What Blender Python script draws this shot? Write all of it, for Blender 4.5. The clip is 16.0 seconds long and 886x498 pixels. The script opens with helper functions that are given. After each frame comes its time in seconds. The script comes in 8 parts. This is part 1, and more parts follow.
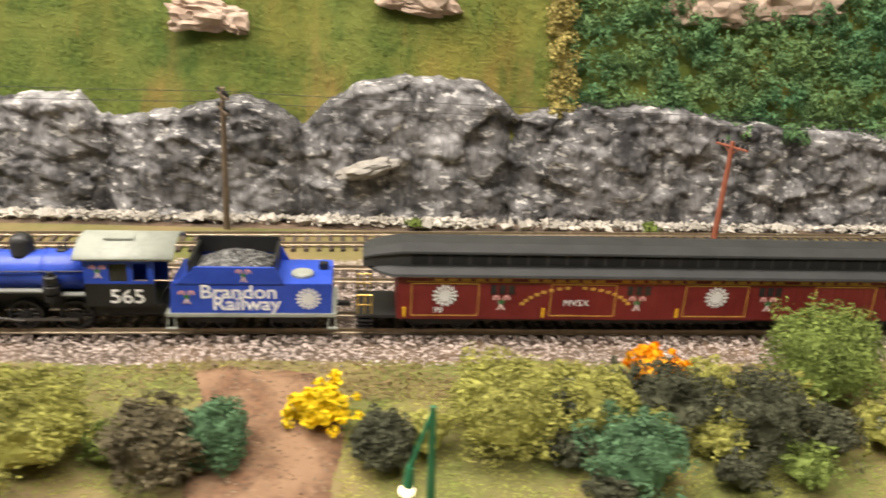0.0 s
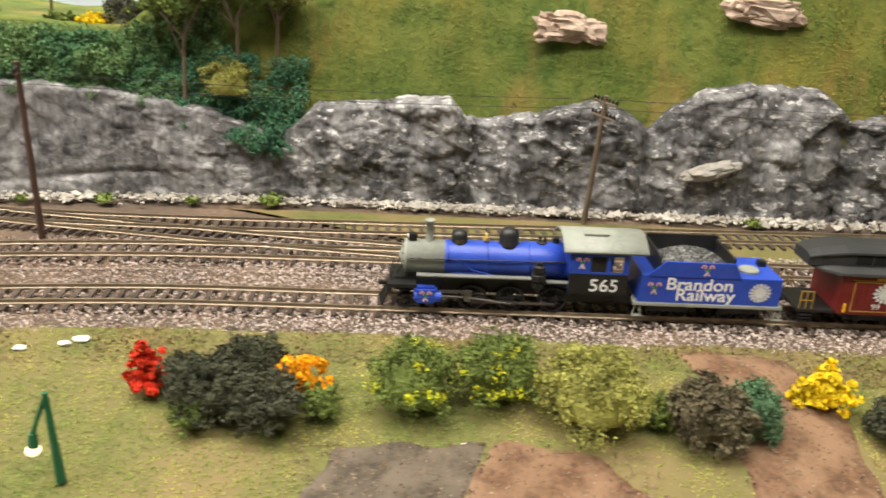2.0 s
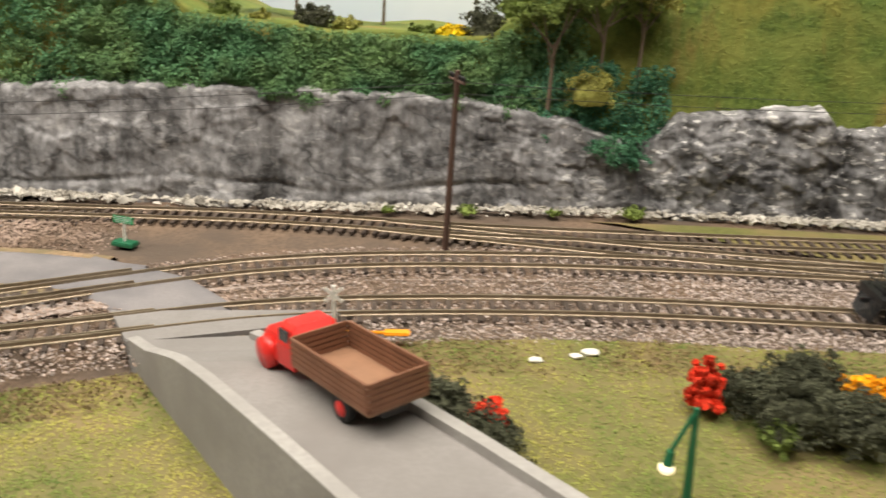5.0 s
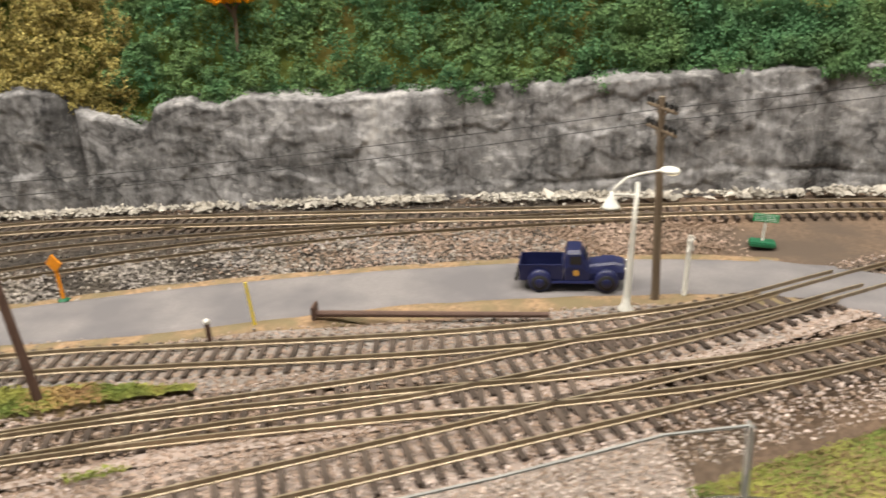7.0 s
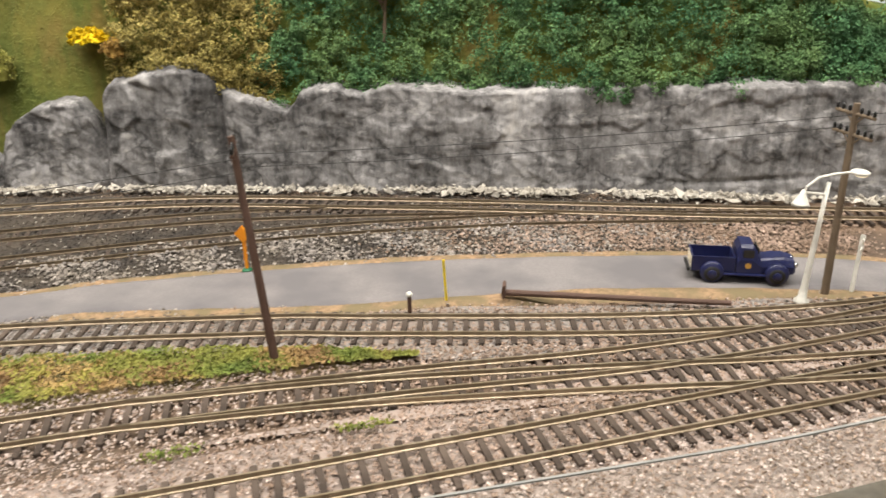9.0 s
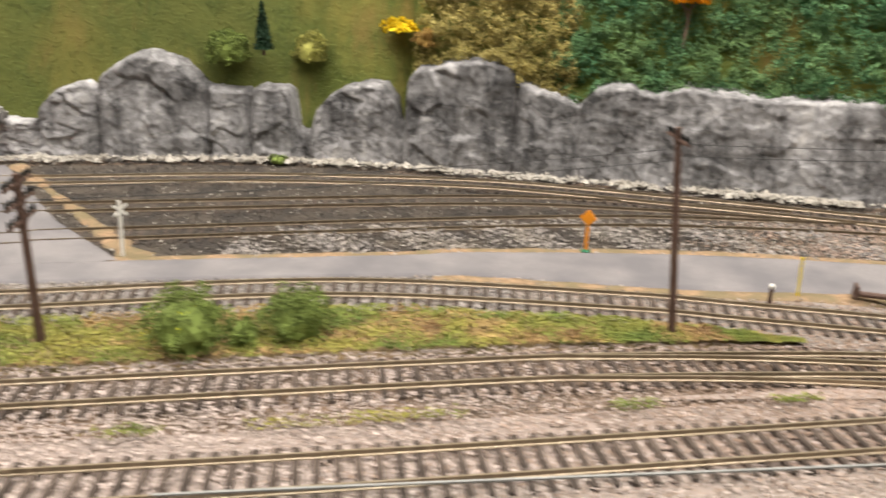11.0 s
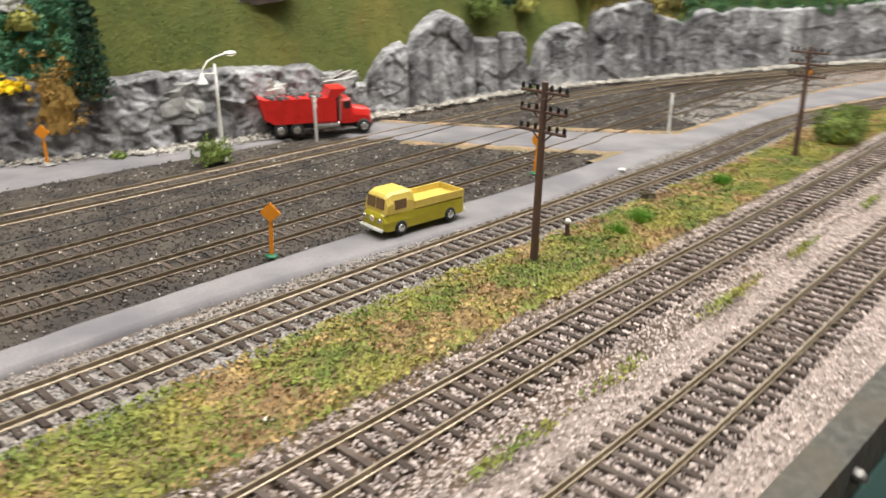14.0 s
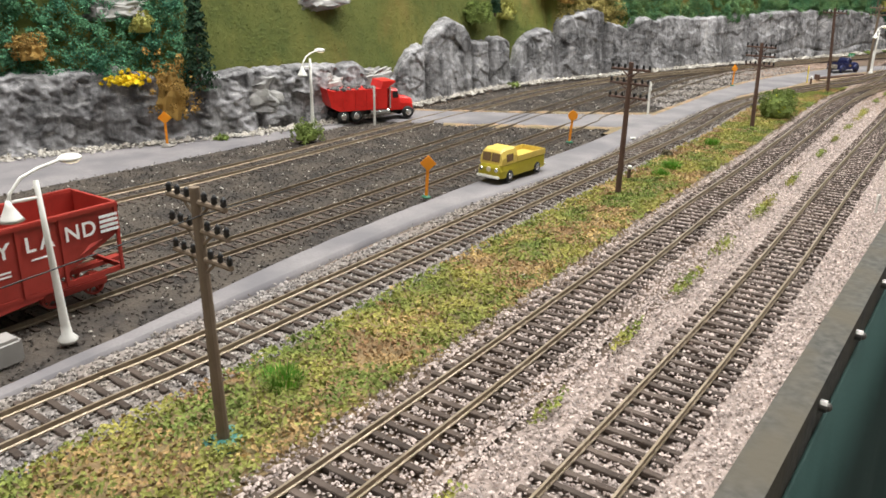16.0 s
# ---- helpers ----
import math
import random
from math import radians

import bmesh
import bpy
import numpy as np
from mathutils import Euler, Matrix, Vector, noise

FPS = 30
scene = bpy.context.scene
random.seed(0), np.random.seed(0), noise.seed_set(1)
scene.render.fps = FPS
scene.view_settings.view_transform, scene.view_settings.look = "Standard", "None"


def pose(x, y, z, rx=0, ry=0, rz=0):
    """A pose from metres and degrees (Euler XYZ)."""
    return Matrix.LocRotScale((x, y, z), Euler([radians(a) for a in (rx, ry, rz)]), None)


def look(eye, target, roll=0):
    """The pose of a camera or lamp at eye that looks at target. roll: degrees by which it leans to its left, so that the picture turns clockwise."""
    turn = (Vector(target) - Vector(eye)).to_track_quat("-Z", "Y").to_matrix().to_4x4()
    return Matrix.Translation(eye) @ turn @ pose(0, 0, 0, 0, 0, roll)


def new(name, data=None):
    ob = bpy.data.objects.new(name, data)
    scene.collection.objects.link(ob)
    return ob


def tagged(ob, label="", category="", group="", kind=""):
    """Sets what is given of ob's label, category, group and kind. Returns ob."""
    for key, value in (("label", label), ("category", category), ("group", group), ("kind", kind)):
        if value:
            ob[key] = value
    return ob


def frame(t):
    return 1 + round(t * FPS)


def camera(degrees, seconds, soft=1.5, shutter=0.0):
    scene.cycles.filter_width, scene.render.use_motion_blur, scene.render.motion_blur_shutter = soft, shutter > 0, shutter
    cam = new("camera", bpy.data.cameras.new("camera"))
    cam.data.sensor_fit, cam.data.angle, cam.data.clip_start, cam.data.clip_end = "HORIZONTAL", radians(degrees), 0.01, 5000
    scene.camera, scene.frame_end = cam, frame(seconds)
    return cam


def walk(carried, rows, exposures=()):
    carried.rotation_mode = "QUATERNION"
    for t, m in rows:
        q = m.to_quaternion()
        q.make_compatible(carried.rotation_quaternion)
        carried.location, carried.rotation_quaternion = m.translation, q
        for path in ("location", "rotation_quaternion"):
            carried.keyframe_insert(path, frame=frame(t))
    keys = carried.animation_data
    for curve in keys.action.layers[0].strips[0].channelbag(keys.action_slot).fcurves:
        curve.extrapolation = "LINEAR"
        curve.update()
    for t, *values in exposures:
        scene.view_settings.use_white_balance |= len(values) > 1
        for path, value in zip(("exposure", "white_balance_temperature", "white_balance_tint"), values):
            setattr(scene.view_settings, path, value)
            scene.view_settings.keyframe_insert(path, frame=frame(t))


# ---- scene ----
cam = camera(58.7, 16.0, 1.6, 0.4)
PATH = [
    (0, (0.0010, -0.0020, 0.1540), (0.1378, 0.9269, -0.1902), 3.14),
    (0.5, (-0.0533, -0.0070, 0.1598), (0.0697, 0.9217, -0.1901), 2.41),
    (1, (-0.0969, -0.0103, 0.1582), (0.0064, 0.9184, -0.1978), 2.91),
    (1.5, (-0.1358, -0.0183, 0.1604), (-0.0662, 0.9130, -0.1971), 3.13),
    (2, (-0.1721, -0.0252, 0.1626), (-0.1326, 0.9067, -0.1981), 2.66),
    (2.5, (-0.2080, -0.0330, 0.1675), (-0.1860, 0.8992, -0.1935), 2.11),
    (3, (-0.2333, -0.0390, 0.1703), (-0.2189, 0.8935, -0.1904), 2.05),
    (3.2, (-0.2422, -0.0400, 0.1717), (-0.2323, 0.8930, -0.1882), 2.00),
    (5.3, (-0.3833, -0.0086, 0.1464), (-0.4738, 0.9279, -0.1924), 1.03),
    (5.5, (-0.4052, -0.0023, 0.1463), (-0.5359, 0.9288, -0.1942), -0.12),
    (6, (-0.5078, 0.0097, 0.1582), (-0.6550, 0.9293, -0.2060), -1.28),
    (6.5, (-0.5857, 0.0033, 0.1558), (-0.7454, 0.9183, -0.2147), -3.37),
    (7, (-0.6593, -0.0158, 0.1549), (-0.8056, 0.9042, -0.2087), -3.99),
    (7.5, (-0.6996, -0.0260, 0.1538), (-0.8204, 0.8996, -0.2049), -3.14),
    (8, (-0.7115, -0.0331, 0.1536), (-0.8268, 0.8959, -0.1981), -2.72),
    (8.2, (-0.7177, -0.0348, 0.1562), (-0.8336, 0.8932, -0.1980), -2.39),
    (10.5, (-0.8243, -0.0995, 0.1595), (-1.0345, 0.8057, -0.2099), 1.38),
    (11, (-0.8742, -0.1135, 0.1612), (-1.1190, 0.7863, -0.2001), 1.60),
    (11.5, (-0.9628, -0.1331, 0.1682), (-1.2460, 0.7563, -0.1907), 0.52),
    (12, (-1.0543, -0.1608, 0.1646), (-1.3145, 0.7245, -0.2208), -0.15),
    (12.5, (-1.1745, -0.2088, 0.1533), (-1.3153, 0.7036, -0.2310), 0.45),
    (13, (-1.3319, -0.2570, 0.1492), (-1.3141, 0.6713, -0.2222), 0.74),
    (13.5, (-1.4480, -0.2573, 0.1288), (-1.2789, 0.6547, -0.2450), 0.78),
    (14, (-1.5443, -0.2630, 0.1311), (-1.1739, 0.5956, -0.2235), 0.21),
    (14.5, (-1.6265, -0.2796, 0.1310), (-1.0950, 0.4939, -0.2144), -0.25),
    (15, (-1.6856, -0.3025, 0.1267), (-1.1428, 0.4594, -0.2267), 0.36),
    (15.5, (-1.7139, -0.3098, 0.1335), (-1.1950, 0.4712, -0.2140), 0.49),
    (16, (-1.7223, -0.3183, 0.1325), (-1.2174, 0.4756, -0.2064), 0.79),
]
GRADE = [(0, 0.45, 7200, 12), (1.5, 0.28, 7100, 10), (3, 0.05, 7000, 9), (5.5, -0.06, 7100, 10), (8, -0.08, 7000, 10), (10.5, 0.02, 6900, 11), (12, 0.05, 6850, 12), (14, 0.08, 6450, 9), (15, 0.15, 6400, 9), (16, 0.08, 6350, 9)]
walk(cam, [(t, look(eye, target, roll)) for t, eye, target, roll in PATH], GRADE)

# ---- room light: ceiling panels above the layout ----
world = bpy.data.worlds.new("room_air")
scene.world = world
world.use_nodes = True
world.node_tree.nodes["Background"].inputs[0].default_value = (0.9, 0.92, 1.0, 1)
world.node_tree.nodes["Background"].inputs[1].default_value = 0.14
for lx, ly in ((-2.2, -0.3), (-1.0, -0.3), (0.2, -0.3), (-1.6, 0.35), (-0.4, 0.35)):
    lamp = bpy.data.lights.new("ceiling_panel_light", "AREA")
    lamp.shape, lamp.size, lamp.size_y, lamp.energy = "RECTANGLE", 1.1, 0.28, 19.0
    lamp.color = (1.0, 0.97, 0.925)
    ob = new("ceiling_panel_light", lamp)
    ob.matrix_world = pose(lx, ly, 1.55)
scene.view_settings.exposure = 0.0


# ---- materials ----
def mat(name, a, b=None, c=None, rough=0.8, fine=700.0, coarse=45.0, bump=0.3, metal=0.0, island=0.0, rnd=0.0, emit=0.0, spec=0.3, mid=0.5):
    """Noise-mixed material: a to b by fine grain, towards c by coarse blotches; island / rnd vary the value per piece."""
    m = bpy.data.materials.new(name)
    m.use_nodes = True
    nt = m.node_tree
    n, l = nt.nodes, nt.links
    bs = n["Principled BSDF"]
    b = b or tuple(x * 0.7 for x in a)
    c = c or tuple(x * 0.85 for x in a)
    tc = n.new("ShaderNodeTexCoord")
    n1, n2 = n.new("ShaderNodeTexNoise"), n.new("ShaderNodeTexNoise")
    n1.inputs["Scale"].default_value, n1.inputs["Detail"].default_value = fine, 5
    n2.inputs["Scale"].default_value, n2.inputs["Detail"].default_value = coarse, 4
    for q in (n1, n2):
        l.new(tc.outputs["Object"], q.inputs["Vector"])
    r1, r2 = n.new("ShaderNodeMapRange"), n.new("ShaderNodeMapRange")
    for r, q in ((r1, n1), (r2, n2)):
        r.inputs[1].default_value, r.inputs[2].default_value = 0.36, 0.64
        l.new(q.outputs[0], r.inputs[0])
    r2.inputs[1].default_value, r2.inputs[2].default_value = mid - 0.12, mid + 0.12
    m1, m2 = n.new("ShaderNodeMix"), n.new("ShaderNodeMix")
    m1.data_type = m2.data_type = "RGBA"
    m1.inputs[6].default_value, m1.inputs[7].default_value = (*a, 1), (*b, 1)
    m2.inputs[7].default_value = (*c, 1)
    l.new(r1.outputs[0], m1.inputs[0])
    l.new(m1.outputs[2], m2.inputs[6])
    l.new(r2.outputs[0], m2.inputs[0])
    out = m2.outputs[2]
    if island or rnd:
        hsv = n.new("ShaderNodeHueSaturation")
        src = n.new("ShaderNodeNewGeometry").outputs["Random Per Island"] if island else n.new("ShaderNodeObjectInfo").outputs["Random"]
        mr = n.new("ShaderNodeMapRange")
        w = island or rnd
        mr.inputs[3].default_value, mr.inputs[4].default_value = 1 - w, 1 + w
        l.new(src, mr.inputs[0])
        l.new(mr.outputs[0], hsv.inputs["Value"])
        l.new(out, hsv.inputs["Color"])
        out = hsv.outputs[0]
    l.new(out, bs.inputs["Base Color"])
    bs.inputs["Roughness"].default_value, bs.inputs["Metallic"].default_value = rough, metal
    bs.inputs["Specular IOR Level"].default_value = spec
    if bump:
        bp = n.new("ShaderNodeBump")
        bp.inputs["Strength"].default_value, bp.inputs["Distance"].default_value = bump, 0.0006
        l.new(n1.outputs[0], bp.inputs["Height"])
        l.new(bp.outputs[0], bs.inputs["Normal"])
    if emit:
        bs.inputs["Emission Color"].default_value, bs.inputs["Emission Strength"].default_value = (*a, 1), emit
    return m


M_DIRT = mat("dirt", (0.22, 0.15, 0.105), (0.13, 0.088, 0.06), (0.105, 0.078, 0.06), fine=420, coarse=22, bump=0.8)
M_BALLAST = mat("ballast_fine", (0.4, 0.33, 0.295), (0.24, 0.195, 0.17), (0.36, 0.29, 0.255), fine=650, bump=1.0)
M_GREYBALLAST = mat("ballast_grey", (0.36, 0.33, 0.31), (0.1, 0.09, 0.085), (0.25, 0.21, 0.185), fine=600, bump=1.0)
M_CINDER = mat("cinder", (0.055, 0.046, 0.04), (0.026, 0.023, 0.021), (0.085, 0.07, 0.056), fine=600, bump=1.0)
M_BROWNSTONE = mat("brown_stones", (0.3, 0.215, 0.16), (0.2, 0.14, 0.105), (0.4, 0.3, 0.245), fine=300, coarse=26, bump=0, island=0.32)
M_STONE = mat("ballast_stones", (0.52, 0.435, 0.395), (0.43, 0.36, 0.33), (0.46, 0.385, 0.35), fine=300, coarse=60, bump=0, island=0.5)
M_GREYSTONE = mat("grey_stones", (0.34, 0.31, 0.29), (0.22, 0.2, 0.19), (0.26, 0.23, 0.2), fine=300, bump=0, island=0.6)
M_DARKSTONE = mat("dark_stones", (0.07, 0.06, 0.053), (0.045, 0.039, 0.035), (0.09, 0.076, 0.064), fine=300, bump=0, island=0.5)
M_WHITESTONE = mat("pale_stones", (0.42, 0.39, 0.34), (0.28, 0.255, 0.22), (0.5, 0.47, 0.42), fine=300, bump=0, island=0.3)
M_ROAD = mat("asphalt_paint", (0.245, 0.228, 0.23), (0.215, 0.2, 0.202), (0.155, 0.147, 0.155), fine=900, coarse=25, bump=0.15)
M_SAND = mat("sandy_shoulder", (0.38, 0.25, 0.15), (0.22, 0.15, 0.09), (0.19, 0.15, 0.085), fine=400, coarse=60, bump=0.8)
M_TURF = mat("turf", (0.21, 0.17, 0.075), (0.12, 0.1, 0.045), (0.3, 0.21, 0.11), fine=600, coarse=28, bump=0.9)
M_TURF2 = mat("bank_turf", (0.15, 0.155, 0.046), (0.11, 0.115, 0.035), (0.22, 0.165, 0.075), fine=300, coarse=17, bump=0.4)
M_EARTH = mat("bare_earth", (0.19, 0.1, 0.055), (0.09, 0.05, 0.03), (0.25, 0.15, 0.09), fine=380, coarse=70, bump=1.0)
M_GREYEARTH = mat("grey_earth", (0.11, 0.088, 0.062), (0.055, 0.044, 0.033), (0.15, 0.12, 0.09), fine=380, coarse=70, bump=1.0)
M_TIE = mat("wood_tie", (0.066, 0.048, 0.038), (0.037, 0.027, 0.022), (0.09, 0.068, 0.055), fine=500, rnd=0.3)
M_YARDRAIL = mat("rusty_yard_rail", (0.25, 0.2, 0.14), (0.13, 0.1, 0.07), (0.17, 0.13, 0.09), rough=0.5, metal=0.4, fine=300, bump=0)
M_RAIL = mat("rail_metal", (0.42, 0.345, 0.25), (0.27, 0.215, 0.155), (0.3, 0.24, 0.165), rough=0.38, metal=0.5, fine=300, bump=0)
M_SKY = mat("painted_sky", (0.62, 0.74, 0.84), (0.64, 0.76, 0.85), (0.8, 0.86, 0.9), rough=0.9, fine=6, coarse=4, bump=0)
M_ROOM = mat("room_paint", (0.72, 0.7, 0.66), rough=0.9, fine=20, coarse=3, bump=0)
M_FLOOR = mat("carpet", (0.2, 0.19, 0.18), rough=0.95, fine=300, coarse=3, bump=0)


def rock_material():
    """Plaster rock: soft grey washes, slanting brush streaks, dark seams and dry-brushed white flecks that grow towards high x."""
    m = bpy.data.materials.new("painted_rock")
    m.use_nodes = True
    nt = m.node_tree
    n, l = nt.nodes, nt.links
    bs = n["Principled BSDF"]
    tc = n.new("ShaderNodeTexCoord")

    def grain(scale, detail, rough, stretch=(1, 1, 1), turn=0.0, kind="FBM"):
        mp = n.new("ShaderNodeMapping")
        mp.inputs["Scale"].default_value = stretch
        mp.inputs["Rotation"].default_value = (0, turn, 0)
        q = n.new("ShaderNodeTexNoise")
        q.noise_type = kind
        q.inputs["Scale"].default_value, q.inputs["Detail"].default_value, q.inputs["Roughness"].default_value = scale, detail, rough
        l.new(tc.outputs["Object"], mp.inputs["Vector"])
        l.new(mp.outputs[0], q.inputs["Vector"])
        return q.outputs[0]

    def span(v, a, b, c, d):
        k = n.new("ShaderNodeMapRange")
        for i, w in enumerate((a, b, c, d)):
            k.inputs[i + 1].default_value = w
        l.new(v, k.inputs[0])
        return k.outputs[0]

    def calc(op, a, b, c=None):
        k = n.new("ShaderNodeMath")
        k.operation = op
        for i, v in enumerate((a, b, c)):
            if v is None:
                continue
            if isinstance(v, float):
                k.inputs[i].default_value = v
            else:
                l.new(v, k.inputs[i])
        return k.outputs[0]

    sep = n.new("ShaderNodeSeparateXYZ")
    l.new(tc.outputs["Object"], sep.inputs[0])
    x = sep.outputs[0]
    wild = span(x, -0.42, -0.2, 0.0, 1.0)
    wash = grain(11, 5, 0.55)
    blotch = grain(38, 8, 0.6, (1, 1, 0.7))
    streak = grain(85, 12, 0.7, (1.0, 0.6, 0.22), 0.3)
    fine = grain(300, 10, 0.7)
    seam = grain(30, 4, 0.55, (0.7, 1, 1.1), 0.5)
    tone = calc("MULTIPLY_ADD", span(wash, 0.3, 0.7, 0.0, 1.0), 0.3, 0.22)
    tone = calc("MULTIPLY_ADD", span(blotch, 0.3, 0.7, -0.5, 0.5), 0.42, tone)
    tone = calc("MULTIPLY_ADD", span(streak, 0.3, 0.7, -0.5, 0.5), 0.46, tone)
    tone = calc("MULTIPLY_ADD", span(fine, 0.3, 0.7, -0.5, 0.5), 0.22, tone)
    line = calc("ABSOLUTE", calc("SUBTRACT", seam, 0.5), 0.0)
    tone = calc("ADD", tone, span(line, 0.0, 0.022, -0.16, 0.0))
    tone = calc("MULTIPLY_ADD", wild, -0.1, tone)
    tone = calc("ADD", tone, span(x, -1.1, -0.8, 0.03, 0.0))
    ramp = n.new("ShaderNodeValToRGB")
    e = ramp.color_ramp.elements
    e[0].position, e[0].color = 0.0, (0.035, 0.034, 0.037, 1)
    e[1].position, e[1].color = 0.85, (0.62, 0.6, 0.585, 1)
    for pos, v in ((0.16, 0.09), (0.36, 0.215), (0.56, 0.37)):
        k = e.new(pos)
        k.color = (v * 0.985, v * 0.965, v * 0.985, 1)
    l.new(tone, ramp.inputs[0])
    white = n.new("ShaderNodeMix")
    white.data_type = "RGBA"
    white.inputs[7].default_value = (0.78, 0.76, 0.73, 1)
    dash = grain(230, 6, 0.6, (0.55, 1, 1.3), -0.2)
    patchy = span(blotch, 0.42, 0.58, 0.25, 1.0)
    fleck = calc("MULTIPLY", span(dash, 0.57, 0.62, 0.0, 0.9), patchy)
    fleck = calc("MULTIPLY", fleck, span(wild, 0.0, 1.0, 0.3, 1.0))
    l.new(fleck, white.inputs[0])
    l.new(ramp.outputs[0], white.inputs[6])
    l.new(white.outputs[2], bs.inputs["Base Color"])
    bs.inputs["Roughness"].default_value = 0.8
    prev = None
    for src, dist, st in ((streak, 0.0006, 0.45), (fine, 0.0004, 0.5)):
        bp = n.new("ShaderNodeBump")
        bp.inputs["Strength"].default_value, bp.inputs["Distance"].default_value = st, dist
        l.new(src, bp.inputs["Height"])
        if prev:
            l.new(prev, bp.inputs["Normal"])
        prev = bp.outputs[0]
    l.new(prev, bs.inputs["Normal"])
    return m


def hill_material():
    """Painted slope: green turf with soft upright strokes of yellow, olive and dark green."""
    m = mat("hill_grass", (0.125, 0.175, 0.032), (0.07, 0.11, 0.02), (0.16, 0.19, 0.04), fine=330, coarse=45, bump=1.0)
    nt = m.node_tree
    n, l = nt.nodes, nt.links
    bs = n["Principled BSDF"]
    base = bs.inputs["Base Color"].links[0].from_socket
    tc = n.new("ShaderNodeTexCoord")
    for scale, stretch, lo, hi, c in ((10, (1, 1, 0.5), 0.5, 0.64, (0.31, 0.26, 0.055)), (26, (1, 1, 0.3), 0.54, 0.68, (0.3, 0.2, 0.06)), (14, (1.2, 1, 0.7), 0.56, 0.68, (0.05, 0.115, 0.022))):
        mp = n.new("ShaderNodeMapping")
        mp.inputs["Scale"].default_value, mp.inputs["Location"].default_value = stretch, (scale * 0.7, 0, 0)
        q = n.new("ShaderNodeTexNoise")
        q.inputs["Scale"].default_value, q.inputs["Detail"].default_value, q.inputs["Roughness"].default_value = scale, 8, 0.62
        l.new(tc.outputs["Object"], mp.inputs["Vector"])
        l.new(mp.outputs[0], q.inputs["Vector"])
        r = n.new("ShaderNodeMapRange")
        r.inputs[1].default_value, r.inputs[2].default_value, r.inputs[4].default_value = lo, hi, 0.7
        l.new(q.outputs[0], r.inputs[0])
        mx = n.new("ShaderNodeMix")
        mx.data_type = "RGBA"
        mx.inputs[7].default_value = (*c, 1)
        l.new(r.outputs[0], mx.inputs[0])
        l.new(base, mx.inputs[6])
        base = mx.outputs[2]
    sep = n.new("ShaderNodeSeparateXYZ")
    l.new(tc.outputs["Object"], sep.inputs[0])
    r = n.new("ShaderNodeMapRange")
    r.inputs[1].default_value, r.inputs[2].default_value, r.inputs[3].default_value, r.inputs[4].default_value = -1.2, -1.0, 0.5, 0.0
    l.new(sep.outputs[0], r.inputs[0])
    mx = n.new("ShaderNodeMix")
    mx.data_type = "RGBA"
    mx.inputs[7].default_value = (0.1, 0.1, 0.03, 1)
    l.new(r.outputs[0], mx.inputs[0])
    l.new(base, mx.inputs[6])
    l.new(mx.outputs[2], bs.inputs["Base Color"])
    return m


M_HILL = hill_material()
M_ROCK = rock_material()


# ---- mesh helpers ----
def mesh_of(name, verts, faces, material, smooth=False):
    me = bpy.data.meshes.new(name)
    me.from_pydata([tuple(map(float, v)) for v in verts], [], [tuple(map(int, f)) for f in faces])
    me.materials.append(material)
    if smooth:
        me.polygons.foreach_set("use_smooth", [True] * len(me.polygons))
    me.update()
    return me


def fast_mesh(name, verts, quads, material, smooth=False):
    """Large meshes from numpy arrays of one face size."""
    me = bpy.data.meshes.new(name)
    k = quads.shape[1]
    me.vertices.add(len(verts))
    me.vertices.foreach_set("co", np.asarray(verts, dtype=np.float32).ravel())
    me.loops.add(quads.size)
    me.loops.foreach_set("vertex_index", quads.ravel().astype(np.int32))
    me.polygons.add(len(quads))
    me.polygons.foreach_set("loop_start", np.arange(0, quads.size, k, dtype=np.int32))
    me.polygons.foreach_set("loop_total", np.full(len(quads), k, dtype=np.int32))
    me.polygons.foreach_set("use_smooth", np.full(len(quads), smooth))
    me.materials.append(material)
    me.update(calc_edges=True)
    me.validate()
    return me


def part(name, bm, material, parent, label="", smooth=False, m=None):
    me = bpy.data.meshes.new(name)
    bm.normal_update()
    bm.to_mesh(me)
    bm.free()
    me.materials.append(material)
    if smooth:
        me.polygons.foreach_set("use_smooth", [True] * len(me.polygons))
    ob = new(name, me)
    ob.parent = parent
    if m is not None:
        ob.matrix_local = m
    if label:
        tagged(ob, label)
    return ob


def thing(name, label, category, m, group="", kind=""):
    ob = new(name)
    ob.empty_display_size = 0.01
    ob.matrix_world = m
    return tagged(ob, label, category, group, kind)


def box(bm, x0, x1, y0, y1, z0, z1, bevel=0.0, m=None):
    """A box between the limits; bevelled; optionally moved by m."""
    r = bmesh.ops.create_cube(bm, size=1.0)
    bmesh.ops.transform(bm, matrix=Matrix.Translation(((x0 + x1) / 2, (y0 + y1) / 2, (z0 + z1) / 2)) @ Matrix.Diagonal((x1 - x0, y1 - y0, z1 - z0, 1)), verts=r["verts"])
    vs = r["verts"]
    if bevel:
        es = list({e for v in vs for e in v.link_edges})
        q = bmesh.ops.bevel(bm, geom=es, offset=bevel, segments=2, affect="EDGES")
        vs = list({v for f in q["faces"] for v in f.verts} | {v for v in vs if v.is_valid})
        todo, seen = list(vs), set(vs)
        while todo:
            for e in todo.pop().link_edges:
                for v in e.verts:
                    if v not in seen:
                        seen.add(v)
                        todo.append(v)
        vs = list(seen)
    if m is not None:
        bmesh.ops.transform(bm, matrix=m, verts=vs)
    return bm


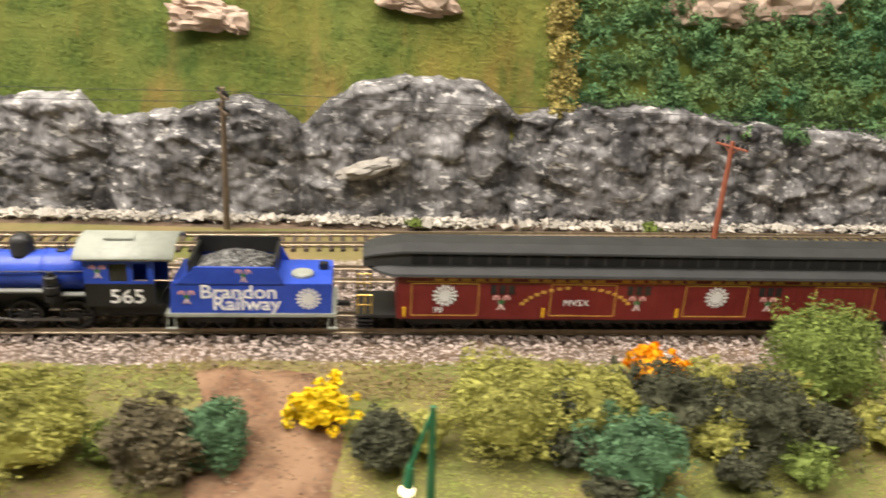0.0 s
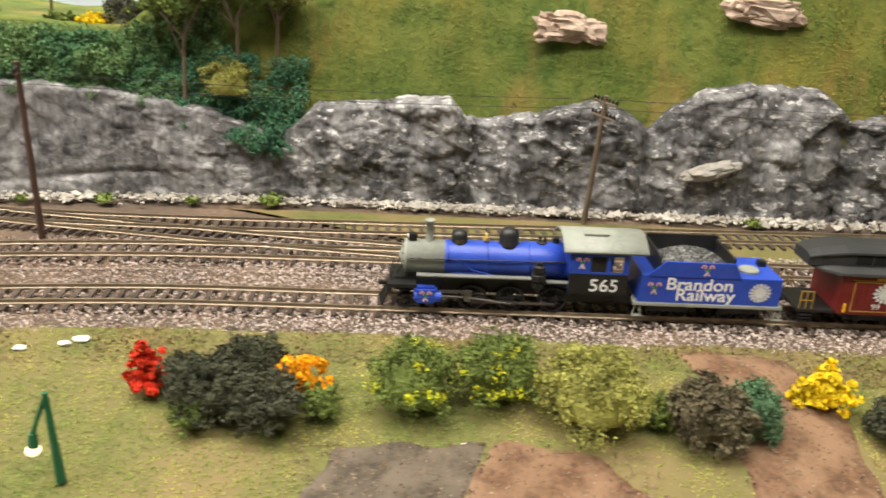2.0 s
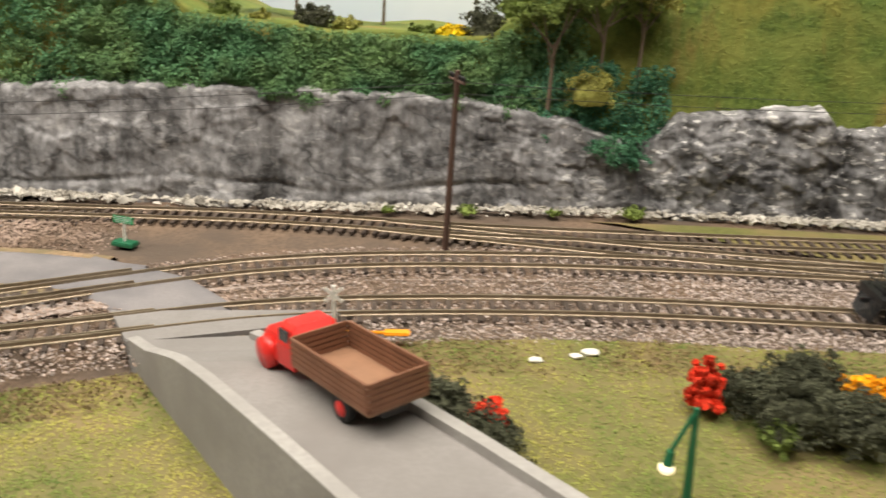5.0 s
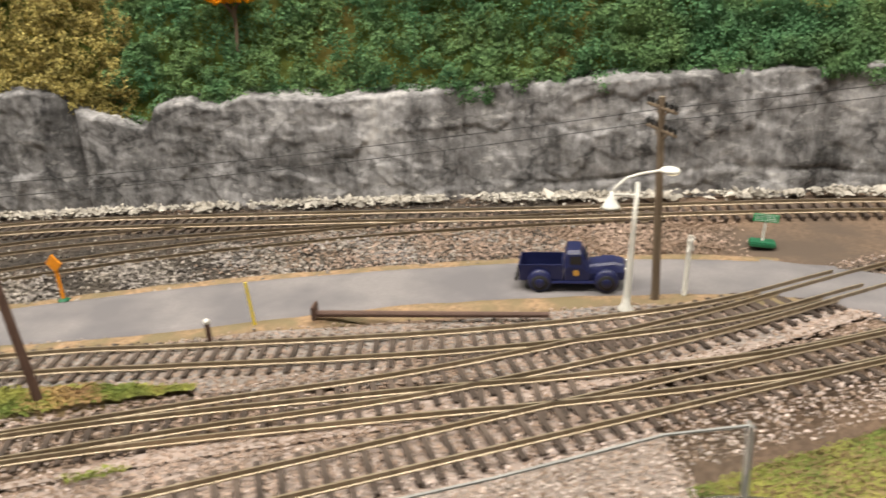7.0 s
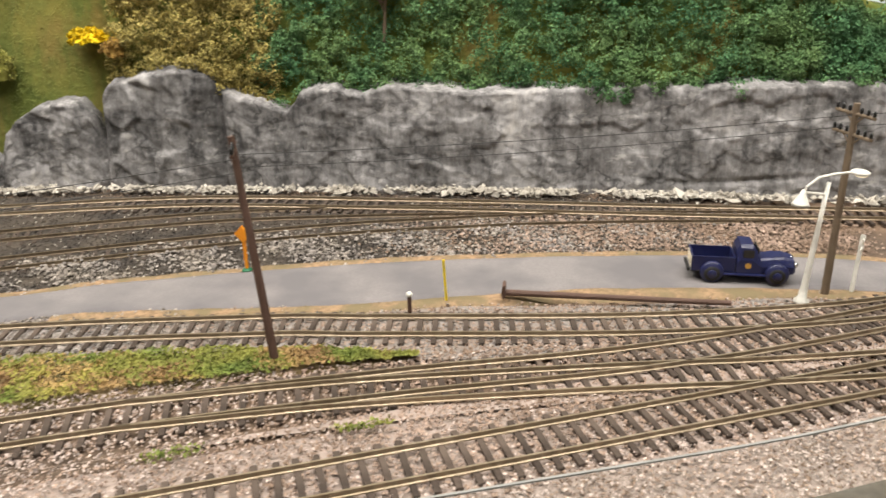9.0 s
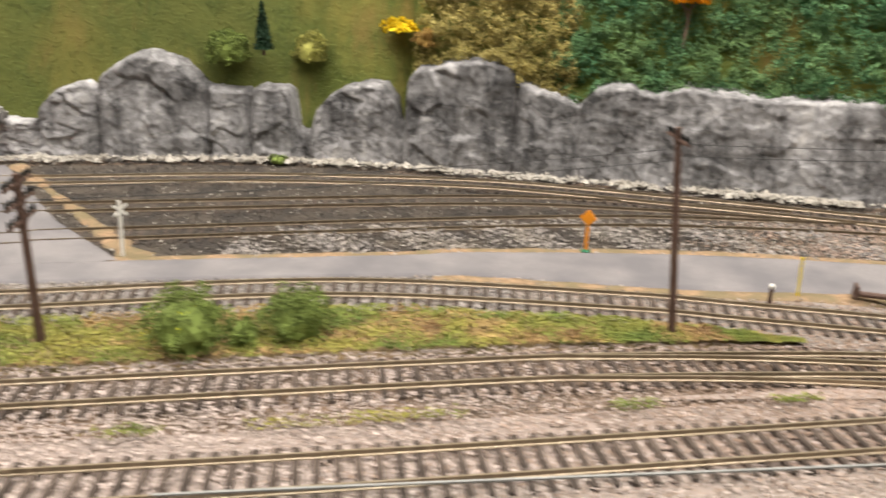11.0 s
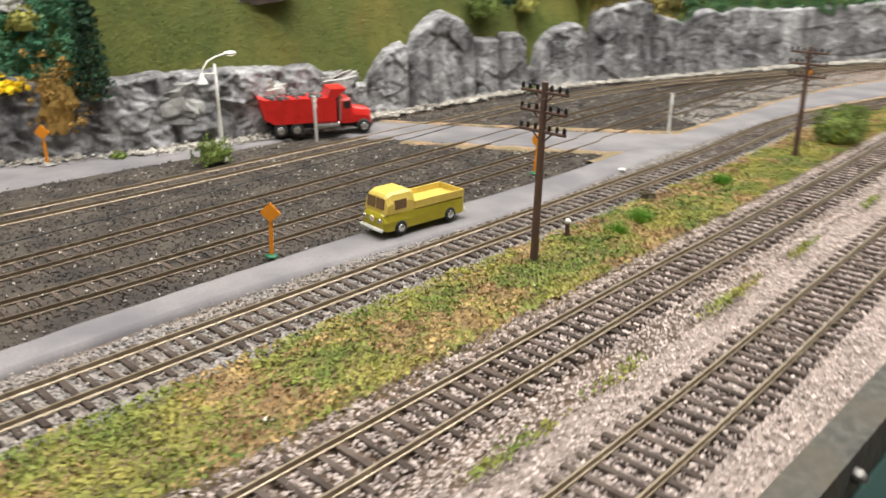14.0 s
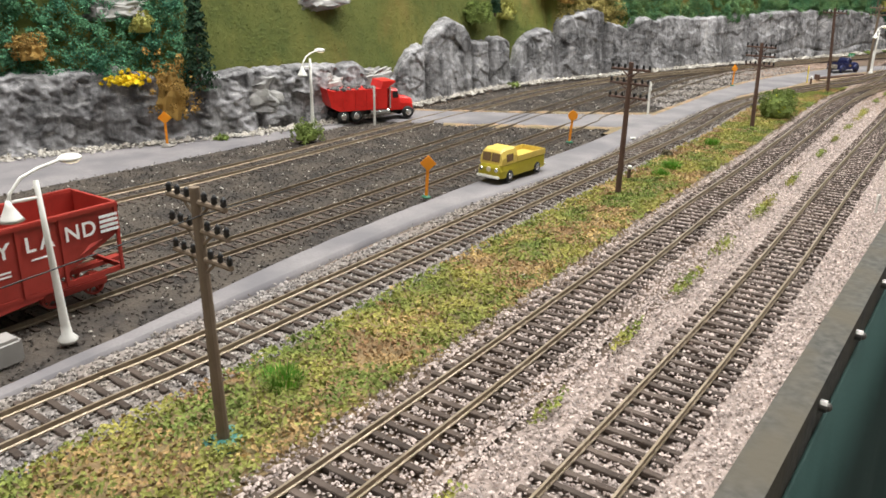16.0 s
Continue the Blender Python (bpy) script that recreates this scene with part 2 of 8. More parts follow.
def rod(bm, p, q, r, r2=None, n=10):
    p, q = Vector(p), Vector(q)
    d = q - p
    res = bmesh.ops.create_cone(bm, cap_ends=True, segments=n, radius1=r, radius2=r if r2 is None else r2, depth=d.length)
    bmesh.ops.transform(bm, matrix=Matrix.Translation((p + q) / 2) @ d.to_track_quat("Z", "Y").to_matrix().to_4x4(), verts=res["verts"])
    return bm


def ball(bm, c, r, sz=1.0, n=12, m=8):
    res = bmesh.ops.create_uvsphere(bm, u_segments=n, v_segments=m, radius=r)
    bmesh.ops.transform(bm, matrix=Matrix.Translation(c) @ Matrix.Diagonal((1, 1, sz, 1)), verts=res["verts"])
    return bm


def prism(bm, outline, y0, y1):
    """An x-z outline drawn out along y."""
    a = [bm.verts.new((x, y0, z)) for x, z in outline]
    b = [bm.verts.new((x, y1, z)) for x, z in outline]
    k = len(outline)
    bm.faces.new(a)
    bm.faces.new(b[::-1])
    for i in range(k):
        bm.faces.new((a[i], b[i], b[(i + 1) % k], a[(i + 1) % k]))
    bmesh.ops.recalc_face_normals(bm, faces=bm.faces)
    return bm


def revolve(bm, prof, axis_m, n=20):
    """A profile of (radius, along) turned round z, then moved by axis_m."""
    rings = [[bm.verts.new(axis_m @ Vector((r * math.cos(6.28319 * i / n), r * math.sin(6.28319 * i / n), h))) for i in range(n)] for r, h in prof]
    for a, b in zip(rings, rings[1:]):
        for i in range(n):
            bm.faces.new((a[i], a[(i + 1) % n], b[(i + 1) % n], b[i]))
    bm.faces.new(rings[0][::-1])
    bm.faces.new(rings[-1])
    bmesh.ops.recalc_face_normals(bm, faces=bm.faces)
    return bm


def smooth_line(pts, step=0.004):
    """Catmull-Rom line through plan points, resampled to even steps."""
    p = np.array(pts, float)
    p = np.vstack([2 * p[0] - p[1], p, 2 * p[-1] - p[-2]])
    out = []
    for i in range(1, len(p) - 2):
        for u in np.linspace(0, 1, 24, endpoint=False):
            a, b, c, d = p[i - 1:i + 3]
            out.append(0.5 * (2 * b + (c - a) * u + (2 * a - 5 * b + 4 * c - d) * u * u + (3 * b - a - 3 * c + d) * u ** 3))
    out.append(p[-2])
    out = np.array(out)
    s = np.r_[0, np.cumsum(np.hypot(*np.diff(out, axis=0).T))]
    t = np.arange(0, s[-1], step)
    return np.c_[np.interp(t, s, out[:, 0]), np.interp(t, s, out[:, 1])]


def normals(line):
    d = np.gradient(line, axis=0)
    d /= np.linalg.norm(d, axis=1)[:, None]
    return np.c_[-d[:, 1], d[:, 0]]


def y_on(line, x):
    o = np.argsort(line[:, 0])
    return np.interp(x, line[o, 0], line[o, 1])


# plan lines: tracks, road, wall foot and table edge (they run from high x to low x)
TRACKS = {
    "front": [(0.9, 0.305), (0.25, 0.312), (0, 0.319), (-0.2, 0.323), (-0.32, 0.322), (-0.44, 0.306), (-0.53, 0.272), (-0.65, 0.221), (-0.73, 0.186), (-0.95, 0.089), (-1.05, 0.046), (-1.23, -0.032), (-1.41, -0.112), (-1.6, -0.191), (-1.95, -0.335)],
    "middle": [(0.9, 0.37), (0.25, 0.374), (-0.04, 0.377), (-0.16, 0.382), (-0.335, 0.381), (-0.47, 0.357), (-0.6, 0.288), (-0.706, 0.241), (-0.8, 0.211), (-0.89, 0.179), (-0.965, 0.147), (-1.1, 0.087), (-1.25, 0.021), (-1.35, -0.021), (-1.5, -0.087), (-1.64, -0.147), (-1.95, -0.275)],
    "rear": [(-0.53, 0.333), (-0.6, 0.297), (-0.7, 0.272), (-0.82, 0.257), (-0.88, 0.25), (-1.02, 0.219), (-1.16, 0.155), (-1.245, 0.119), (-1.475, 0.025), (-1.65, -0.05), (-1.72, -0.076), (-1.95, -0.165)],
    "crossover": [(-0.5, 0.287), (-0.57, 0.258), (-0.65, 0.237), (-0.72, 0.223), (-0.82, 0.2), (-0.9, 0.175)],
    "back_main": [(0.9, 0.43), (0.18, 0.432), (-0.18, 0.427), (-0.35, 0.427), (-0.5, 0.436), (-0.67, 0.432), (-0.85, 0.43), (-1.0, 0.422), (-1.15, 0.385), (-1.3, 0.32), (-1.567, 0.202), (-1.68, 0.158), (-1.95, 0.05)],
    "yard_inner": [(-0.78, 0.428), (-0.88, 0.414), (-1.0, 0.383), (-1.24, 0.277), (-1.3, 0.247), (-1.53, 0.138), (-1.66, 0.08), (-1.95, -0.04)],
    "yard_outer": [(-0.6, 0.43), (-0.7, 0.42), (-0.8, 0.402), (-0.93, 0.362), (-1.19, 0.242), (-1.24, 0.214), (-1.53, 0.085), (-1.67, 0.03), (-1.95, -0.09)],
    "connector": [(-0.42, 0.43), (-0.36, 0.419), (-0.25, 0.4), (-0.12, 0.384)],
}
LINES = {k: smooth_line(v) for k, v in TRACKS.items()}
WALL = smooth_line([(0.95, 0.46), (0.335, 0.46), (0, 0.47), (-0.26, 0.48), (-0.5, 0.468), (-0.75, 0.47), (-0.98, 0.457), (-1.157, 0.436), (-1.33, 0.372), (-1.48, 0.318), (-1.69, 0.312), (-2.3, 0.33)])
EDGE = smooth_line([(0.95, 0.06), (-0.3, 0.06), (-0.45, 0.075), (-0.56, 0.125), (-0.605, 0.175), (-0.7, 0.14), (-0.95, 0.043), (-1.059, -0.002), (-1.25, -0.081), (-1.568, -0.211), (-2.0, -0.39)])
ROAD_FAR = smooth_line([(-0.53, 0.352), (-0.6, 0.362), (-0.7, 0.357), (-0.84, 0.333), (-0.97, 0.291), (-1.0, 0.276), (-1.14, 0.217), (-1.3, 0.145), (-1.42, 0.1), (-1.483, 0.073), (-1.515, 0.059), (-1.561, 0.038), (-1.599, 0.019), (-1.633, 0.0), (-1.685, -0.029), (-1.76, -0.064), (-1.95, -0.146)])
ROAD_NEAR = smooth_line([(-0.53, 0.312), (-0.6, 0.319), (-0.7, 0.312), (-0.776, 0.297), (-0.85, 0.276), (-0.95, 0.259), (-1.0, 0.243), (-1.19, 0.166), (-1.354, 0.09), (-1.478, 0.052), (-1.525, 0.035), (-1.57, 0.015), (-1.62, -0.008), (-1.663, -0.027), (-1.72, -0.053), (-1.95, -0.158)])


def between(name, a, b, z0, z1, material, label, category, cells=10, rough=0.0006, amp=None, kind="structure", hem=None):
    """A sheet between two plan lines, from height z0 at a to z1 at b, slightly uneven."""
    n = 420
    ia, ib = np.linspace(0, len(a) - 1, n), np.linspace(0, len(b) - 1, n)
    A = np.c_[np.interp(ia, range(len(a)), a[:, 0]), np.interp(ia, range(len(a)), a[:, 1])]
    B = np.c_[np.interp(ib, range(len(b)), b[:, 0]), np.interp(ib, range(len(b)), b[:, 1])]
    v = []
    for i in range(n):
        for j in range(cells + 1):
            u = j / cells
            p = A[i] * (1 - u) + B[i] * u
            z = (z0 * (1 - u) + z1 * u) + rough * noise.noise(Vector((p[0] * 70, p[1] * 70, 3)))
            if amp:
                z = amp(p[0], p[1], u, z)
            if hem is not None and j in (0, cells):
                z = hem
            v.append((p[0], p[1], z))
    k = cells + 1
    f = [(i * k + j, (i + 1) * k + j, (i + 1) * k + j + 1, i * k + j + 1) for i in range(n - 1) for j in range(cells)]
    ob = new(name, mesh_of(name, v, f, material, True))
    return tagged(ob, label, category, "", kind)


def stones(name, pts, size, material, label, zs=0.0):
    """Loose stones: one low eight-sided pebble at every plan point."""
    n = len(pts)
    base = np.array([(1, 0, 0), (0, 1, 0), (-1, 0, 0), (0, -1, 0), (0, 0, 1), (0, 0, -1)], float)
    tri = np.array([(0, 1, 4), (1, 2, 4), (2, 3, 4), (3, 0, 4), (1, 0, 5), (2, 1, 5), (3, 2, 5), (0, 3, 5)])
    rng = np.random.default_rng(len(pts))
    jit = base[None] * rng.uniform(0.55, 1.25, (n, 6, 1)) + rng.normal(0, 0.22, (n, 6, 3))
    ang = rng.uniform(0, 6.283, n)
    c, s = np.cos(ang), np.sin(ang)
    x = jit[..., 0] * c[:, None] - jit[..., 1] * s[:, None]
    y = jit[..., 0] * s[:, None] + jit[..., 1] * c[:, None]
    r = size * rng.uniform(0.55, 1.35, n)[:, None]
    v = np.stack([x * r + pts[:, 0, None], y * r + pts[:, 1, None], jit[..., 2] * r * 0.75 + (pts[:, 2, None] if pts.shape[1] > 2 else zs)], -1).reshape(-1, 3)
    f = (tri[None] + (np.arange(n) * 6)[:, None, None]).reshape(-1, 3)
    return tagged(new(name, fast_mesh(name, v, f, material)), label, "gravel", "", "stuff")


def leaves(name, centers, out, size, material, parent=None, label="", category="", kind="", spread=0.6):
    """Small bent leaf quads at the centres, facing roughly out."""
    n = len(centers)
    rng = np.random.default_rng(n + int(size * 1e6))
    nn = out + rng.normal(0, spread, (n, 3))
    nn /= np.linalg.norm(nn, axis=1)[:, None]
    t = np.cross(nn, rng.normal(0, 1, (n, 3)))
    t /= np.linalg.norm(t, axis=1)[:, None]
    b = np.cross(nn, t)
    s = size * rng.uniform(0.55, 1.3, n)[:, None]
    q = np.stack([centers - t * s, centers - b * s * 0.7 + nn * s * 0.25, centers + t * s + nn * s * 0.1, centers + b * s * 0.7 + nn * s * 0.25], 1).reshape(-1, 3)
    f = np.arange(4 * n).reshape(n, 4)
    ob = new(name, fast_mesh(name, q, f, material))
    ob.parent = parent
    if label:
        tagged(ob, label, category, "", kind)
    return ob

# ---- room ----
def slab(name, x0, x1, y0, y1, z0, z1, material, label, category):
    bm = bmesh.new()
    box(bm, x0, x1, y0, y1, z0, z1)
    ob = part(name, bm, material, None)
    return tagged(ob, label, category, "", "structure")


slab("floor", -4.6, 3.2, -3.2, 1.6, -1.1, -1.0, M_FLOOR, "plain dark carpet floor of the exhibition room", "floor")
slab("ceiling", -4.6, 3.2, -3.2, 1.6, 1.6, 1.7, M_ROOM, "plain white ceiling over the layout", "ceiling")
slab("wall_north", -4.6, 3.2, 1.6, 1.7, -1.0, 1.6, M_ROOM, "plain off-white wall behind the layout", "wall")
slab("wall_south", -4.6, 3.2, -3.3, -3.2, -1.0, 1.6, M_ROOM, "plain off-white wall behind the viewer", "wall")
slab("wall_west", -4.7, -4.6, -3.2, 1.6, -1.0, 1.6, M_ROOM, "plain off-white end wall", "wall")
slab("wall_east", 3.2, 3.3, -3.2, 1.6, -1.0, 1.6, M_ROOM, "plain off-white end wall", "wall")
slab("backdrop", -2.6, 1.3, 0.74, 0.76, -0.1, 0.62, M_SKY, "pale blue painted sky backdrop board behind the hills", "backdrop")

# ---- ground sheets ----
N, MID, REAR = LINES["front"], LINES["middle"], LINES["rear"]


def shifted(line, d):
    return line + normals(line) * d


def cut(line, x0, x1):
    return line[(line[:, 0] >= x0) & (line[:, 0] <= x1)]


between("ground", EDGE, shifted(WALL, -0.03), -0.0038, -0.0038, M_DIRT, "brown painted earth base of the model layout", "ground", cells=24, rough=0.0002,
        amp=lambda x, y, u, z: z - 0.0045 - 0.17 * max(0.0, 0.285 - y) if x > -0.66 and y < 0.29 else z)


def bank_z(x, y):
    """Height of the planted bank in front of the tracks."""
    d = max(0.0, 0.287 - y)
    return -0.001 - 0.16 * d + 0.0022 * noise.noise(Vector((x * 18, y * 18, 1)))


BANK_TOP = np.c_[np.linspace(0.95, -0.63, 300), [y_on(N, x) - 0.034 for x in np.linspace(0.95, -0.63, 300)]]
BANK_LOW = np.c_[np.linspace(0.95, -0.62, 300), [y_on(EDGE, x) + 0.004 for x in np.linspace(0.95, -0.62, 300)]]
between("ground_bank", BANK_LOW, BANK_TOP, -0.03, -0.001, M_TURF2, "olive and tan turf bank in front of the tracks", "ground", cells=40, amp=lambda x, y, u, z: bank_z(x, y))

between("ballast_front", shifted(cut(N, -1.95, 0.9), -0.036)[::-1] * 1, shifted(cut(MID, -1.95, 0.9), 0.023)[::-1], -0.0022, -0.0022, M_BALLAST, "pinkish grey ballast bed under the front tracks", "ballast", cells=16, rough=0.0002)
edge_late = cut(EDGE, -1.95, -0.62)
between("ballast_shoulder", edge_late[::-1], shifted(cut(N, -1.95, -0.62), -0.03)[::-1], -0.0032, -0.0034, M_BALLAST, "pinkish grey ballast shoulder along the table edge", "ballast", cells=6, rough=0.0002)
between("ballast_rear", shifted(cut(REAR, -1.95, -0.56), 0.027)[::-1], shifted(cut(REAR, -1.95, -0.56), -0.024)[::-1], -0.0022, -0.0022, M_GREYBALLAST, "mixed grey ballast bed of the rear track", "ballast", cells=6, rough=0.0002)
VERGE_A, VERGE_B = shifted(cut(MID, -1.95, -0.79), -0.021), shifted(cut(REAR, -1.95, -0.85), 0.022)
between("grass_verge", VERGE_A[::-1], VERGE_B[::-1], -0.0012, -0.0008, M_TURF, "yellow-green turf verge between two tracks", "grass verge", cells=14, rough=0.0014, hem=-0.004)
between("yard_ground", shifted(cut(ROAD_FAR, -1.95, -0.66), -0.001)[::-1], shifted(cut(WALL, -2.0, -0.66), 0.015)[::-1], -0.003, -0.0026, M_CINDER, "dark brown cinder ground of the freight yard", "ground", cells=20, rough=0.0003)
between("meadow_ground", np.c_[np.linspace(0.9, -0.12, 60), np.full(60, 0.392)][::-1], np.c_[np.linspace(0.9, -0.3, 60), [y_on(WALL, x) - 0.012 for x in np.linspace(0.9, -0.3, 60)]][::-1], -0.0026, -0.0018, M_TURF2, "dull olive turf at the foot of the rock face", "ground", cells=8, rough=0.0004, hem=-0.0042)
SH = cut(ROAD_FAR, -1.25, -0.55)
between("road_shoulder", shifted(SH, -0.008), shifted(SH, 0.004), -0.001, -0.001, M_SAND, "orange sandy shoulder of the road", "road shoulder", cells=4, hem=-0.004)
SH2 = cut(ROAD_NEAR, -0.98, -0.55)
between("road_verge", shifted(SH2, -0.004), shifted(SH2, 0.01), -0.001, -0.001, M_SAND, "orange sandy verge of the road", "road shoulder", cells=4, hem=-0.004)
between("road", ROAD_FAR, ROAD_NEAR, -0.0004, -0.0004, M_ROAD, "smooth grey painted road along the yard", "road", cells=16, rough=0.0003, hem=-0.004)
between("cross_road", np.array([(-1.205, 0.176), (-1.26, 0.216), (-1.342, 0.281), (-1.39, 0.315), (-1.46, 0.325), (-1.7, 0.31), (-1.95, 0.29)]),
        np.array([(-1.14, 0.218), (-1.22, 0.262), (-1.29, 0.315), (-1.335, 0.348), (-1.43, 0.31), (-1.68, 0.22), (-1.95, 0.12)]), -0.0006, -0.0006, M_ROAD, "grey road that crosses the yard tracks to the rock face", "road", cells=16, rough=0.0003, hem=-0.004)
for s, a, b in ((1, (-1.198, 0.172), (-1.345, 0.277)), (-1, (-1.134, 0.222), (-1.335, 0.354))):
    q = np.array([(a[0] + (b[0] - a[0]) * u, a[1] + (b[1] - a[1]) * u) for u in np.linspace(0, 1, 30)])
    w_ = np.array([0.006 + 0.009 * noise.noise(Vector((x_ * 60, y_ * 60, s))) for x_, y_ in q])[:, None]
    between("road_shoulder", q - normals(q) * w_, q + normals(q) * w_, -0.0014, -0.0014, M_SAND, "orange sandy edge of the crossing road", "road shoulder", cells=4, hem=-0.0034)
between("access_road", np.array([(-0.56, 0.362), (-0.5, 0.338), (-0.47, 0.31), (-0.482, 0.262)]), np.array([(-0.58, 0.318), (-0.545, 0.31), (-0.52, 0.295), (-0.505, 0.277)]), -0.0002, -0.0002, M_ROAD, "grey road bending towards the crossing", "road", cells=12, rough=0.0002, hem=-0.004)


def patch(pts, material, label, lift=0.0014):
    """An irregular patch lying on the bank."""
    cx, cy = np.mean(pts, axis=0)
    v, f = [(cx, cy, bank_z(cx, cy) + lift)], []
    rings, k = 7, 48
    for r in range(1, rings + 1):
        for i in range(k):
            a = i / k * len(pts)
            j = int(a) % len(pts)
            u = a - int(a)
            p = np.array(pts[j]) * (1 - u) + np.array(pts[(j + 1) % len(pts)]) * u
            w = r / rings * (1 + 0.2 * noise.noise(Vector((p[0] * 50, p[1] * 50, 0))) + 0.06 * noise.noise(Vector((p[0] * 260, p[1] * 260, 0))))
            x, y = cx + (p[0] - cx) * w, cy + (p[1] - cy) * w
            v.append((x, y, bank_z(x, y) + lift * (1.0 if r < rings else -0.6)))
    for i in range(k):
        f.append((0, 1 + i, 1 + (i + 1) % k))
        for r in range(rings - 1):
            a, b = 1 + r * k, 1 + (r + 1) * k
            f.append((a + i, b + i, b + (i + 1) % k, a + (i + 1) % k))
    return tagged(new("earth_patch", mesh_of("earth_patch", v, f, material, True)), label, "bare earth", "", "structure")


patch([(-0.055, 0.284), (-0.005, 0.284), (0.005, 0.24), (0.0, 0.19), (-0.03, 0.15), (-0.05, 0.19), (-0.045, 0.24)], M_EARTH, "reddish brown strip of bare earth on the bank")
patch([(-0.14, 0.225), (-0.1, 0.22), (-0.075, 0.19), (-0.09, 0.15), (-0.15, 0.15), (-0.16, 0.19)], M_EARTH, "reddish brown bare earth on the bank")
patch([(-0.2, 0.222), (-0.14, 0.225), (-0.15, 0.19), (-0.16, 0.15), (-0.22, 0.14), (-0.21, 0.18)], M_GREYEARTH, "grey-brown bare earth on the bank")

# ---- rock face and hillside ----
ROCK_TOP = np.array([(-2.3, 0.05), (-1.686, 0.051), (-1.6, 0.052), (-1.56, 0.036), (-1.525, 0.045), (-1.45, 0.044), (-1.39, 0.041), (-1.36, 0.022), (-1.338, 0.02), (-1.332, 0.03), (-1.318, 0.046), (-1.3, 0.052), (-1.293, 0.048), (-1.287, 0.058), (-1.273, 0.068), (-1.262, 0.074), (-1.25, 0.075), (-1.231, 0.068), (-1.217, 0.052), (-1.21, 0.048), (-1.186, 0.047), (-1.183, 0.044), (-1.179, 0.05), (-1.158, 0.05), (-1.152, 0.046), (-1.148, 0.016), (-1.137, 0.014),
                     (-1.131, 0.034), (-1.122, 0.045), (-1.112, 0.051), (-1.092, 0.057), (-1.08, 0.055), (-1.071, 0.044), (-1.067, 0.024), (-1.065, 0.026), (-1.061, 0.062), (-1.052, 0.071), (-1.03, 0.076), (-1.003, 0.08), (-0.986, 0.077), (-0.977, 0.063), (-0.945, 0.055), (-0.932, 0.048), (-0.922, 0.063), (-0.895, 0.067), (-0.879, 0.06), (-0.861, 0.068), (-0.8, 0.063), (-0.69, 0.066), (-0.58, 0.07), (-0.5, 0.07), (-0.41, 0.068),
                     (-0.355, 0.062), (-0.31, 0.053), (-0.266, 0.037), (-0.25, 0.044), (-0.238, 0.056), (-0.18, 0.062), (-0.15, 0.064), (-0.138, 0.052), (-0.125, 0.05), (-0.09, 0.057), (-0.054, 0.066), (-0.028, 0.057), (-0.018, 0.05), (-0.002, 0.066), (0.015, 0.076), (0.055, 0.083), (0.093, 0.08), (0.107, 0.068), (0.115, 0.06), (0.15, 0.068), (0.2, 0.071), (0.26, 0.062), (0.34, 0.057), (0.95, 0.06)])
# bounds of the separate plaster castings along the wall
CASTS = np.array([-2.4, -1.8, -1.62, -1.5, -1.42, -1.335, -1.292, -1.213, -1.184, -1.143, -1.066, -0.978, -0.93, -0.72, -0.5, -0.262, -0.138, -0.02, 0.112, 0.3, 0.55, 1.0])
CREST = np.array([(-2.3, 0.3), (-1.0, 0.32), (-0.72, 0.26), (-0.62, 0.15), (-0.55, 0.117), (-0.46, 0.108), (-0.36, 0.104), (-0.33, 0.13), (-0.3, 0.2), (-0.2, 0.3), (0.95, 0.3)])


def top_at(x):
    return float(np.interp(x, ROCK_TOP[:, 0], ROCK_TOP[:, 1]))


def crest_at(x):
    return float(np.interp(x, CREST[:, 0], CREST[:, 1]))


def facets(p, size, seed):
    """Relief of tilted flat facets round jittered seeds, one per cell of the given size; p holds (x, z) rows."""
    g = np.floor(p / size).astype(int)
    best, out_ = np.full(len(p), 1e9), np.zeros(len(p))
    for i in (-1, 0, 1):
        for j in (-1, 0, 1):
            c = g + (i, j)
            h = np.sin(c[:, 0] * 127.1 + c[:, 1] * 311.7 + seed) * 43758.5453
            r = [np.modf(np.abs(h * k))[0] for k in (1.0, 1.7, 2.9, 4.3, 6.1)]
            d = p - (c + np.c_[r[0], r[1]]) * size
            q = (d[:, 0] / size[0]) ** 2 + (d[:, 1] / size[1]) ** 2
            near = q < best
            val = (r[2] - 0.5) + 1.1 * (r[3] - 0.5) * d[:, 0] / size[0] + 1.1 * (r[4] - 0.5) * d[:, 1] / size[1]
            best, out_ = np.where(near, q, best), np.where(near, val, out_)
    return out_


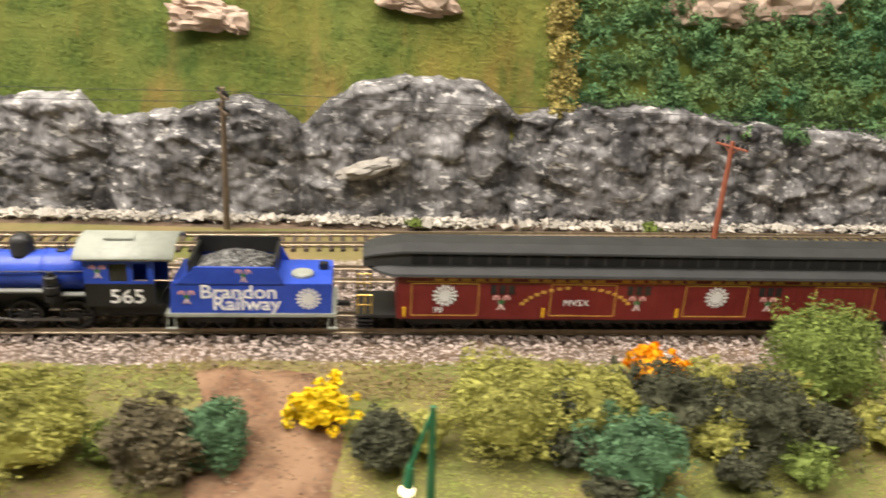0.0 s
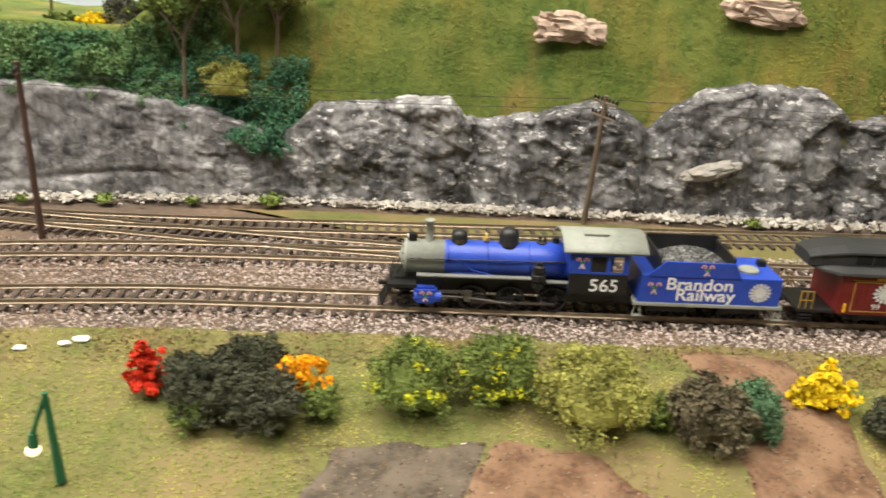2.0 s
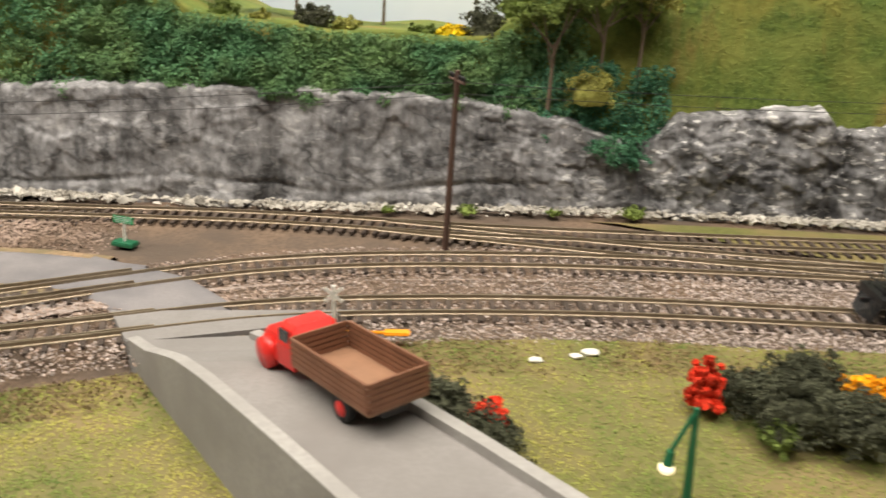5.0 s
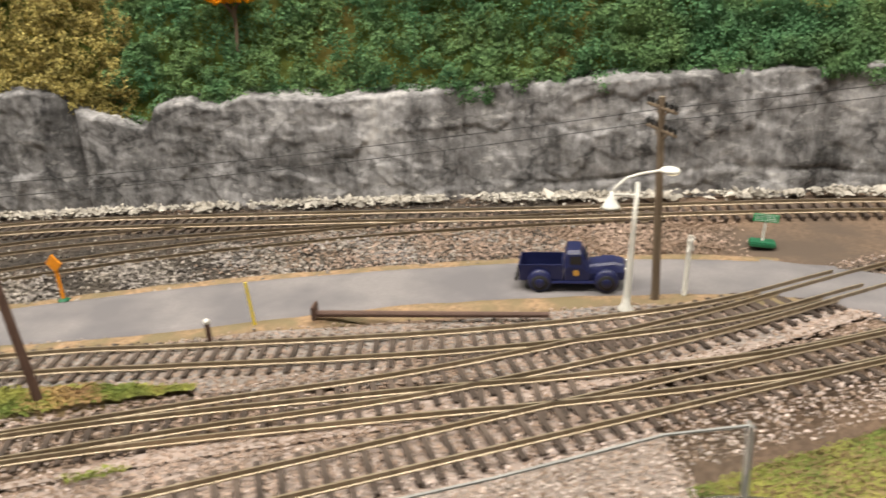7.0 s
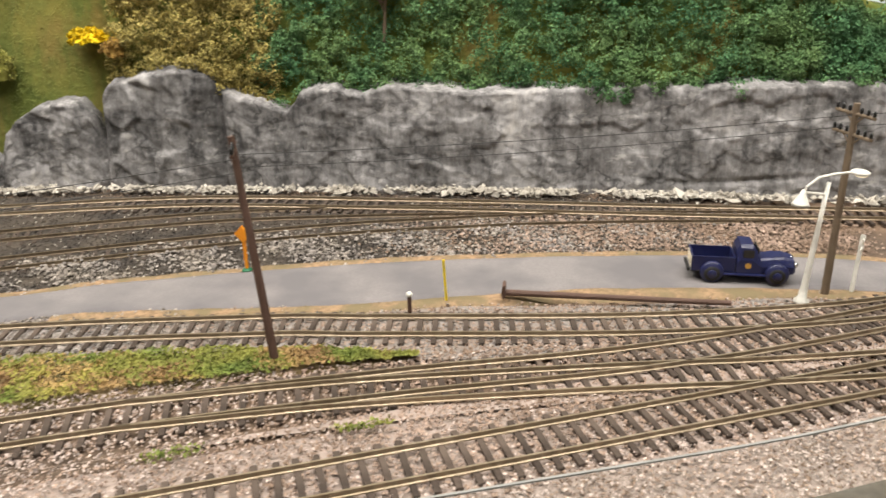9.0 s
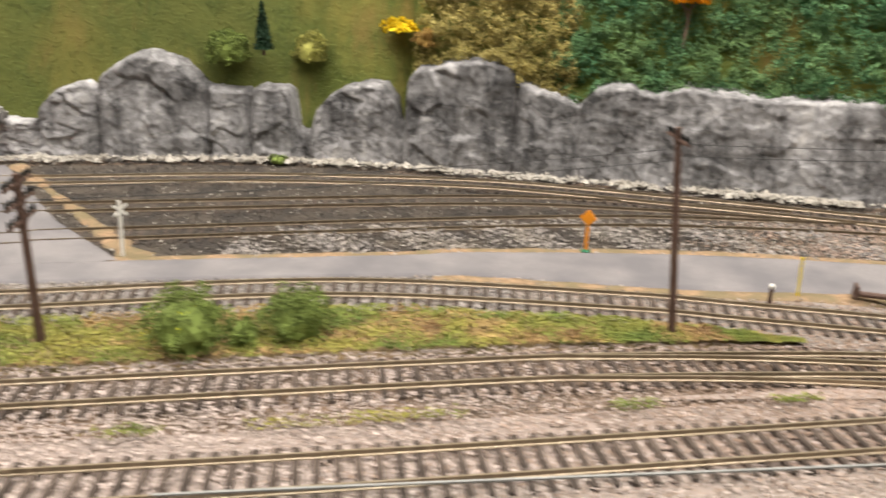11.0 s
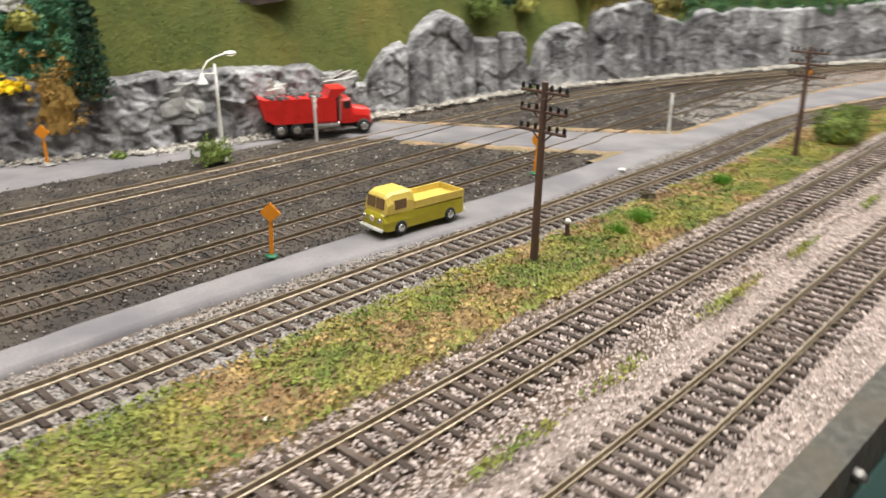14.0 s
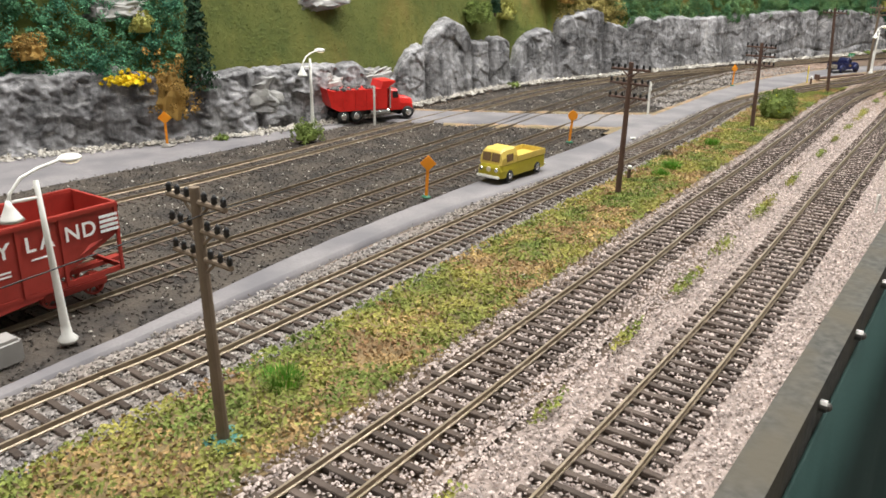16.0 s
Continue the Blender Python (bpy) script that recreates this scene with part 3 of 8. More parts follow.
def rock_face():
    xs = np.linspace(0.75, -2.1, 2100)
    rows = 56
    k = rows + 1
    top = np.array([top_at(x) + 0.007 + 0.0022 * noise.noise(Vector((x * 60, 0, 7))) + 0.0012 * noise.noise(Vector((x * 210, 0, 7))) for x in xs])
    u = np.tile(np.linspace(0, 1, k), len(xs))
    x, z = np.repeat(xs, k), -0.008 + np.repeat(top + 0.008, k) * u
    warp = np.array([(0.004 * noise.noise(Vector((a * 60, b * 60, 1))), 0.004 * noise.noise(Vector((a * 60, b * 60, 9)))) for a, b in zip(x, z)])
    p = np.c_[x + 0.25 * z, z] + warp
    i = np.clip(np.searchsorted(CASTS, x) - 1, 0, len(CASTS) - 2)
    w = 2 * (x - CASTS[i]) / (CASTS[i + 1] - CASTS[i]) - 1
    bulge = 0.009 * (1 - np.abs(w) ** 7) + 0.004 * np.modf(np.abs(np.sin(i * 12.9) * 4375.8))[0]
    wild = np.interp(x, (-1.35, -1.3, -1.0, -0.95, -0.4, -0.24), (1.3, 0.6, 0.6, 0.45, 0.45, 1.1))
    relief = 0.0045 * facets(p, np.array((0.03, 0.022)), 1.0) + 0.0022 * facets(p, np.array((0.011, 0.009)), 5.0) + 0.0011 * facets(p, np.array((0.0042, 0.0036)), 8.0)
    soft = np.array([0.003 * noise.noise(Vector((a * 24, b * 14, 4))) + 0.0004 * noise.fractal(Vector((a * 160, b * 110, 9)), 0.7, 2.0, 4) for a, b in zip(x, z)])
    seam_z = 0.011 + 0.004 * np.sin(x * 31)
    undercut = 0.0028 * (0.35 + 0.65 * np.clip(np.sin(x * 47) + 0.6 * np.sin(x * 113 + 2), 0, 1)) * np.exp(-((z - seam_z) / 0.0016) ** 2) * np.interp(x, (-0.75, -0.6, -0.36, -0.3), (0, 1, 1, 0))
    y = y_on(WALL, x) + 0.01 + 0.006 * u - bulge - wild * relief - soft + undercut + 0.024 * np.clip((u - 0.93) / 0.07, 0, 1) ** 1.6
    v = np.c_[x, y, z]
    a = (np.arange(len(xs) - 1)[:, None] * k + np.arange(rows)[None]).ravel()
    tagged(new("rock_face", fast_mesh("rock_face", v, np.c_[a, a + 1, a + k + 1, a + k], M_ROCK, True)), "weathered grey plaster rock face with white highlights", "rock face", "", "structure")


rock_face()


def hill_y(x, z):
    """How far back the hillside lies at a height."""
    return float(y_on(WALL, x)) + 0.013 + 0.27 * max(0.0, z - top_at(x) + 0.02)


def hillside():
    xs = np.linspace(0.95, -2.25, 520)
    rows = 26
    v = []
    for x in xs:
        z0, z1 = top_at(x) - 0.014, crest_at(x)
        for j in range(rows + 1):
            if j <= 22:
                z = z0 + (z1 - z0) * j / 22
                y = hill_y(x, z)
            else:
                z = z1 - 0.002 * (j - 22)
                y = hill_y(x, z1) + 0.05 * (j - 22)
            v.append((x, min(y, 0.735) + 0.0012 * noise.fractal(Vector((x * 30, z * 30, 4)), 0.8, 2, 3), z + (0.006 * noise.noise(Vector((x * 18, 1, y * 18))) if j > 18 else 0)))
    k = rows + 1
    f = [(i * k + j, i * k + j + 1, (i + 1) * k + j + 1, (i + 1) * k + j) for i in range(len(xs) - 1) for j in range(rows)]
    tagged(new("hillside", mesh_of("hillside", v, f, M_HILL, True)), "steep green and yellow turf hillside above the rocks", "hillside", "", "structure")


hillside()

# ---- tracks ----
GAUGE = 0.0174
tie_bm = bmesh.new()
box(tie_bm, -0.00122, 0.00122, -0.0155, 0.0155, -0.0016, 0.0, 0.0002)
tie_mesh = bpy.data.meshes.new("tie")
tie_bm.to_mesh(tie_mesh)
tie_bm.free()
tie_mesh.materials.append(M_TIE)
tie_v = np.array([v.co[:] for v in tie_mesh.vertices])
TIE_TOP = -0.0009


def rail_mesh(line, off, drop=0.0, material=None):
    l = line + normals(line) * off
    nn = normals(line)
    prof = [(-0.0007, TIE_TOP - 0.0002), (-0.0007, TIE_TOP + 0.0003), (-0.0003, TIE_TOP + 0.0006), (-0.0004, TIE_TOP + 0.0023), (0.0004, TIE_TOP + 0.0023), (0.0003, TIE_TOP + 0.0006), (0.0007, TIE_TOP + 0.0003), (0.0007, TIE_TOP - 0.0002)]
    k = len(prof)
    sink = np.interp(l[:, 0], (-1.08, -0.98), (drop, 0.0)) if material is None else np.full(len(l), drop)
    v = np.array([[(l[i, 0] + nn[i, 0] * a, l[i, 1] + nn[i, 1] * a, z - sink[i]) for a, z in prof] for i in range(len(l))]).reshape(-1, 3)
    f = np.array([(i * k + j, (i + 1) * k + j, (i + 1) * k + (j + 1) % k, i * k + (j + 1) % k) for i in range(len(l) - 1) for j in range(k)])
    return fast_mesh("rail", v, f, material or M_RAIL)


def track(line, label, near, drop=0.0, skip=None, material=None):
    """A railway track: two rails and its ties; those in the stretch near (x0, x1) are pieces of their own."""
    t = thing("railway_track", label, "railway track", Matrix())
    for s in (-1, 1):
        new("rail", rail_mesh(line, s * GAUGE / 2, drop, material)).parent = t
    step = 0.0069 / 0.004
    idx = np.arange(1, len(line) - 1, step)
    d = np.gradient(line, axis=0)
    left = []
    made = 0
    for i in idx:
        i, u = int(i), i - int(i)
        x, y = line[i] * (1 - u) + line[i + 1] * u
        if skip and skip(x, y):
            continue
        sink = drop if material else float(np.interp(x, (-1.08, -0.98), (drop, 0.0)))
        m = pose(x, y, TIE_TOP - sink, 0, 0, math.degrees(math.atan2(d[i, 1], d[i, 0])) + random.uniform(-1.2, 1.2))
        if near[0] <= x <= near[1] and made < 290:
            o = new("tie", tie_mesh)
            o.parent = t
            o.matrix_local = m
            made += 1
        else:
            left.append(m)
    if left:
        vs = np.concatenate([(np.array(m)[:3, :3] @ tie_v.T).T + np.array(m.translation) for m in left])
        fs = [tuple(k * len(tie_v) + np.array(p.vertices)) for k in range(len(left)) for p in tie_mesh.polygons]
        o = new("ties", mesh_of("ties", vs, fs, M_TIE))
        o.parent = t
        tagged(o, "", "", "", "stuff")
    return t


track(N, "brown metal rails on dark wooden ties in pink ballast", (-1.75, -0.02))
track(MID, "weathered rails on dark ties beside the turf verge", (-1.75, -0.02))
track(REAR, "weathered rails on dark ties in grey ballast beside the road", (-1.9, -0.6))
track(LINES["crossover"], "curved crossover rails between two tracks", (-2, 0), skip=lambda x, y: abs(y - y_on(N, x)) < 0.016 or abs(y - y_on(MID, x)) < 0.016)
track(LINES["back_main"], "rails at the foot of the rock face", (-1.55, 0.2), 0.0014)
track(LINES["yard_inner"], "half-buried yard rails in dark cinders", (-2, 0), 0.00145, material=M_YARDRAIL)
track(LINES["yard_outer"], "half-buried yard rails in dark cinders near the road", (-2, 0), 0.00145, material=M_YARDRAIL)
track(LINES["connector"], "curved connecting rails near the rock face", (-2, 1), skip=lambda x, y: abs(y - y_on(MID, x)) < 0.012)

# ---- loose stones ----
rng = np.random.default_rng(5)


def scatter(a, b, n, x0, x1, jitter=0.0):
    """Plan points spread between two lines over x0..x1."""
    x = rng.uniform(x0, x1, n)
    ya, yb = y_on(a, x), y_on(b, x)
    return np.c_[x, ya + (yb - ya) * rng.uniform(0, 1, n) + rng.normal(0, jitter, n)]


def off_rails(p, lines, gap=0.0012):
    keep = np.ones(len(p), bool)
    for line in lines:
        o = np.argsort(line[:, 0])
        y = np.interp(p[:, 0], line[o, 0], line[o, 1])
        d = np.gradient(line[o, 1], line[o, 0])
        c = 1 / np.sqrt(1 + np.interp(p[:, 0], line[o, 0], d) ** 2)
        q = np.abs(p[:, 1] - y) * c
        inside = (p[:, 0] > line[:, 0].min()) & (p[:, 0] < line[:, 0].max())
        keep &= ~(inside & (np.abs(q - GAUGE / 2) < gap))
    return p[keep]


def with_z(p, z, dz=0.0005):
    return np.c_[p, z + rng.normal(0, dz, len(p))]


LO, HI = EDGE, shifted(MID, -0.024)
p = off_rails(np.concatenate([scatter(LO, HI, 112000, -1.85, -0.62, 0.001), scatter(shifted(N, 0.036), shifted(MID, -0.024), 62000, -0.62, 0.5, 0.001)]), [N, MID])
brown = np.interp(p[:, 0], (-1.02, -0.8, -0.36, -0.2), (0.0, 1.0, 0.85, 0.0)) * np.where(p[:, 1] < y_on(N, p[:, 0]) - 0.012, 0.5, 0.9) > rng.uniform(0, 1, len(p))
stones("brown_ballast_stones", with_z(p[brown], -0.00195, 0.00025), 0.00066, M_BROWNSTONE, "earthy brown ballast stones round the switches")
p = p[~brown]
stones("ballast_stones", with_z(p, -0.00172, 0.00025), 0.00066, M_STONE, "pink, tan and grey ballast stones along the front tracks")
p = off_rails(scatter(shifted(REAR, 0.026), shifted(REAR, -0.024), 42000, -1.9, -0.6, 0.002), [REAR])
brown = np.interp(p[:, 0], (-1.0, -0.8), (0.0, 0.9)) > rng.uniform(0, 1, len(p))
stones("brown_ballast_stones", with_z(p[brown], -0.00195, 0.00025), 0.00066, M_BROWNSTONE, "earthy brown ballast stones by the rear track")
p = p[~brown]
stones("grey_ballast_stones", with_z(p, -0.00172, 0.0003), 0.00074, M_GREYSTONE, "loose grey and black ballast stones by the rear track")
yl = [LINES["yard_inner"], LINES["yard_outer"], LINES["back_main"]]
p = off_rails(scatter(ROAD_FAR, WALL, 62000, -1.85, -0.66), yl)
stones("cinder_stones", with_z(p, -0.0024, 0.0003), 0.0007, M_DARKSTONE, "dark cinder gravel in the yard")
p = off_rails(scatter(shifted(ROAD_FAR, -0.004), LINES["yard_outer"], 9000, -1.1, -0.64, 0.006), yl)
p = p[rng.uniform(0, 1, len(p)) < np.interp(p[:, 0], (-0.8, -0.64), (0.9, 0.1)) * (0.7 + 0.6 * np.sin(p[:, 0] * 70 + p[:, 1] * 110))]
stones("grey_ballast_stones", with_z(p, -0.0018), 0.0011, M_GREYSTONE, "loose grey and black ballast stones beside the yard")
p = off_rails(scatter(shifted(ROAD_FAR, -0.004), WALL, 2600, -1.75, -0.7), yl)
stones("pale_specks", with_z(p, -0.002, 0.0003), 0.0007, M_WHITESTONE, "scattered pale grit on the yard cinders")
p = off_rails(scatter(shifted(ROAD_FAR, -0.006), LINES["back_main"], 14000, -0.86, -0.56, 0.006), yl)
p = p[rng.uniform(0, 1, len(p)) < np.interp(p[:, 0], (-0.86, -0.72, -0.6, -0.56), (0.0, 0.9, 0.8, 0.0))]
stones("brown_ballast_stones", with_z(p, -0.0022, 0.0004), 0.0009, M_BROWNSTONE, "loose brown earth and gravel beside the yard")
x = rng.uniform(-2.0, 0.7, 15000)
x = x[np.sin(x * 37) + np.sin(x * 91 + 1) + rng.normal(0, 0.9, len(x)) > -0.5]
p = np.c_[x, y_on(WALL, x) - np.abs(rng.normal(0, 0.006, len(x))) - 0.002, np.abs(rng.normal(0, 0.0012, len(x)))]
stones("talus_stones", p, 0.0013, M_WHITESTONE, "pale white-grey rubble at the foot of the rock face")
p = np.c_[rng.uniform(-2.0, 0.7, 900), np.zeros(900), np.zeros(900)]
p[:, 1] = y_on(WALL, p[:, 0]) - np.abs(rng.normal(0, 0.005, 900)) - 0.001
stones("talus_stones", p, 0.0036, M_WHITESTONE, "pale white-grey rubble at the foot of the rock face")

# ---- foliage ----
M_IVY = mat("dark_green_foliage", (0.095, 0.225, 0.1), (0.06, 0.16, 0.07), (0.14, 0.24, 0.09), fine=250, coarse=30, bump=0, island=0.35)
M_OLIVE = mat("olive_foliage", (0.36, 0.3, 0.095), (0.25, 0.22, 0.065), (0.42, 0.35, 0.12), fine=250, bump=0, island=0.5)
M_TEAL = mat("blue_green_foliage", (0.07, 0.215, 0.125), (0.045, 0.15, 0.085), (0.1, 0.25, 0.125), fine=250, bump=0, island=0.5)
M_GRASSBLADE = mat("turf_fibres", (0.2, 0.24, 0.055), (0.12, 0.165, 0.038), (0.33, 0.3, 0.075), fine=120, coarse=34, bump=0, island=0.3, mid=0.53)


def hill_foliage(name, x0, x1, zlo, zhi, n, material, label, clump=0.0052, leaf=0.00095, per=64):
    """Clumped ground cover on the hillside between two heights (functions of x)."""
    r = np.random.default_rng(n)
    cs, os_ = [], []
    core_v, core_f = [], []
    for _ in range(n):
        x = r.uniform(x0, x1)
        a, b = zlo(x), zhi(x)
        if b <= a:
            continue
        z = r.uniform(a, b)
        c = np.array((x, hill_y(x, z) - 0.001 - 0.014 * abs(noise.noise(Vector((x * 42, z * 42, 0)))) - 0.004 * abs(noise.noise(Vector((x * 110, z * 110, 5)))), z))
        rad = clump * r.uniform(0.6, 1.25)
        d = r.normal(0, 1, (per, 3))
        d[:, 1] -= 0.9
        d[:, 2] += 0.25
        d /= np.linalg.norm(d, axis=1)[:, None]
        cs.append(c + d * rad * r.uniform(0.75, 1.05, (per, 1)))
        os_.append(d)
    ob = leaves(name, np.concatenate(cs), np.concatenate(os_), leaf, material, None, label, "ground cover", "stuff")
    return ob


W8 = lambda s, x: 0.012 * noise.noise(Vector((x * 22, s, 0)))
hill_foliage("hill_shrubs", -0.955, -0.3, lambda x: top_at(x) - 0.004 + W8(1, x) * 0.7, lambda x: min(crest_at(x) - 0.004, 0.19), 3600, M_IVY, "dense dark green foam foliage above the rock face")
hill_foliage("hill_shrubs", 0.145, 0.62, lambda x: top_at(x) - 0.006 + W8(2, x), lambda x: 0.2, 2600, M_IVY, "dense dark green foam foliage above the rock face")
hill_foliage("hill_shrubs", -0.34, -0.245, lambda x: top_at(x) - 0.012, lambda x: 0.085 + W8(7, x), 330, M_TEAL, "teal-green low foliage below the trees")
hill_foliage("hill_shrubs", 0.135, 0.15, lambda x: top_at(x) - 0.002, lambda x: 0.17, 160, M_OLIVE, "yellow-green fringe of low shrubs")
hill_foliage("hill_shrubs", -1.055, -0.94, lambda x: top_at(x) + 0.002 + W8(3, x), lambda x: 0.2, 900, M_OLIVE, "olive brown foam shrubs above the rock face")
hill_foliage("hill_shrubs", -1.95, -1.55, lambda x: top_at(x) - 0.004 + W8(4, x), lambda x: 0.2, 2600, M_TEAL, "dark blue-green foliage on the hillside")


def hill_turf(name, x0, x1, n):
    r = np.random.default_rng(n)
    x = r.uniform(x0, x1, n)
    pts = []
    for q in x:
        z = r.uniform(top_at(q) - 0.008, min(crest_at(q), 0.2))
        pts.append((q, hill_y(q, z) - 0.0012, z))
    leaves(name, np.array(pts), np.tile((0, -0.8, 0.6), (n, 1)), 0.0006, M_HILL, None, "short green and yellow turf fibres on the hillside", "grass", "stuff", 0.5)


hill_turf("hill_grass", -0.3, 0.15, 36000)
hill_turf("hill_grass", -1.56, -1.03, 40000)


def ground_turf(name, a, b, n, x0, x1, zf, label, size=0.0013, thin=None, material=None, spread=0.7):
    p = scatter(a, b, n, x0, x1, 0.001)
    if thin:
        p = p[[thin(q[0], q[1]) for q in p]]
    c = np.c_[p, [zf(q[0], q[1]) for q in p]]
    leaves(name, c, np.tile((0, -0.2, 0.8), (len(c), 1)), size, material or M_GRASSBLADE, None, label, "grass", "stuff", spread)


M_STRAW = mat("straw_fibres", (0.5, 0.36, 0.15), (0.36, 0.25, 0.1), (0.27, 0.165, 0.08), fine=150, coarse=40, bump=0, island=0.35)
M_TAN = mat("tan_fibres", (0.25, 0.17, 0.085), (0.17, 0.115, 0.06), (0.2, 0.15, 0.065), fine=150, coarse=40, bump=0, island=0.3)
verge_h = lambda x, y: 0.0002 + 0.0028 * abs(noise.noise(Vector((x * 60, y * 60, 8))))
verge_n = lambda x, y: noise.noise(Vector((x * 28, y * 28, 2))) + 0.5 * noise.noise(Vector((x * 90, y * 90, 6)))
ground_turf("verge_grass", VERGE_A, VERGE_B, 70000, -1.85, -0.8, verge_h, "yellow-green turf fibres on the verge", 0.0009, thin=lambda x, y: verge_n(x, y) + random.uniform(-0.22, 0.25) > -0.2)
ground_turf("verge_straw", VERGE_A, VERGE_B, 50000, -1.85, -0.8, verge_h, "straw-coloured and brown turf fibres on the verge", 0.0009, thin=lambda x, y: verge_n(x, y) + random.uniform(-0.22, 0.22) < -0.1, material=M_STRAW)
ground_turf("bank_grass", BANK_LOW, BANK_TOP, 170000, -0.62, 0.5, lambda x, y: bank_z(x, y) + 0.0002, "olive and straw turf fibres on the bank", 0.0006, spread=0.25, thin=lambda x, y: noise.noise(Vector((x * 26, y * 26, 12))) > -0.7 and (random.random() < 0.22 or (not (-0.21 < x < -0.07 and y < 0.22) and not (-0.055 < x < 0.003))))
BANK_MID = BANK_TOP + np.array((0, -0.024))
ground_turf("bank_straw", BANK_MID, BANK_TOP, 26000, -0.62, 0.5, lambda x, y: bank_z(x, y) + 0.0008, "tan and brown dead turf along the ballast", 0.0007, thin=lambda x, y: noise.noise(Vector((x * 20, y * 40, 3))) + random.uniform(-0.5, 0.5) > 0.0, material=M_TAN)
ground_turf("weeds", shifted(N, -0.026), shifted(MID, 0.028), 9000, -1.8, -0.8, lambda x, y: 0.0002 + 0.0026 * random.random() ** 2, "thin green weeds in the ballast", 0.0008, thin=lambda x, y: noise.noise(Vector((x * 34, y * 34, 22))) + random.uniform(-0.3, 0.2) > 0.2)

# ---- the train ----
def plain(name, c, rough=0.45, metal=0.0, spec=0.5, emit=0.0, wear=0.85, bump=0.08):
    return mat(name, c, tuple(x * wear for x in c), tuple(min(1, x * 1.08 + 0.004) for x in c), rough=rough, metal=metal, spec=spec, fine=500, coarse=90, bump=bump, emit=emit)


P_BLUE = plain("blue_gloss", (0.022, 0.07, 0.46), 0.4)
P_GREY = plain("grey_enamel", (0.3, 0.32, 0.28), 0.55)
P_BLACK = plain("black_iron", (0.012, 0.012, 0.013), 0.45)
P_DARK = plain("dark_grey_roof", (0.026, 0.027, 0.028), 0.6)
# near-black colour that paints in the shade of the clerestory recesses
P_RECESS_SHADE = plain("painted_recess_shade", (0.003, 0.003, 0.003), 0.9)
P_STEEL = plain("worn_steel", (0.16, 0.15, 0.14), 0.35, 0.7)
P_BRASS = plain("brass", (0.6, 0.42, 0.12), 0.3, 0.8)
P_WHITE = plain("white_print", (0.88, 0.88, 0.87), 0.6, wear=0.95)
P_MAROON = plain("maroon_paint", (0.17, 0.016, 0.016), 0.45)
P_GOLD = plain("gold_print", (0.55, 0.3, 0.06), 0.5)
P_PINK = plain("candy_pink", (0.85, 0.45, 0.43), 0.6)
P_GREEN = plain("bow_green", (0.04, 0.16, 0.05), 0.6)
P_COAL = mat("coal", (0.05, 0.05, 0.05), (0.02, 0.02, 0.02), (0.3, 0.3, 0.29), fine=900, coarse=700, rough=0.35, bump=1.0, mid=0.58)
P_RED = plain("red_plastic", (0.62, 0.02, 0.015), 0.35)
P_DECKGREY = plain("weathered_grey_board", (0.17, 0.175, 0.16), 0.7)
P_CREAM = plain("cream_print", (0.75, 0.66, 0.5), 0.6)
P_YELLOW = plain("yellow_paint", (0.75, 0.42, 0.02), 0.5)
P_GLASS = plain("dark_glazing", (0.03, 0.028, 0.028), 0.12)


def lettering(text, size, material, parent, x, y, z, rx=90, rz=0, name="lettering", slant=0.0, bold=0.0, align="CENTER"):
    cu = bpy.data.curves.new("letters", "FONT")
    cu.body, cu.size, cu.extrude, cu.align_x, cu.offset, cu.shear = text, size, 0.00004, align, bold, slant
    tmp = bpy.data.objects.new("letters", cu)
    scene.collection.objects.link(tmp)
    bpy.context.view_layer.update()
    me = bpy.data.meshes.new_from_object(tmp.evaluated_get(bpy.context.evaluated_depsgraph_get()))
    bpy.data.objects.remove(tmp)
    me.materials.clear()
    me.materials.append(material)
    ob = new(name, me)
    ob.parent = parent
    ob.matrix_local = pose(x, y, z, rx, 0, rz)
    return ob


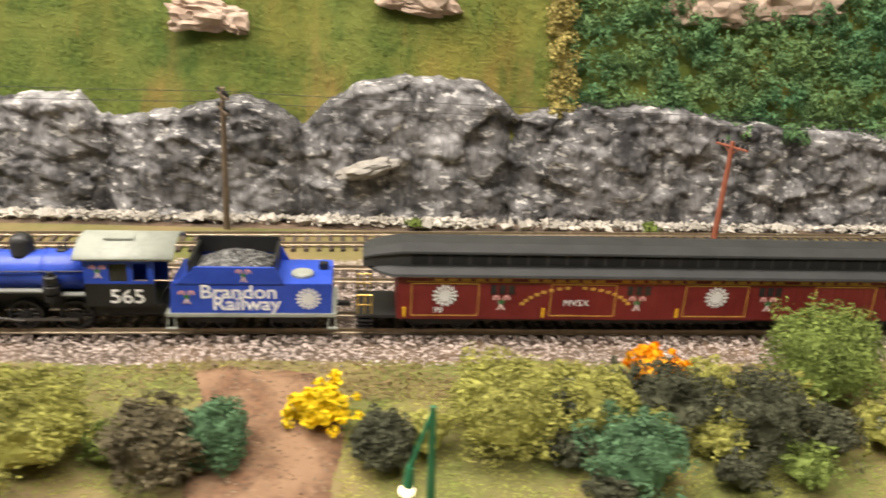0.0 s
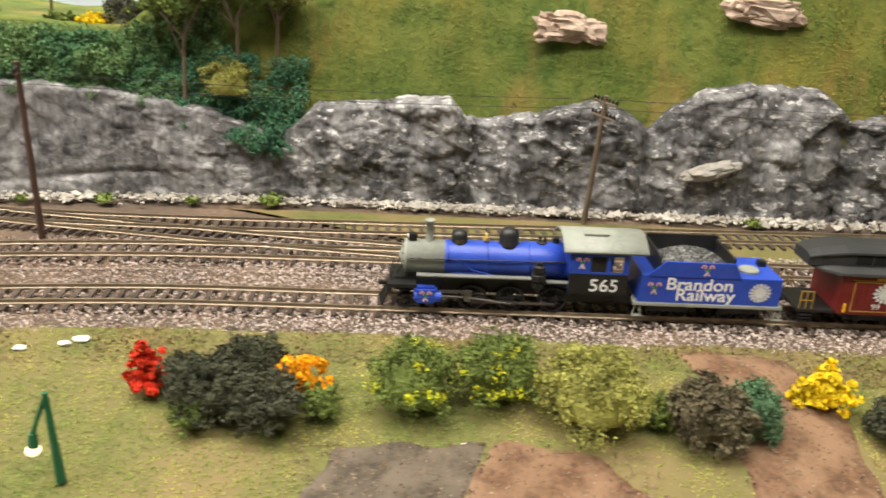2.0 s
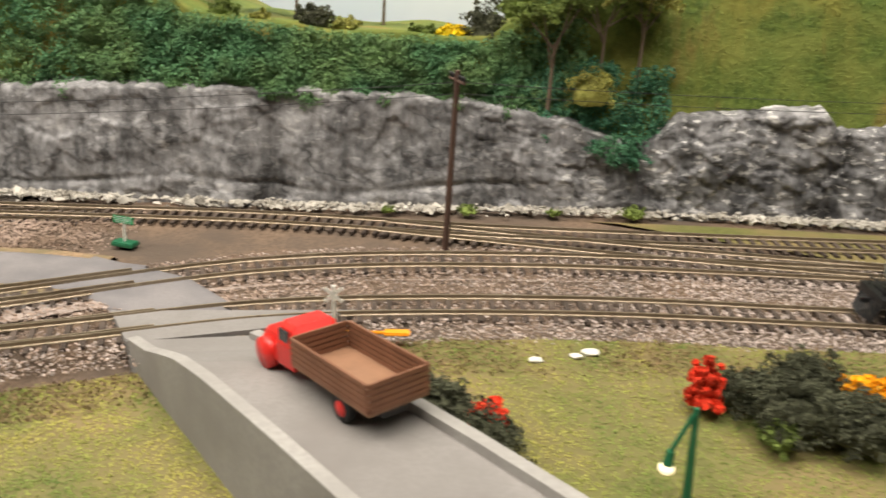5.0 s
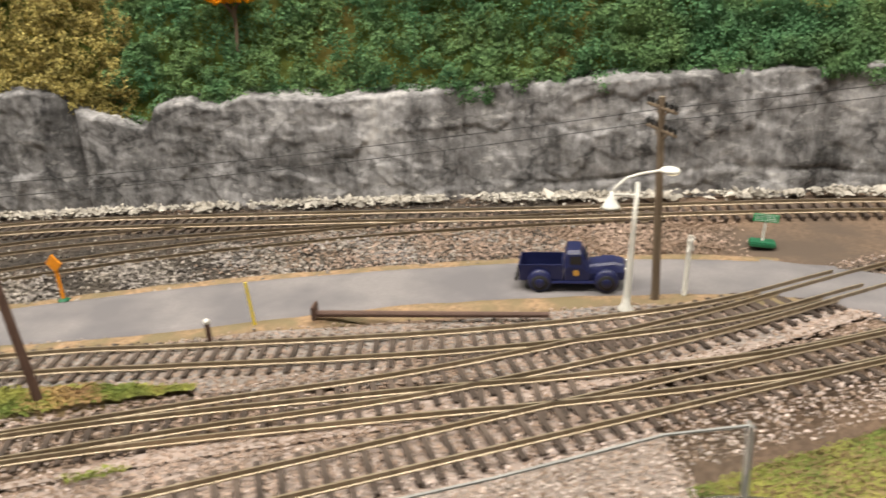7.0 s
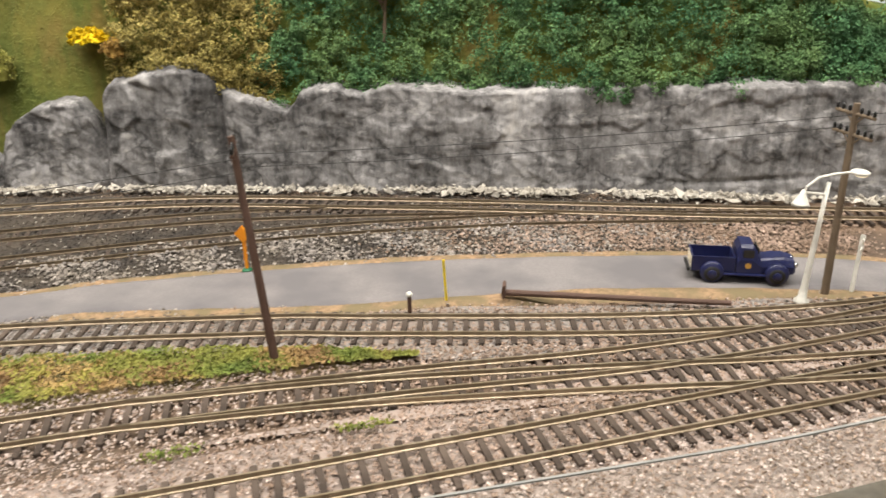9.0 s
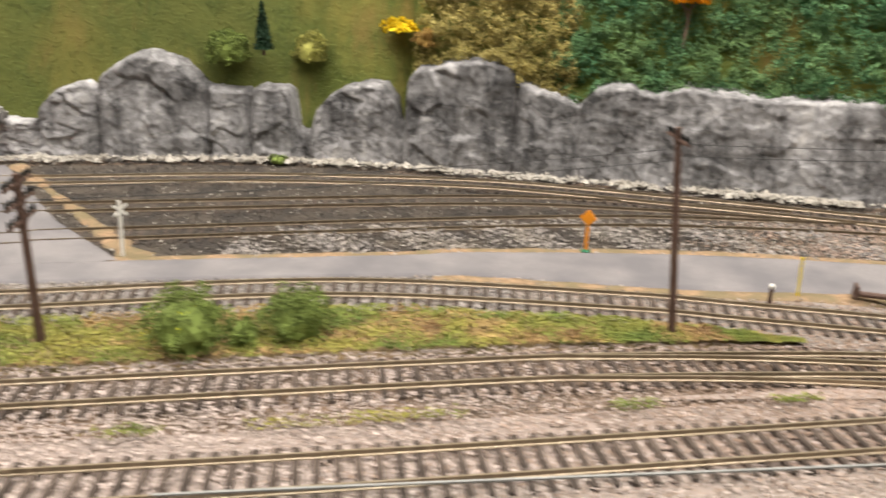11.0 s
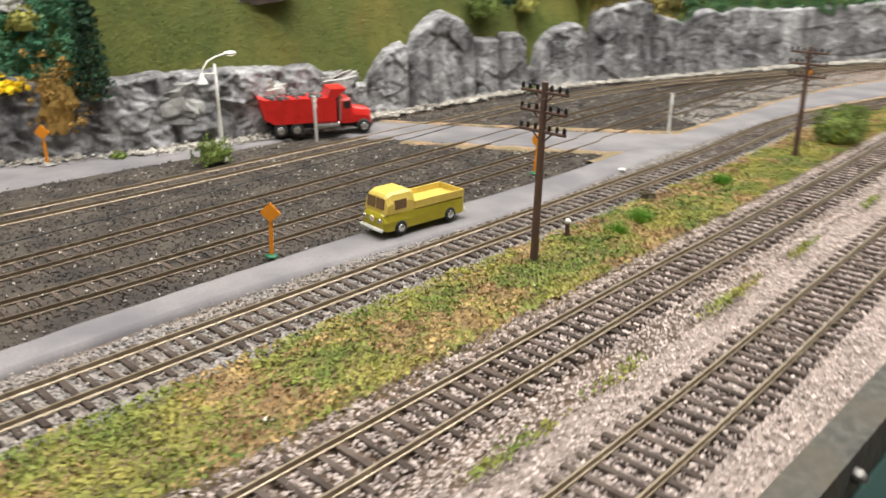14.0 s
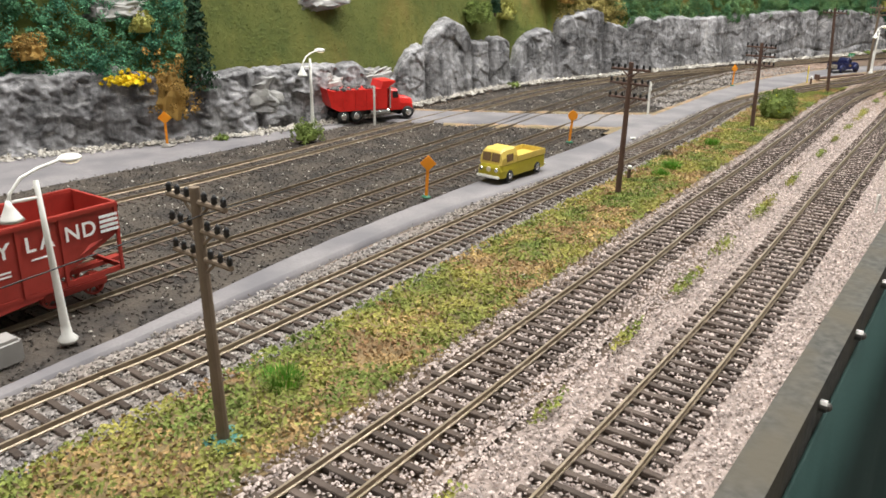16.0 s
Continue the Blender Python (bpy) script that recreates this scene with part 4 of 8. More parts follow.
def candy_canes(parent, x, y, z, s):
    """Two crossed candy canes with a green bow, a flat print facing -y."""
    for part_no in (0, 1):
        bm = bmesh.new()
        sg = -1 if part_no else 1
        pts = [(-0.35 * sg, -0.9)] + [(0.33 * sg, 0.35)] + [(sg * (0.55 + 0.27 * math.cos(a)), 0.55 + 0.32 * math.sin(a)) for a in (2.8, 2.2, 1.57, 0.8, 0.1, -0.6)]
        for k, ((a, b), (c, d)) in enumerate(zip(pts, pts[1:])):
            steps = 5 if k == 0 else 1
            for i in range(steps):
                u, w = i / steps, (i + (0.62 if steps > 1 else 1.0)) / steps
                p0, p1 = (a + (c - a) * u, b + (d - b) * u), (a + (c - a) * w, b + (d - b) * w)
                dx, dz = p1[0] - p0[0], p1[1] - p0[1]
                L = math.hypot(dx, dz) or 1
                nx, nz = -dz / L * 0.13, dx / L * 0.13
                vs = [bm.verts.new((q[0] * s, 0, q[1] * s)) for q in ((p0[0] - nx, p0[1] - nz), (p1[0] - nx, p1[1] - nz), (p1[0] + nx, p1[1] + nz), (p0[0] + nx, p0[1] + nz))]
                bm.faces.new(vs)
        part("candy_cane_print", bm, P_PINK if part_no == 0 else P_PINK, parent, "pink and white candy cane print", m=pose(x, y - 0.00005 * part_no, z))
        bm = bmesh.new()
        for i in range(4):
            u = 0.15 + i * 0.22
            px, pz = -0.35 * sg + 0.68 * sg * u, -0.9 + 1.25 * u
            box(bm, (px - 0.11) * s, (px + 0.11) * s, -0.00004, 0, (pz - 0.06) * s, (pz + 0.06) * s)
        part("stripe_print", bm, P_WHITE, parent, m=pose(x, y - 0.00016, z))
    bm = bmesh.new()
    for a in range(5):
        rod(bm, (0, 0, 0.12 * s), (0.36 * s * math.cos(a * 1.256), 0, 0.12 * s + 0.3 * s * math.sin(a * 1.256)), 0.09 * s, 0.13 * s, 6)
    part("bow_print", bm, P_GREEN, parent, m=pose(x, y - 0.0002, z) @ Matrix.Diagonal((1, 0.02, 1, 1)))


def snowflake(parent, x, y, z, r, arms=12):
    bm = bmesh.new()
    for i in range(arms):
        a = i * 6.28319 / arms
        w = 0.08 * r
        for lo, hi, wd in ((0.1, 1.0, w), (0.72, 0.8, w * 3.2), (0.45, 0.53, w * 3.0)):
            q = [(lo, -wd), (hi, -wd), (hi, wd), (lo, wd)]
            vs = [bm.verts.new(((u * r) * math.cos(a) - v * math.sin(a), 0, (u * r) * math.sin(a) + v * math.cos(a))) for u, v in q]
            bm.faces.new(vs)
    q = [bm.verts.new((0.26 * r * math.cos(k * 0.3927), 0, 0.26 * r * math.sin(k * 0.3927))) for k in range(16)]
    bm.faces.new(q)
    part("snowflake_print", bm, P_WHITE, parent, "white snowflake print", m=pose(x, y, z))


def on_track(line, x, z=0.0014):
    """A pose on a track at plan x, its x axis along the rails to higher x."""
    i = int(np.argmin(np.abs(line[:, 0] - x)))
    d = line[max(i - 6, 0)] - line[min(i + 6, len(line) - 1)]
    return pose(line[i, 0], line[i, 1], z, 0, 0, math.degrees(math.atan2(d[1], d[0])))


MM = 0.001
AX = lambda x, y, z: pose(x * MM, y * MM, z * MM, 0, 90, 0)


def wheel(parent, x, y, r, name="wheel", spokes=8, material=None):
    bm = bmesh.new()
    R = pose(x * MM, y * MM, r * MM, 90, 0, 0)
    n = 24
    for ro, ri, h in ((r, r * 0.82, 1.1), (r * 0.25, 0.05, 1.3)):
        ring = []
        for i in range(n):
            a = 6.28319 * i / n
            ring.append([bm.verts.new(R @ Vector((q * MM * math.cos(a), q * MM * math.sin(a), hh * MM))) for q, hh in ((ro, -h), (ro, h), (ri, h), (ri, -h))])
        for i in range(n):
            for j in range(4):
                bm.faces.new((ring[i][j], ring[i][(j + 1) % 4], ring[(i + 1) % n][(j + 1) % 4], ring[(i + 1) % n][j]))
    for i in range(spokes):
        a = 6.28319 * i / spokes
        rod(bm, R @ Vector((0.2 * r * MM * math.cos(a), 0.2 * r * MM * math.sin(a), 0)), R @ Vector((0.85 * r * MM * math.cos(a), 0.85 * r * MM * math.sin(a), 0)), 0.5 * MM, n=6)
    bmesh.ops.recalc_face_normals(bm, faces=bm.faces)
    return part(name, bm, material or P_BLACK, parent)


def locomotive(m):
    t = thing("steam_locomotive", "blue, grey and black steam locomotive on the front track", "locomotive", m)
    bm = bmesh.new()
    revolve(bm, [(0.2 * MM, 32 * MM), (8.8 * MM, 32.2 * MM), (9 * MM, 33 * MM), (9 * MM, 62 * MM), (9.6 * MM, 78 * MM), (9.6 * MM, 92 * MM)], AX(0, 0, 25.5), 32)
    boiler = part("boiler", bm, P_BLUE, t, "glossy blue boiler", True)
    bm = bmesh.new()
    revolve(bm, [(8.7 * MM, 33 * MM), (8.7 * MM, 14 * MM), (9.1 * MM, 13.6 * MM), (8.6 * MM, 12.8 * MM), (6.4 * MM, 12.2 * MM), (6.2 * MM, 11.8 * MM), (5 * MM, 11.2 * MM), (1.5 * MM, 10.7 * MM), (1.2 * MM, 10 * MM)], AX(0, 0, 25.5), 32)
    smokebox = part("smokebox", bm, P_GREY, t, "grey smokebox with round door", True)
    bm = bmesh.new()
    for k in range(12):
        a = k * 0.5236
        ball(bm, (12.1 * MM, 7.6 * MM * math.cos(a), (25.5 + 7.6 * math.sin(a)) * MM), 0.5 * MM, 1, 6, 4)
    part("door_bolts", bm, P_STEEL, smokebox)
    bm = bmesh.new()
    for x in (33, 52, 72, 90):
        revolve(bm, [(9.25 * MM, x * MM), (9.25 * MM, (x + 0.9) * MM)] if x < 70 else [(9.8 * MM, x * MM), (9.8 * MM, (x + 0.9) * MM)], AX(0, 0, 25.5), 32)
    part("boiler_band", bm, P_BLUE, boiler, smooth=True)
    bm = bmesh.new()
    revolve(bm, [(2.2 * MM, 0), (2.2 * MM, 0.8 * MM), (1.8 * MM, 1.6 * MM), (1.9 * MM, 11.5 * MM), (2.5 * MM, 11.8 * MM), (2.5 * MM, 12.8 * MM), (1.7 * MM, 12.8 * MM), (1.6 * MM, 9 * MM)], pose(24.5 * MM, 0, 33 * MM), 20)
    part("chimney", bm, P_GREY, t, "grey chimney", True)
    for x, r, h, mname in ((39, 3.9, 8.0, "sand_dome"), (63, 4.9, 10.2, "steam_dome")):
        bm = bmesh.new()
        revolve(bm, [(r * 1.15 * MM, 0), (r * MM, 1.2 * MM), (r * MM, h * 0.62 * MM), (r * 0.85 * MM, h * 0.85 * MM), (r * 0.45 * MM, h * 0.98 * MM), (0.2 * MM, h * MM)], pose(x * MM, 0, 32.8 * MM), 24)
        part(mname, bm, P_BLACK, t, "round black dome", True)
    lettering("565", 2.6 * MM, P_BRASS, t, 39 * MM, -3.85 * MM, 34.6 * MM, name="number_print")
    bm = bmesh.new()
    revolve(bm, [(0.3 * MM, 4.6 * MM), (0.5 * MM, 4 * MM), (1.0 * MM, 3 * MM), (1.5 * MM, 1.2 * MM), (1.7 * MM, 1.0 * MM)], pose(52 * MM, 0, 34.6 * MM), 14)
    rod(bm, (52 * MM, -1.9 * MM, 34 * MM), (52 * MM, -1.9 * MM, 39 * MM), 0.3 * MM, n=6)
    rod(bm, (52 * MM, 1.9 * MM, 34 * MM), (52 * MM, 1.9 * MM, 39 * MM), 0.3 * MM, n=6)
    part("bell", bm, P_BRASS, t, "brass bell", True)
    bm = bmesh.new()
    for x in (78, 80.5):
        rod(bm, (x * MM, 0, 34.5 * MM), (x * MM, 0, 38.5 * MM), 0.6 * MM)
    revolve(bm, [(2.6 * MM, 0), (2.6 * MM, 1 * MM), (1.4 * MM, 1.6 * MM)], pose(79 * MM, 0, 34.4 * MM), 14)
    part("safety_valve", bm, P_BLACK, t)
    bm = bmesh.new()
    rod(bm, (86 * MM, 1 * MM, 34.5 * MM), (86 * MM, 1 * MM, 38 * MM), 1.7 * MM)
    part("turret", bm, P_BLACK, t)
    bm = bmesh.new()
    box(bm, 14.5 * MM, 18.5 * MM, -2 * MM, 2 * MM, 34.2 * MM, 38.2 * MM, 0.4 * MM)
    lamp_ = part("headlight", bm, P_BLACK, t)
    bm = bmesh.new()
    rod(bm, (14.5 * MM, 0, 36.2 * MM), (14.1 * MM, 0, 36.2 * MM), 1.5 * MM, n=14)
    part("lens", bm, P_WHITE, lamp_, "white headlight lens")
    for s in (-1, 1):
        bm = bmesh.new()
        box(bm, 19 * MM, 74 * MM, s * 9.4 * MM if s > 0 else -13.2 * MM, 13.2 * MM if s > 0 else -9.4 * MM, 19.2 * MM, 20.0 * MM, 0.2 * MM)
        box(bm, 81 * MM, 92 * MM, 9.4 * MM if s > 0 else -13.2 * MM, 13.2 * MM if s > 0 else -9.4 * MM, 17.6 * MM, 18.4 * MM, 0.2 * MM)
        part("running_board", bm, P_DECKGREY, t, "weathered grey running board")
        bm = bmesh.new()
        y0, y1 = (9 * MM, 14.6 * MM) if s > 0 else (-14.6 * MM, -9 * MM)
        box(bm, 18 * MM, 29 * MM, y0, y1, 4.2 * MM, 13.6 * MM, 1.2 * MM)
        rod(bm, (18 * MM, s * 11.8 * MM, 8 * MM), (31 * MM, s * 11.8 * MM, 8 * MM), 3.0 * MM, n=16)
        cyl = part("cylinder", bm, P_BLUE, t, "blue cylinder block")
        bm = bmesh.new()
        rod(bm, (29 * MM, s * 12 * MM, 8 * MM), (45 * MM, s * 12 * MM, 8 * MM), 0.6 * MM)
        box(bm, 30 * MM, 46 * MM, s * 12 * MM - 0.5 * MM, s * 12 * MM + 0.5 * MM, 10.6 * MM, 11.6 * MM)
        box(bm, 42 * MM, 45.5 * MM, s * 12 * MM - 0.9 * MM, s * 12 * MM + 0.9 * MM, 5.5 * MM, 12 * MM, 0.3 * MM)
        rod(bm, (44 * MM, s * 12.4 * MM, 8 * MM), (64.5 * MM, s * 12.4 * MM, 5.2 * MM), 0.7 * MM)
        part("piston_rod", bm, P_STEEL, t)
        bm = bmesh.new()
        box(bm, 46 * MM, 86 * MM, s * 11.4 * MM - 0.4 * MM, s * 11.4 * MM + 0.4 * MM, 4.6 * MM, 6.0 * MM, 0.2 * MM)
        part("side_rod", bm, P_STEEL, t)
        for x in (46, 64.5, 85):
            wheel(t, x, s * 9.2, 7.1, "driving_wheel", 12)
        wheel(t, 13.5, s * 9.0, 4.0, "leading_wheel", 8)
        bm = bmesh.new()
        rod(bm, (9.0 * MM, s * 5 * MM, 17 * MM), (14 * MM, s * 6 * MM, 30 * MM) if s > 0 else (14 * MM, -6 * MM, 26 * MM), 0.35 * MM, n=6)
        part("brace", bm, P_BLACK, t)
        bm = bmesh.new()
        rod(bm, (15 * MM, s * 9.3 * MM, 27.5 * MM), (90 * MM, s * 9.9 * MM, 28.5 * MM), 0.35 * MM, n=6)
        for x in range(20, 90, 14):
            rod(bm, (x * MM, s * 8.4 * MM, 28 * MM), (x * MM, s * 9.8 * MM, 28 * MM), 0.4 * MM, n=6)
        part("handrail", bm, P_BLACK, t)
        bm = bmesh.new()
        rod(bm, (40 * MM, s * 9.4 * MM, 27 * MM), (46 * MM, s * 9.6 * MM, 22 * MM), 0.35 * MM, n=6)
        rod(bm, (46 * MM, s * 9.6 * MM, 22 * MM), (58 * MM, s * 9.2 * MM, 19 * MM), 0.35 * MM, n=6)
        rod(bm, (36 * MM, s * 9 * MM, 20 * MM), (52 * MM, s * 9.3 * MM, 20.5 * MM), 0.35 * MM, n=6)
        part("pipe", bm, P_BLUE, t)
    bm = bmesh.new()
    for dz, r in ((0, 3.0), (4.2, 3.5), (8.6, 3.0)):
        revolve(bm, [(r * MM, 0), (r * MM, 3.2 * MM), (r * 0.7 * MM, 3.7 * MM)], pose(77 * MM, -12 * MM, (15.0 + dz) * MM), 16)
    rod(bm, (77 * MM, -12 * MM, 12 * MM), (77 * MM, -12 * MM, 29 * MM), 1.5 * MM)
    part("air_pump", bm, P_BLACK, t)
    bm = bmesh.new()
    box(bm, 8 * MM, 92 * MM, -6 * MM, 6 * MM, 8 * MM, 15.5 * MM, 0.4 * MM)
    box(bm, 30 * MM, 92 * MM, -8 * MM, 8 * MM, 13 * MM, 17.4 * MM)
    box(bm, 88 * MM, 124 * MM, -9 * MM, 9 * MM, 6 * MM, 12 * MM, 0.3 * MM)
    part("frame", bm, P_BLACK, t)
    bm = bmesh.new()
    box(bm, 5 * MM, 19 * MM, -13 * MM, 13 * MM, 12.5 * MM, 14.5 * MM, 0.2 * MM)
    part("front_deck", bm, P_BLACK, t)
    bm = bmesh.new()
    for i in range(-6, 7):
        rod(bm, (6 * MM, i * 1.9 * MM, 11 * MM), (max(0.4, 0.4 + abs(i) * 0.35) * MM, i * 1.7 * MM, 1.6 * MM), 0.55 * MM, n=6)
    box(bm, 5 * MM, 7.5 * MM, -13 * MM, 13 * MM, 10 * MM, 12.8 * MM, 0.2 * MM)
    part("pilot", bm, P_BLACK, t, "black slatted pilot")
    bm = bmesh.new()
    box(bm, 0.2 * MM, 6 * MM, -1.2 * MM, 1.2 * MM, 8.5 * MM, 10.5 * MM, 0.3 * MM)
    rod(bm, (7 * MM, -8 * MM, 13 * MM), (7 * MM, -8 * MM, 20 * MM), 0.4 * MM, n=6)
    rod(bm, (7 * MM, 8 * MM, 13 * MM), (7 * MM, 8 * MM, 20 * MM), 0.4 * MM, n=6)
    rod(bm, (7 * MM, -8 * MM, 19 * MM), (7 * MM, 8 * MM, 19 * MM), 0.4 * MM, n=6)
    part("coupler", bm, P_BLACK, t)
    # cab
    bm = bmesh.new()
    for s in (-1, 1):
        y0, y1 = (13.6 * MM, 14.6 * MM) if s > 0 else (-14.6 * MM, -13.6 * MM)
        box(bm, 91 * MM, 93 * MM, y0, y1, 14 * MM, 37.5 * MM)
        box(bm, 93 * MM, 119 * MM, y0, y1, 14 * MM, 25.5 * MM)
        box(bm, 93 * MM, 119 * MM, y0, y1, 34.2 * MM, 37.5 * MM)
        box(bm, 93 * MM, 101 * MM, y0, y1, 25.5 * MM, 34.2 * MM)
        box(bm, 108.5 * MM, 110.5 * MM, y0, y1, 25.5 * MM, 34.2 * MM)
        box(bm, 116.5 * MM, 119 * MM, y0, y1, 25.5 * MM, 34.2 * MM)
    box(bm, 91 * MM, 92.2 * MM, -13.6 * MM, 13.6 * MM, 24 * MM, 38 * MM)
    cab = part("cab", bm, P_BLUE, t, "blue cab with side windows")
    bm = bmesh.new()
    box(bm, 91 * MM, 119.2 * MM, -14.9 * MM, -14.6 * MM, 13.6 * MM, 24.6 * MM)
    part("number_panel", bm, P_BLACK, cab, "black number panel")
    bm = bmesh.new()
    box(bm, 101 * MM, 108.5 * MM, -14.1 * MM, -13.9 * MM, 25.5 * MM, 34.2 * MM)
    part("window", bm, P_GLASS, cab)
    bm = bmesh.new()
    box(bm, 93 * MM, 120 * MM, -13 * MM, 13 * MM, 12 * MM, 14 * MM)
    part("cab_floor", bm, P_BLACK, t)
    lettering("565", 9.6 * MM, P_WHITE, cab, 108 * MM, -15.0 * MM, 15.3 * MM, name="number_print", bold=0.1 * MM)
    candy_canes(cab, 96.8 * MM, -14.75 * MM, 30.4 * MM, 3.4 * MM)
    bm = bmesh.new()
    n = 14
    ring = []
    for x in (87.5, 127.5):
        for lift in (0, -1.2):
            ring.append([bm.verts.new((x * MM, (-16.2 + 32.4 * i / n) * MM, (37.4 + 6.0 * (1 - (2 * i / n - 1) ** 2) + lift) * MM)) for i in range(n + 1)])
    a, a2, b, b2 = ring
    for i in range(n):
        bm.faces.new((a[i], b[i], b[i + 1], a[i + 1]))
        bm.faces.new((a2[i], a2[i + 1], b2[i + 1], b2[i]))
        bm.faces.new((a[i], a[i + 1], a2[i + 1], a2[i]))
        bm.faces.new((b[i], b2[i], b2[i + 1], b[i + 1]))
    for q, r in ((0, n), (n, 0)):
        bm.faces.new((a[q], a2[q], b2[q], b[q]))
    bmesh.ops.recalc_face_normals(bm, faces=bm.faces)
    roof = part("cab_roof", bm, P_GREY, t, "pale grey curved cab roof", True)
    bm = bmesh.new()
    box(bm, 98 * MM, 110 * MM, -7 * MM, -1 * MM, 42.6 * MM, 43.6 * MM, 0.2 * MM)
    part("roof_hatch", bm, P_GREY, roof)
    candy_canes(t, 23.5 * MM, -14.75 * MM, 9 * MM, 3.2 * MM)
    return t


def tender(m):
    t = thing("tender", "blue lettered coal tender behind the locomotive", "tender", m)
    bm = bmesh.new()
    prism(bm, [(2 * MM, 10.5 * MM), (70 * MM, 10.5 * MM), (70 * MM, 25.5 * MM), (3 * MM, 25.5 * MM)], -14.8 * MM, 14.8 * MM)
    part("tank", bm, P_BLUE, t, "glossy blue water tank")
    for s in (-1, 1):
        bm = bmesh.new()
        prism(bm, [(5 * MM, 25.4 * MM), (50 * MM, 25.4 * MM), (46 * MM, 33.5 * MM), (13 * MM, 33.5 * MM), (10 * MM, 30 * MM)], s * 14.6 * MM - 0.6 * MM, s * 14.6 * MM + 0.6 * MM)
        part("bunker_side", bm, P_BLUE, t)
    bm = bmesh.new()
    for x in (10, 45):
        box(bm, x * MM, (x + 1.2) * MM, -14.2 * MM, 14.2 * MM, 25 * MM, 36 * MM)
    box(bm, 10 * MM, 46 * MM, 13.2 * MM, 14.2 * MM, 30 * MM, 38 * MM)
    part("coal_board", bm, P_BLACK, t, "black coal boards")
    v, f = [], []
    nx, ny = 46, 30
    for i in range(nx + 1):
        for j in range(ny + 1):
            x, y = 11 + 34 * i / nx, -13.6 + 27 * j / ny
            h = 8.5 * (1 - ((x - 29) / 19) ** 2) * (1 - (y / 17) ** 2) + 0.9 * noise.noise(Vector((x * 0.9, y * 0.9, 0))) + 0.5 * noise.noise(Vector((x * 2, y * 2, 4)))
            v.append((x * MM, y * MM, (27 + max(h, 0)) * MM))
    f = [(i * (ny + 1) + j, (i + 1) * (ny + 1) + j, (i + 1) * (ny + 1) + j + 1, i * (ny + 1) + j + 1) for i in range(nx) for j in range(ny)]
    o = new("coal_load", mesh_of("coal_load", v, f, P_COAL))
    o.parent = t
    tagged(o, "heap of glittering grey coal")
    bm = bmesh.new()
    revolve(bm, [(5 * MM, 0), (5 * MM, 1.2 * MM), (4.4 * MM, 1.8 * MM), (0.5 * MM, 2 * MM)], pose(57 * MM, -4 * MM, 25.4 * MM), 20)
    part("water_hatch", bm, P_GREY, t, "pale oval water hatch", m=Matrix.Diagonal((1, 1, 1, 1)))
    bm = bmesh.new()
    box(bm, 64 * MM, 68 * MM, 2 * MM, 6 * MM, 25.4 * MM, 28.6 * MM, 0.3 * MM)
    part("tail_lamp", bm, P_BLACK, t)
    bm = bmesh.new()
    box(bm, 0, 72 * MM, -15.4 * MM, 15.4 * MM, 8.6 * MM, 10.6 * MM, 0.3 * MM)
    part("sill", bm, P_GREY, t, "grey frame sill")
    for x in (1, 69):
        for s in (-1, 1):
            bm = bmesh.new()
            for dx in (0, 2.4):
                rod(bm, ((x + dx) * MM, s * 14.6 * MM, 9 * MM), ((x + dx * 1.5 - 0.6) * MM, s * 14.8 * MM, 3 * MM), 0.35 * MM, n=6)
            box(bm, (x - 1) * MM, (x + 3.6) * MM, s * 14.8 * MM - 0.9 * MM, s * 14.8 * MM + 0.9 * MM, 2.6 * MM, 3.2 * MM)
            part("step", bm, P_GREY, t)
    for x in (12, 24, 47, 59):
        for s in (-1, 1):
            wheel(t, x, s * 9, 4.4, "wheel", 6)
    for x in (18, 53):
        bm = bmesh.new()
        for s in (-1, 1):
            box(bm, (x - 10) * MM, (x + 10) * MM, s * 11 * MM - 0.7 * MM, s * 11 * MM + 0.7 * MM, 4 * MM, 7.4 * MM, 0.5 * MM)
        part("truck_frame", bm, P_BLACK, t)
    bm = bmesh.new()
    box(bm, 4 * MM, 68 * MM, -6 * MM, 6 * MM, 6 * MM, 8.8 * MM)
    box(bm, -4 * MM, 4 * MM, -2 * MM, 2 * MM, 8 * MM, 10 * MM)
    box(bm, 70 * MM, 78 * MM, -1.2 * MM, 1.2 * MM, 8 * MM, 10 * MM)
    part("underframe", bm, P_BLACK, t)
    lettering("Brandon", 9.4 * MM, P_WHITE, t, 14.5 * MM, -14.95 * MM, 18.2 * MM, bold=0.15 * MM, align="LEFT")
    lettering("Railway", 9.4 * MM, P_WHITE, t, 19.5 * MM, -14.95 * MM, 12.3 * MM, bold=0.15 * MM, align="LEFT")
    candy_canes(t, 9.2 * MM, -14.95 * MM, 18.5 * MM, 3.6 * MM)
    candy_canes(t, 33 * MM, -15.35 * MM, 29.5 * MM, 3.4 * MM)
    snowflake(t, 60 * MM, -14.95 * MM, 18 * MM, 5.4 * MM, 16)
    return t


